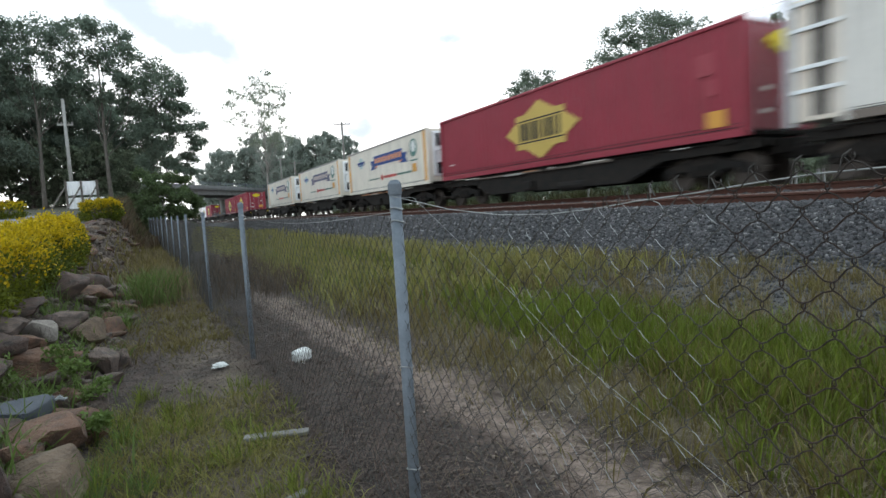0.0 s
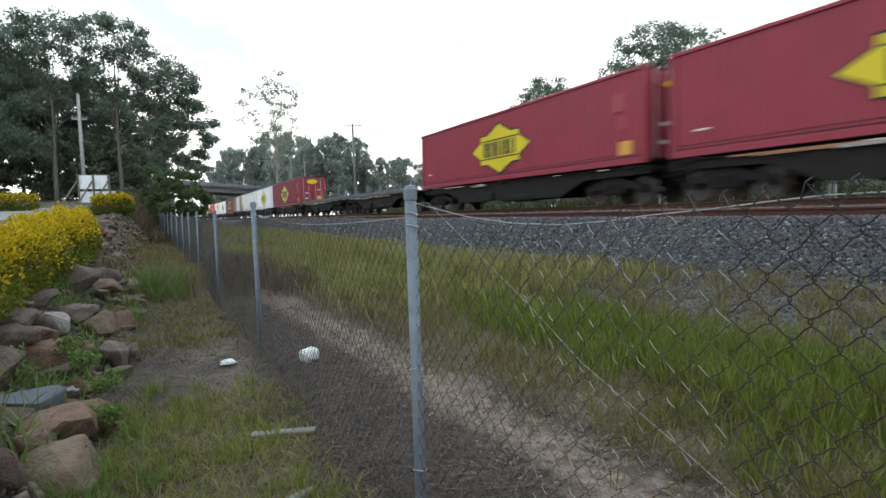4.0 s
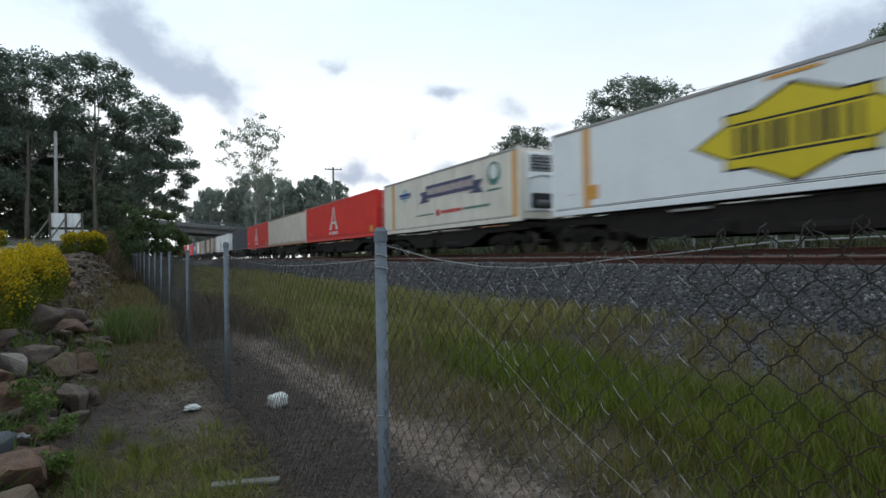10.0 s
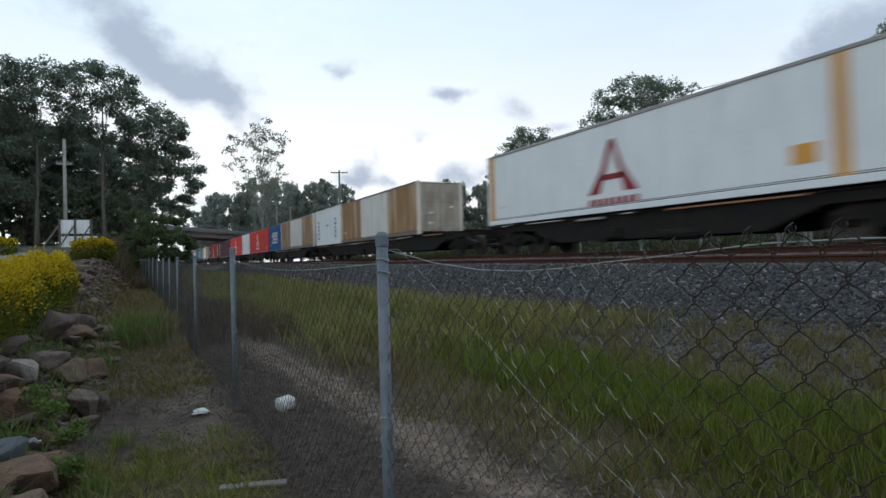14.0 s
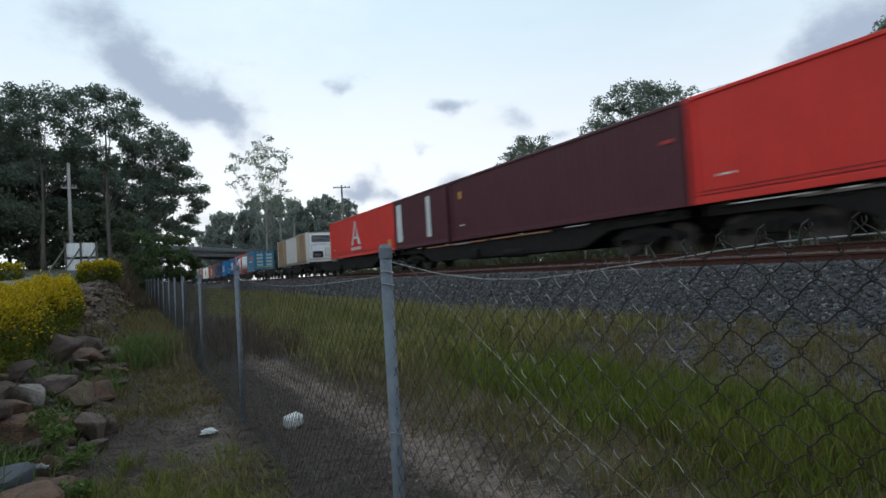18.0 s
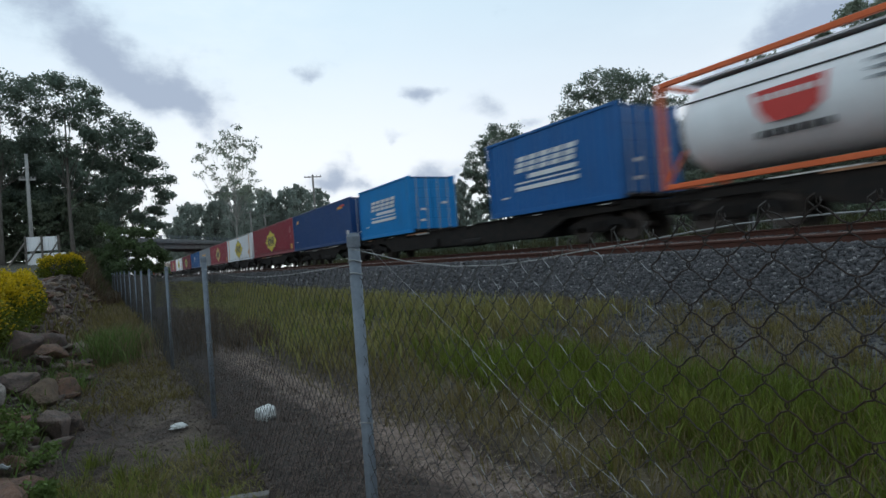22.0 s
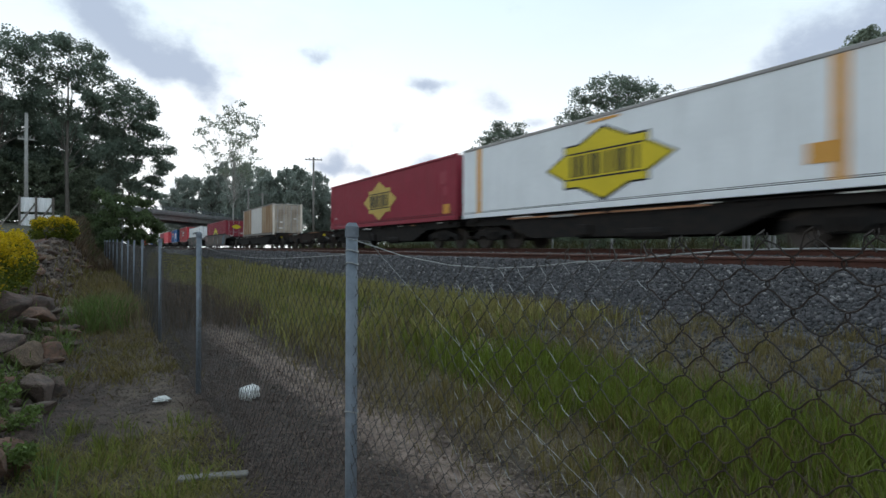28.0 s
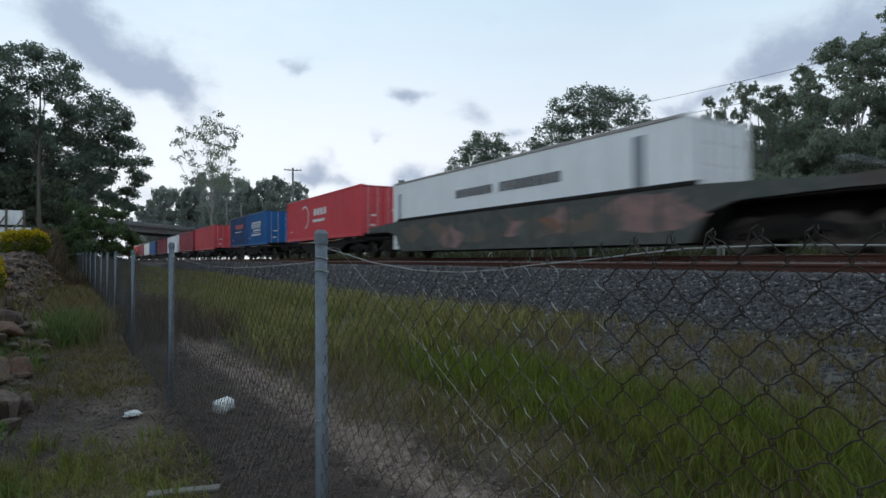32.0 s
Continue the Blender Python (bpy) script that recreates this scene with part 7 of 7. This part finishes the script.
build_hedge(hedge_row(-1.42, 4.35, 6.45, 0.52, (0.34, 0.36), (1.13, 1.15), 0.36, 1) + hedge_row(-1.95, 4.3, 6.5, 0.55, (0.35, 0.38), (1.12, 1.14), 0.36, 2), 56000, 0.036, 71, "clipped golden-leaved hedge on top of the rocky bank")
build_hedge(hedge_row(-1.36, 7.55, 11.3, 0.58, (0.36, 0.46), (1.20, 1.38), 0.34, 3), 46000, 0.040, 72, "clipped golden-leaved hedge on top of the rocky bank")
build_hedge([(-1.75, 21.8, 1.70, 0.42, 0.45, 0.36), (-1.35, 22.0, 1.72, 0.42, 0.45, 0.37), (-1.55, 22.3, 1.68, 0.5, 0.4, 0.36)], 11000, 0.06, 73, "small rounded golden-leaved bush at the end of the bank")
build_hedge([(-7.2 + 0.7 * i, 27.6 + 0.15 * math.sin(i), 2.02, 0.55, 0.6, 0.36) for i in range(4)], 7000, 0.09, 74, "golden-leaved hedge across the road")

# ---------------------------------------------------------------- the road, hoarding, poles, bridge
def build_road():
    s = Shape()
    ys = list(np.linspace(4, 31, 18))
    xs = [-10.5, -7.0, -3.9]
    s.add([(x, y, float(ground_height(x, y)) + 0.03) for y in ys for x in xs], [(j * 3 + i, j * 3 + i + 1, (j + 1) * 3 + i + 1, (j + 1) * 3 + i) for j in range(len(ys) - 1) for i in range(2)])
    tagged(part("road", s, material("asphalt", (0.17, 0.17, 0.175), 0.85, 0, 0.25, 2, (0.12, 0.12, 0.125), 0, 0.3, 80)), "pale grey asphalt road on the bank", "road", kind="structure")


build_road()


def build_hoarding():
    sign = thing("hoarding", "white corrugated hoarding on slanting timber props", "hoarding", pose(0, 44.0, 0))
    pitch = 0.19
    for z0, z1, x0, x1, m in ((3.38, 4.28, -5.0, -3.12, "upper_sheet"), (2.45, 3.22, -4.95, -2.75, "lower_sheet")):
        s = Shape()
        n = int((x1 - x0) / pitch)
        pts = []
        for i in range(n):
            x = x0 + i * pitch
            pts += [(x, 0), (x + 0.10, 0), (x + 0.13, 0.03), (x + 0.16, 0.03)]
        pts.append((x0 + n * pitch, 0))
        s.add([(x, y, z) for x, y in pts for z in (z0, z1)], [(2 * i, 2 * i + 2, 2 * i + 3, 2 * i + 1) for i in range(len(pts) - 1)])
        part(m, s, WHITE, sign, "white ribbed metal sheet")
    timber = material("grey_timber", (0.16, 0.14, 0.12), 0.9, 0, 0.35, 6, (0.1, 0.085, 0.07), 0.3)
    for x in (-4.95, -4.1, -3.2):
        part("post", Shape().box(x - 0.06, x + 0.06, -0.12, -0.02, 1.9, 4.35, 0.01), timber, sign)
        part("prop", Shape().tube([(x - 0.05, -0.1, 3.9), (x - 0.9, -1.4, 2.2)], 0.05, 6), timber, sign)


build_hoarding()
POLE = material("power_pole", (0.34, 0.33, 0.31), 0.85, 0, 0.3, 3, (0.24, 0.22, 0.2), 0.3)
DARKPOLE = material("timber_pole", (0.2, 0.18, 0.16), 0.9, 0, 0.3, 3, (0.12, 0.1, 0.09), 0.3)


def build_pole(x, y, top, r, mat, arms, label, turn=0):
    g = float(ground_height(x, y))
    pole = thing("power_pole", label, "power pole", pose(x, y, 0, 0, 0, turn), "power poles")
    part("pole", Shape().tube([(0, 0, g - 0.5), (0, 0, top)], [r, r * 0.72], 12), mat, pole, smooth=True)
    for z, w in arms:
        arm = part("crossarm", Shape().box(-w, w, -0.06, 0.06, z - 0.06, z + 0.06, 0.01), mat, pole)
        for k in (-0.9, -0.45, 0.45, 0.9):
            part("insulator", Shape().tube([(k * w, 0, z + 0.06), (k * w, 0, z + 0.1), (k * w, 0, z + 0.2)], [0.02, 0.05, 0.04], 8), CONCRETE, arm)
    return pole


build_pole(-4.8, 45.7, 9.9, 0.13, POLE, ((8.2, 0.45),), "pale timber power pole with a short crossarm")
build_pole(*polar(17.5, 75), 12.9, 0.16, DARKPOLE, ((12.6, 1.1),), "timber power pole with a crossarm beyond the tracks", -17)
build_pole(*polar(12.7, 112), 11.6, 0.17, DARKPOLE, ((11.2, 1.0),), "timber power pole down the line", -12)
build_pole(*polar(11.4, 125), 13.6, 0.18, DARKPOLE, ((13.2, 1.0),), "timber power pole down the line", -12)


def build_street_lamp():
    x, y = polar(51.5, 44)
    g = float(ground_height(x, y))
    lamp = thing("street_lamp", "grey street lamp with a curved arm beyond the tracks", "street lamp", pose(x, y, g))
    pts = [(0, 0, 0), (0, 0, 5.0), (-0.05, 0.05, 5.9), (-0.35, 0.3, 6.5), (-0.9, 0.8, 6.75), (-1.5, 1.35, 6.8)]
    part("pole", Shape().tube(pts, [0.09, 0.07, 0.055, 0.05, 0.045, 0.04], 10), GALV, lamp, smooth=True)
    part("lamp_head", Shape().box(-0.12, 0.12, -0.3, 0.3, -0.06, 0.06, 0.04), CONCRETE, lamp, at=pose(-1.75, 1.6, 6.78, 0, 0, 48))


build_street_lamp()


def build_cables():
    build_pole(*polar(46.5, 57), 15.6, 0.16, DARKPOLE, ((15.1, 1.0), (13.4, 0.8)), "timber power pole among the trees beyond the tracks", -46)
    for z in (15.2, 13.5):
        a, b = Vector((*polar(46.5, 57), z)), Vector((*polar(96, 46), z + 0.6))
        pts = [a.lerp(b, t) - Vector((0, 0, 0.8 * 4 * t * (1 - t))) for t in [i / 20 for i in range(21)]]
        tagged(part("power_cable", Shape().tube(pts, 0.018, 5), BLACKPAINT), "dark overhead power cable beyond the tracks", "cable", "power cables")


build_cables()


def build_bridge():
    a, b = Vector((-2.5, 98.0, 0)), Vector((33.0, 146.0, 0))
    d = b - a
    n, turn = d.length, math.degrees(math.atan2(d.y, d.x))
    bridge = thing("road_bridge", "grey concrete road bridge across the railway", "bridge", pose(a.x, a.y, 0, 0, 0, turn))
    part("deck", Shape().box(0, n, -0.2, 8.0, 7.05, 7.5, 0.05), STAINEDCONCRETE, bridge)
    dark = material("bridge_girder", (0.16, 0.155, 0.15), 0.9, 0, 0.3, 1.5, (0.1, 0.095, 0.09), 0.4)
    for y in (0.5, 2.7, 5.0, 7.3):
        part("girder", Shape().box(0, n, y - 0.25, y + 0.25, 6.1, 7.05, 0.03), dark, bridge)
    part("parapet", Shape().box(0, n, -0.3, -0.02, 7.3, 7.85, 0.03), STAINEDCONCRETE, bridge)
    part("parapet", Shape().box(0, n, 7.85, 8.1, 7.3, 7.85, 0.03), CONCRETE, bridge)
    for z in (8.15, 8.45):
        part("handrail", Shape().tube([(0, -0.16, z), (n, -0.16, z)], 0.045, 6), GALV, bridge)
    for i in range(24):
        part("rail_post", Shape().box(i * n / 23 - 0.05, i * n / 23 + 0.05, -0.21, -0.11, 7.85, 8.5), GALV, bridge)
    part("abutment", Shape().box(-4.0, 7.2, 0.0, 7.9, -0.5, 6.15, 0.05), CONCRETE, bridge)
    for y in (1.0, 4.0, 7.0):
        part("pier", Shape().tube([(36, y, -0.5), (36, y, 6.15)], 0.45, 14), CONCRETE, bridge)
    part("headstock", Shape().box(35.4, 36.6, 0.1, 7.9, 5.6, 6.1, 0.05), CONCRETE, bridge)


build_bridge()


# ---------------------------------------------------------------- small things
def build_litter():
    white = material("white_foam", (0.62, 0.62, 0.60), 0.8, 0, 0.15, 20, (0.6, 0.58, 0.54), 0, 0.3, 60)
    s = Shape().box(-0.085, 0.085, -0.06, 0.06, 0, 0.105, 0.018).box(-0.075, -0.02, -0.075, -0.055, 0.0, 0.08, 0.008).box(0.02, 0.06, -0.075, -0.055, 0.02, 0.09, 0.008)
    ob = tagged(part("foam_block", s, white), "broken white foam block on the soil", "litter")
    ob.matrix_basis = pose(0.905, 4.38, float(ground_height(0.905, 4.38)) + 0.002, 6, -5, 24) @ Matrix.Diagonal((0.8, 0.8, 0.9, 1))
    bm = bmesh.new()
    bmesh.ops.create_icosphere(bm, subdivisions=3, radius=1.0)
    for v in bm.verts:
        p = v.co
        v.co = Vector((p.x * 0.050, p.y * 0.040, max(p.z, -0.2) * 0.026)) * (1 + 0.5 * noise.noise(p * 2.5) + 0.3 * noise.noise(p * 6))
    me = bpy.data.meshes.new("wrapper")
    bm.to_mesh(me)
    bm.free()
    me.materials.append(white)
    ob = tagged(new("wrapper", me), "crumpled white paper wrapper on the grass", "litter")
    ob.matrix_basis = pose(0.33, 4.55, float(ground_height(0.33, 4.55)) + 0.02, 0, 0, 10)
    timber = material("weathered_plank", (0.19, 0.18, 0.165), 0.9, 0, 0.35, 7, (0.14, 0.12, 0.1), 0, 0.4, 50)
    ob = tagged(part("plank", Shape().box(-0.16, 0.16, -0.03, 0.03, 0, 0.018, 0.004), timber), "short weathered timber offcut in the grass", "plank")
    ob.matrix_basis = pose(0.44, 2.93, float(ground_height(0.44, 2.93)) + 0.02, 0, 0, -18)
    ob = tagged(part("plank", Shape().box(-0.08, 0.08, -0.02, 0.02, 0, 0.02, 0.006), timber), "grey timber lath lying in the grass", "plank")
    ob.matrix_basis = pose(0.37, 2.27, float(ground_height(0.37, 2.27)) + 0.006, 0, 0, 24)
    s = Shape().tube([(-0.03, 0, 0.006), (-0.01, 0.008, 0.016), (0.012, -0.004, 0.008), (0.03, 0.006, 0.014)], [0.006, 0.016, 0.011, 0.004], 6)
    ob = tagged(part("plastic_scrap", s, material("dull_plastic", (0.26, 0.27, 0.27), 0.5, 0, 0.5, 30)), "crumpled pale plastic scrap among the rocks", "litter")
    ob.matrix_basis = pose(-0.58, 3.86, 0.16, 18, 14, 20)
    for i, (y, h) in enumerate(((9.6, 0.5), (9.75, 0.5), (10.4, 0.55), (10.55, 0.55), (12.6, 0.4), (13.3, 0.5), (16.0, 0.5), (19.5, 0.5))):
        g = float(ground_height(17.2, y))
        post = thing("marker_post", "short white marker post beyond the tracks", "post", pose(17.2, y, g), "marker posts")
        part("stake", Shape().box(-0.05, 0.05, -0.03, 0.03, -0.1, h + 0.2, 0.01), CONCRETE, post)


build_litter()


motions()
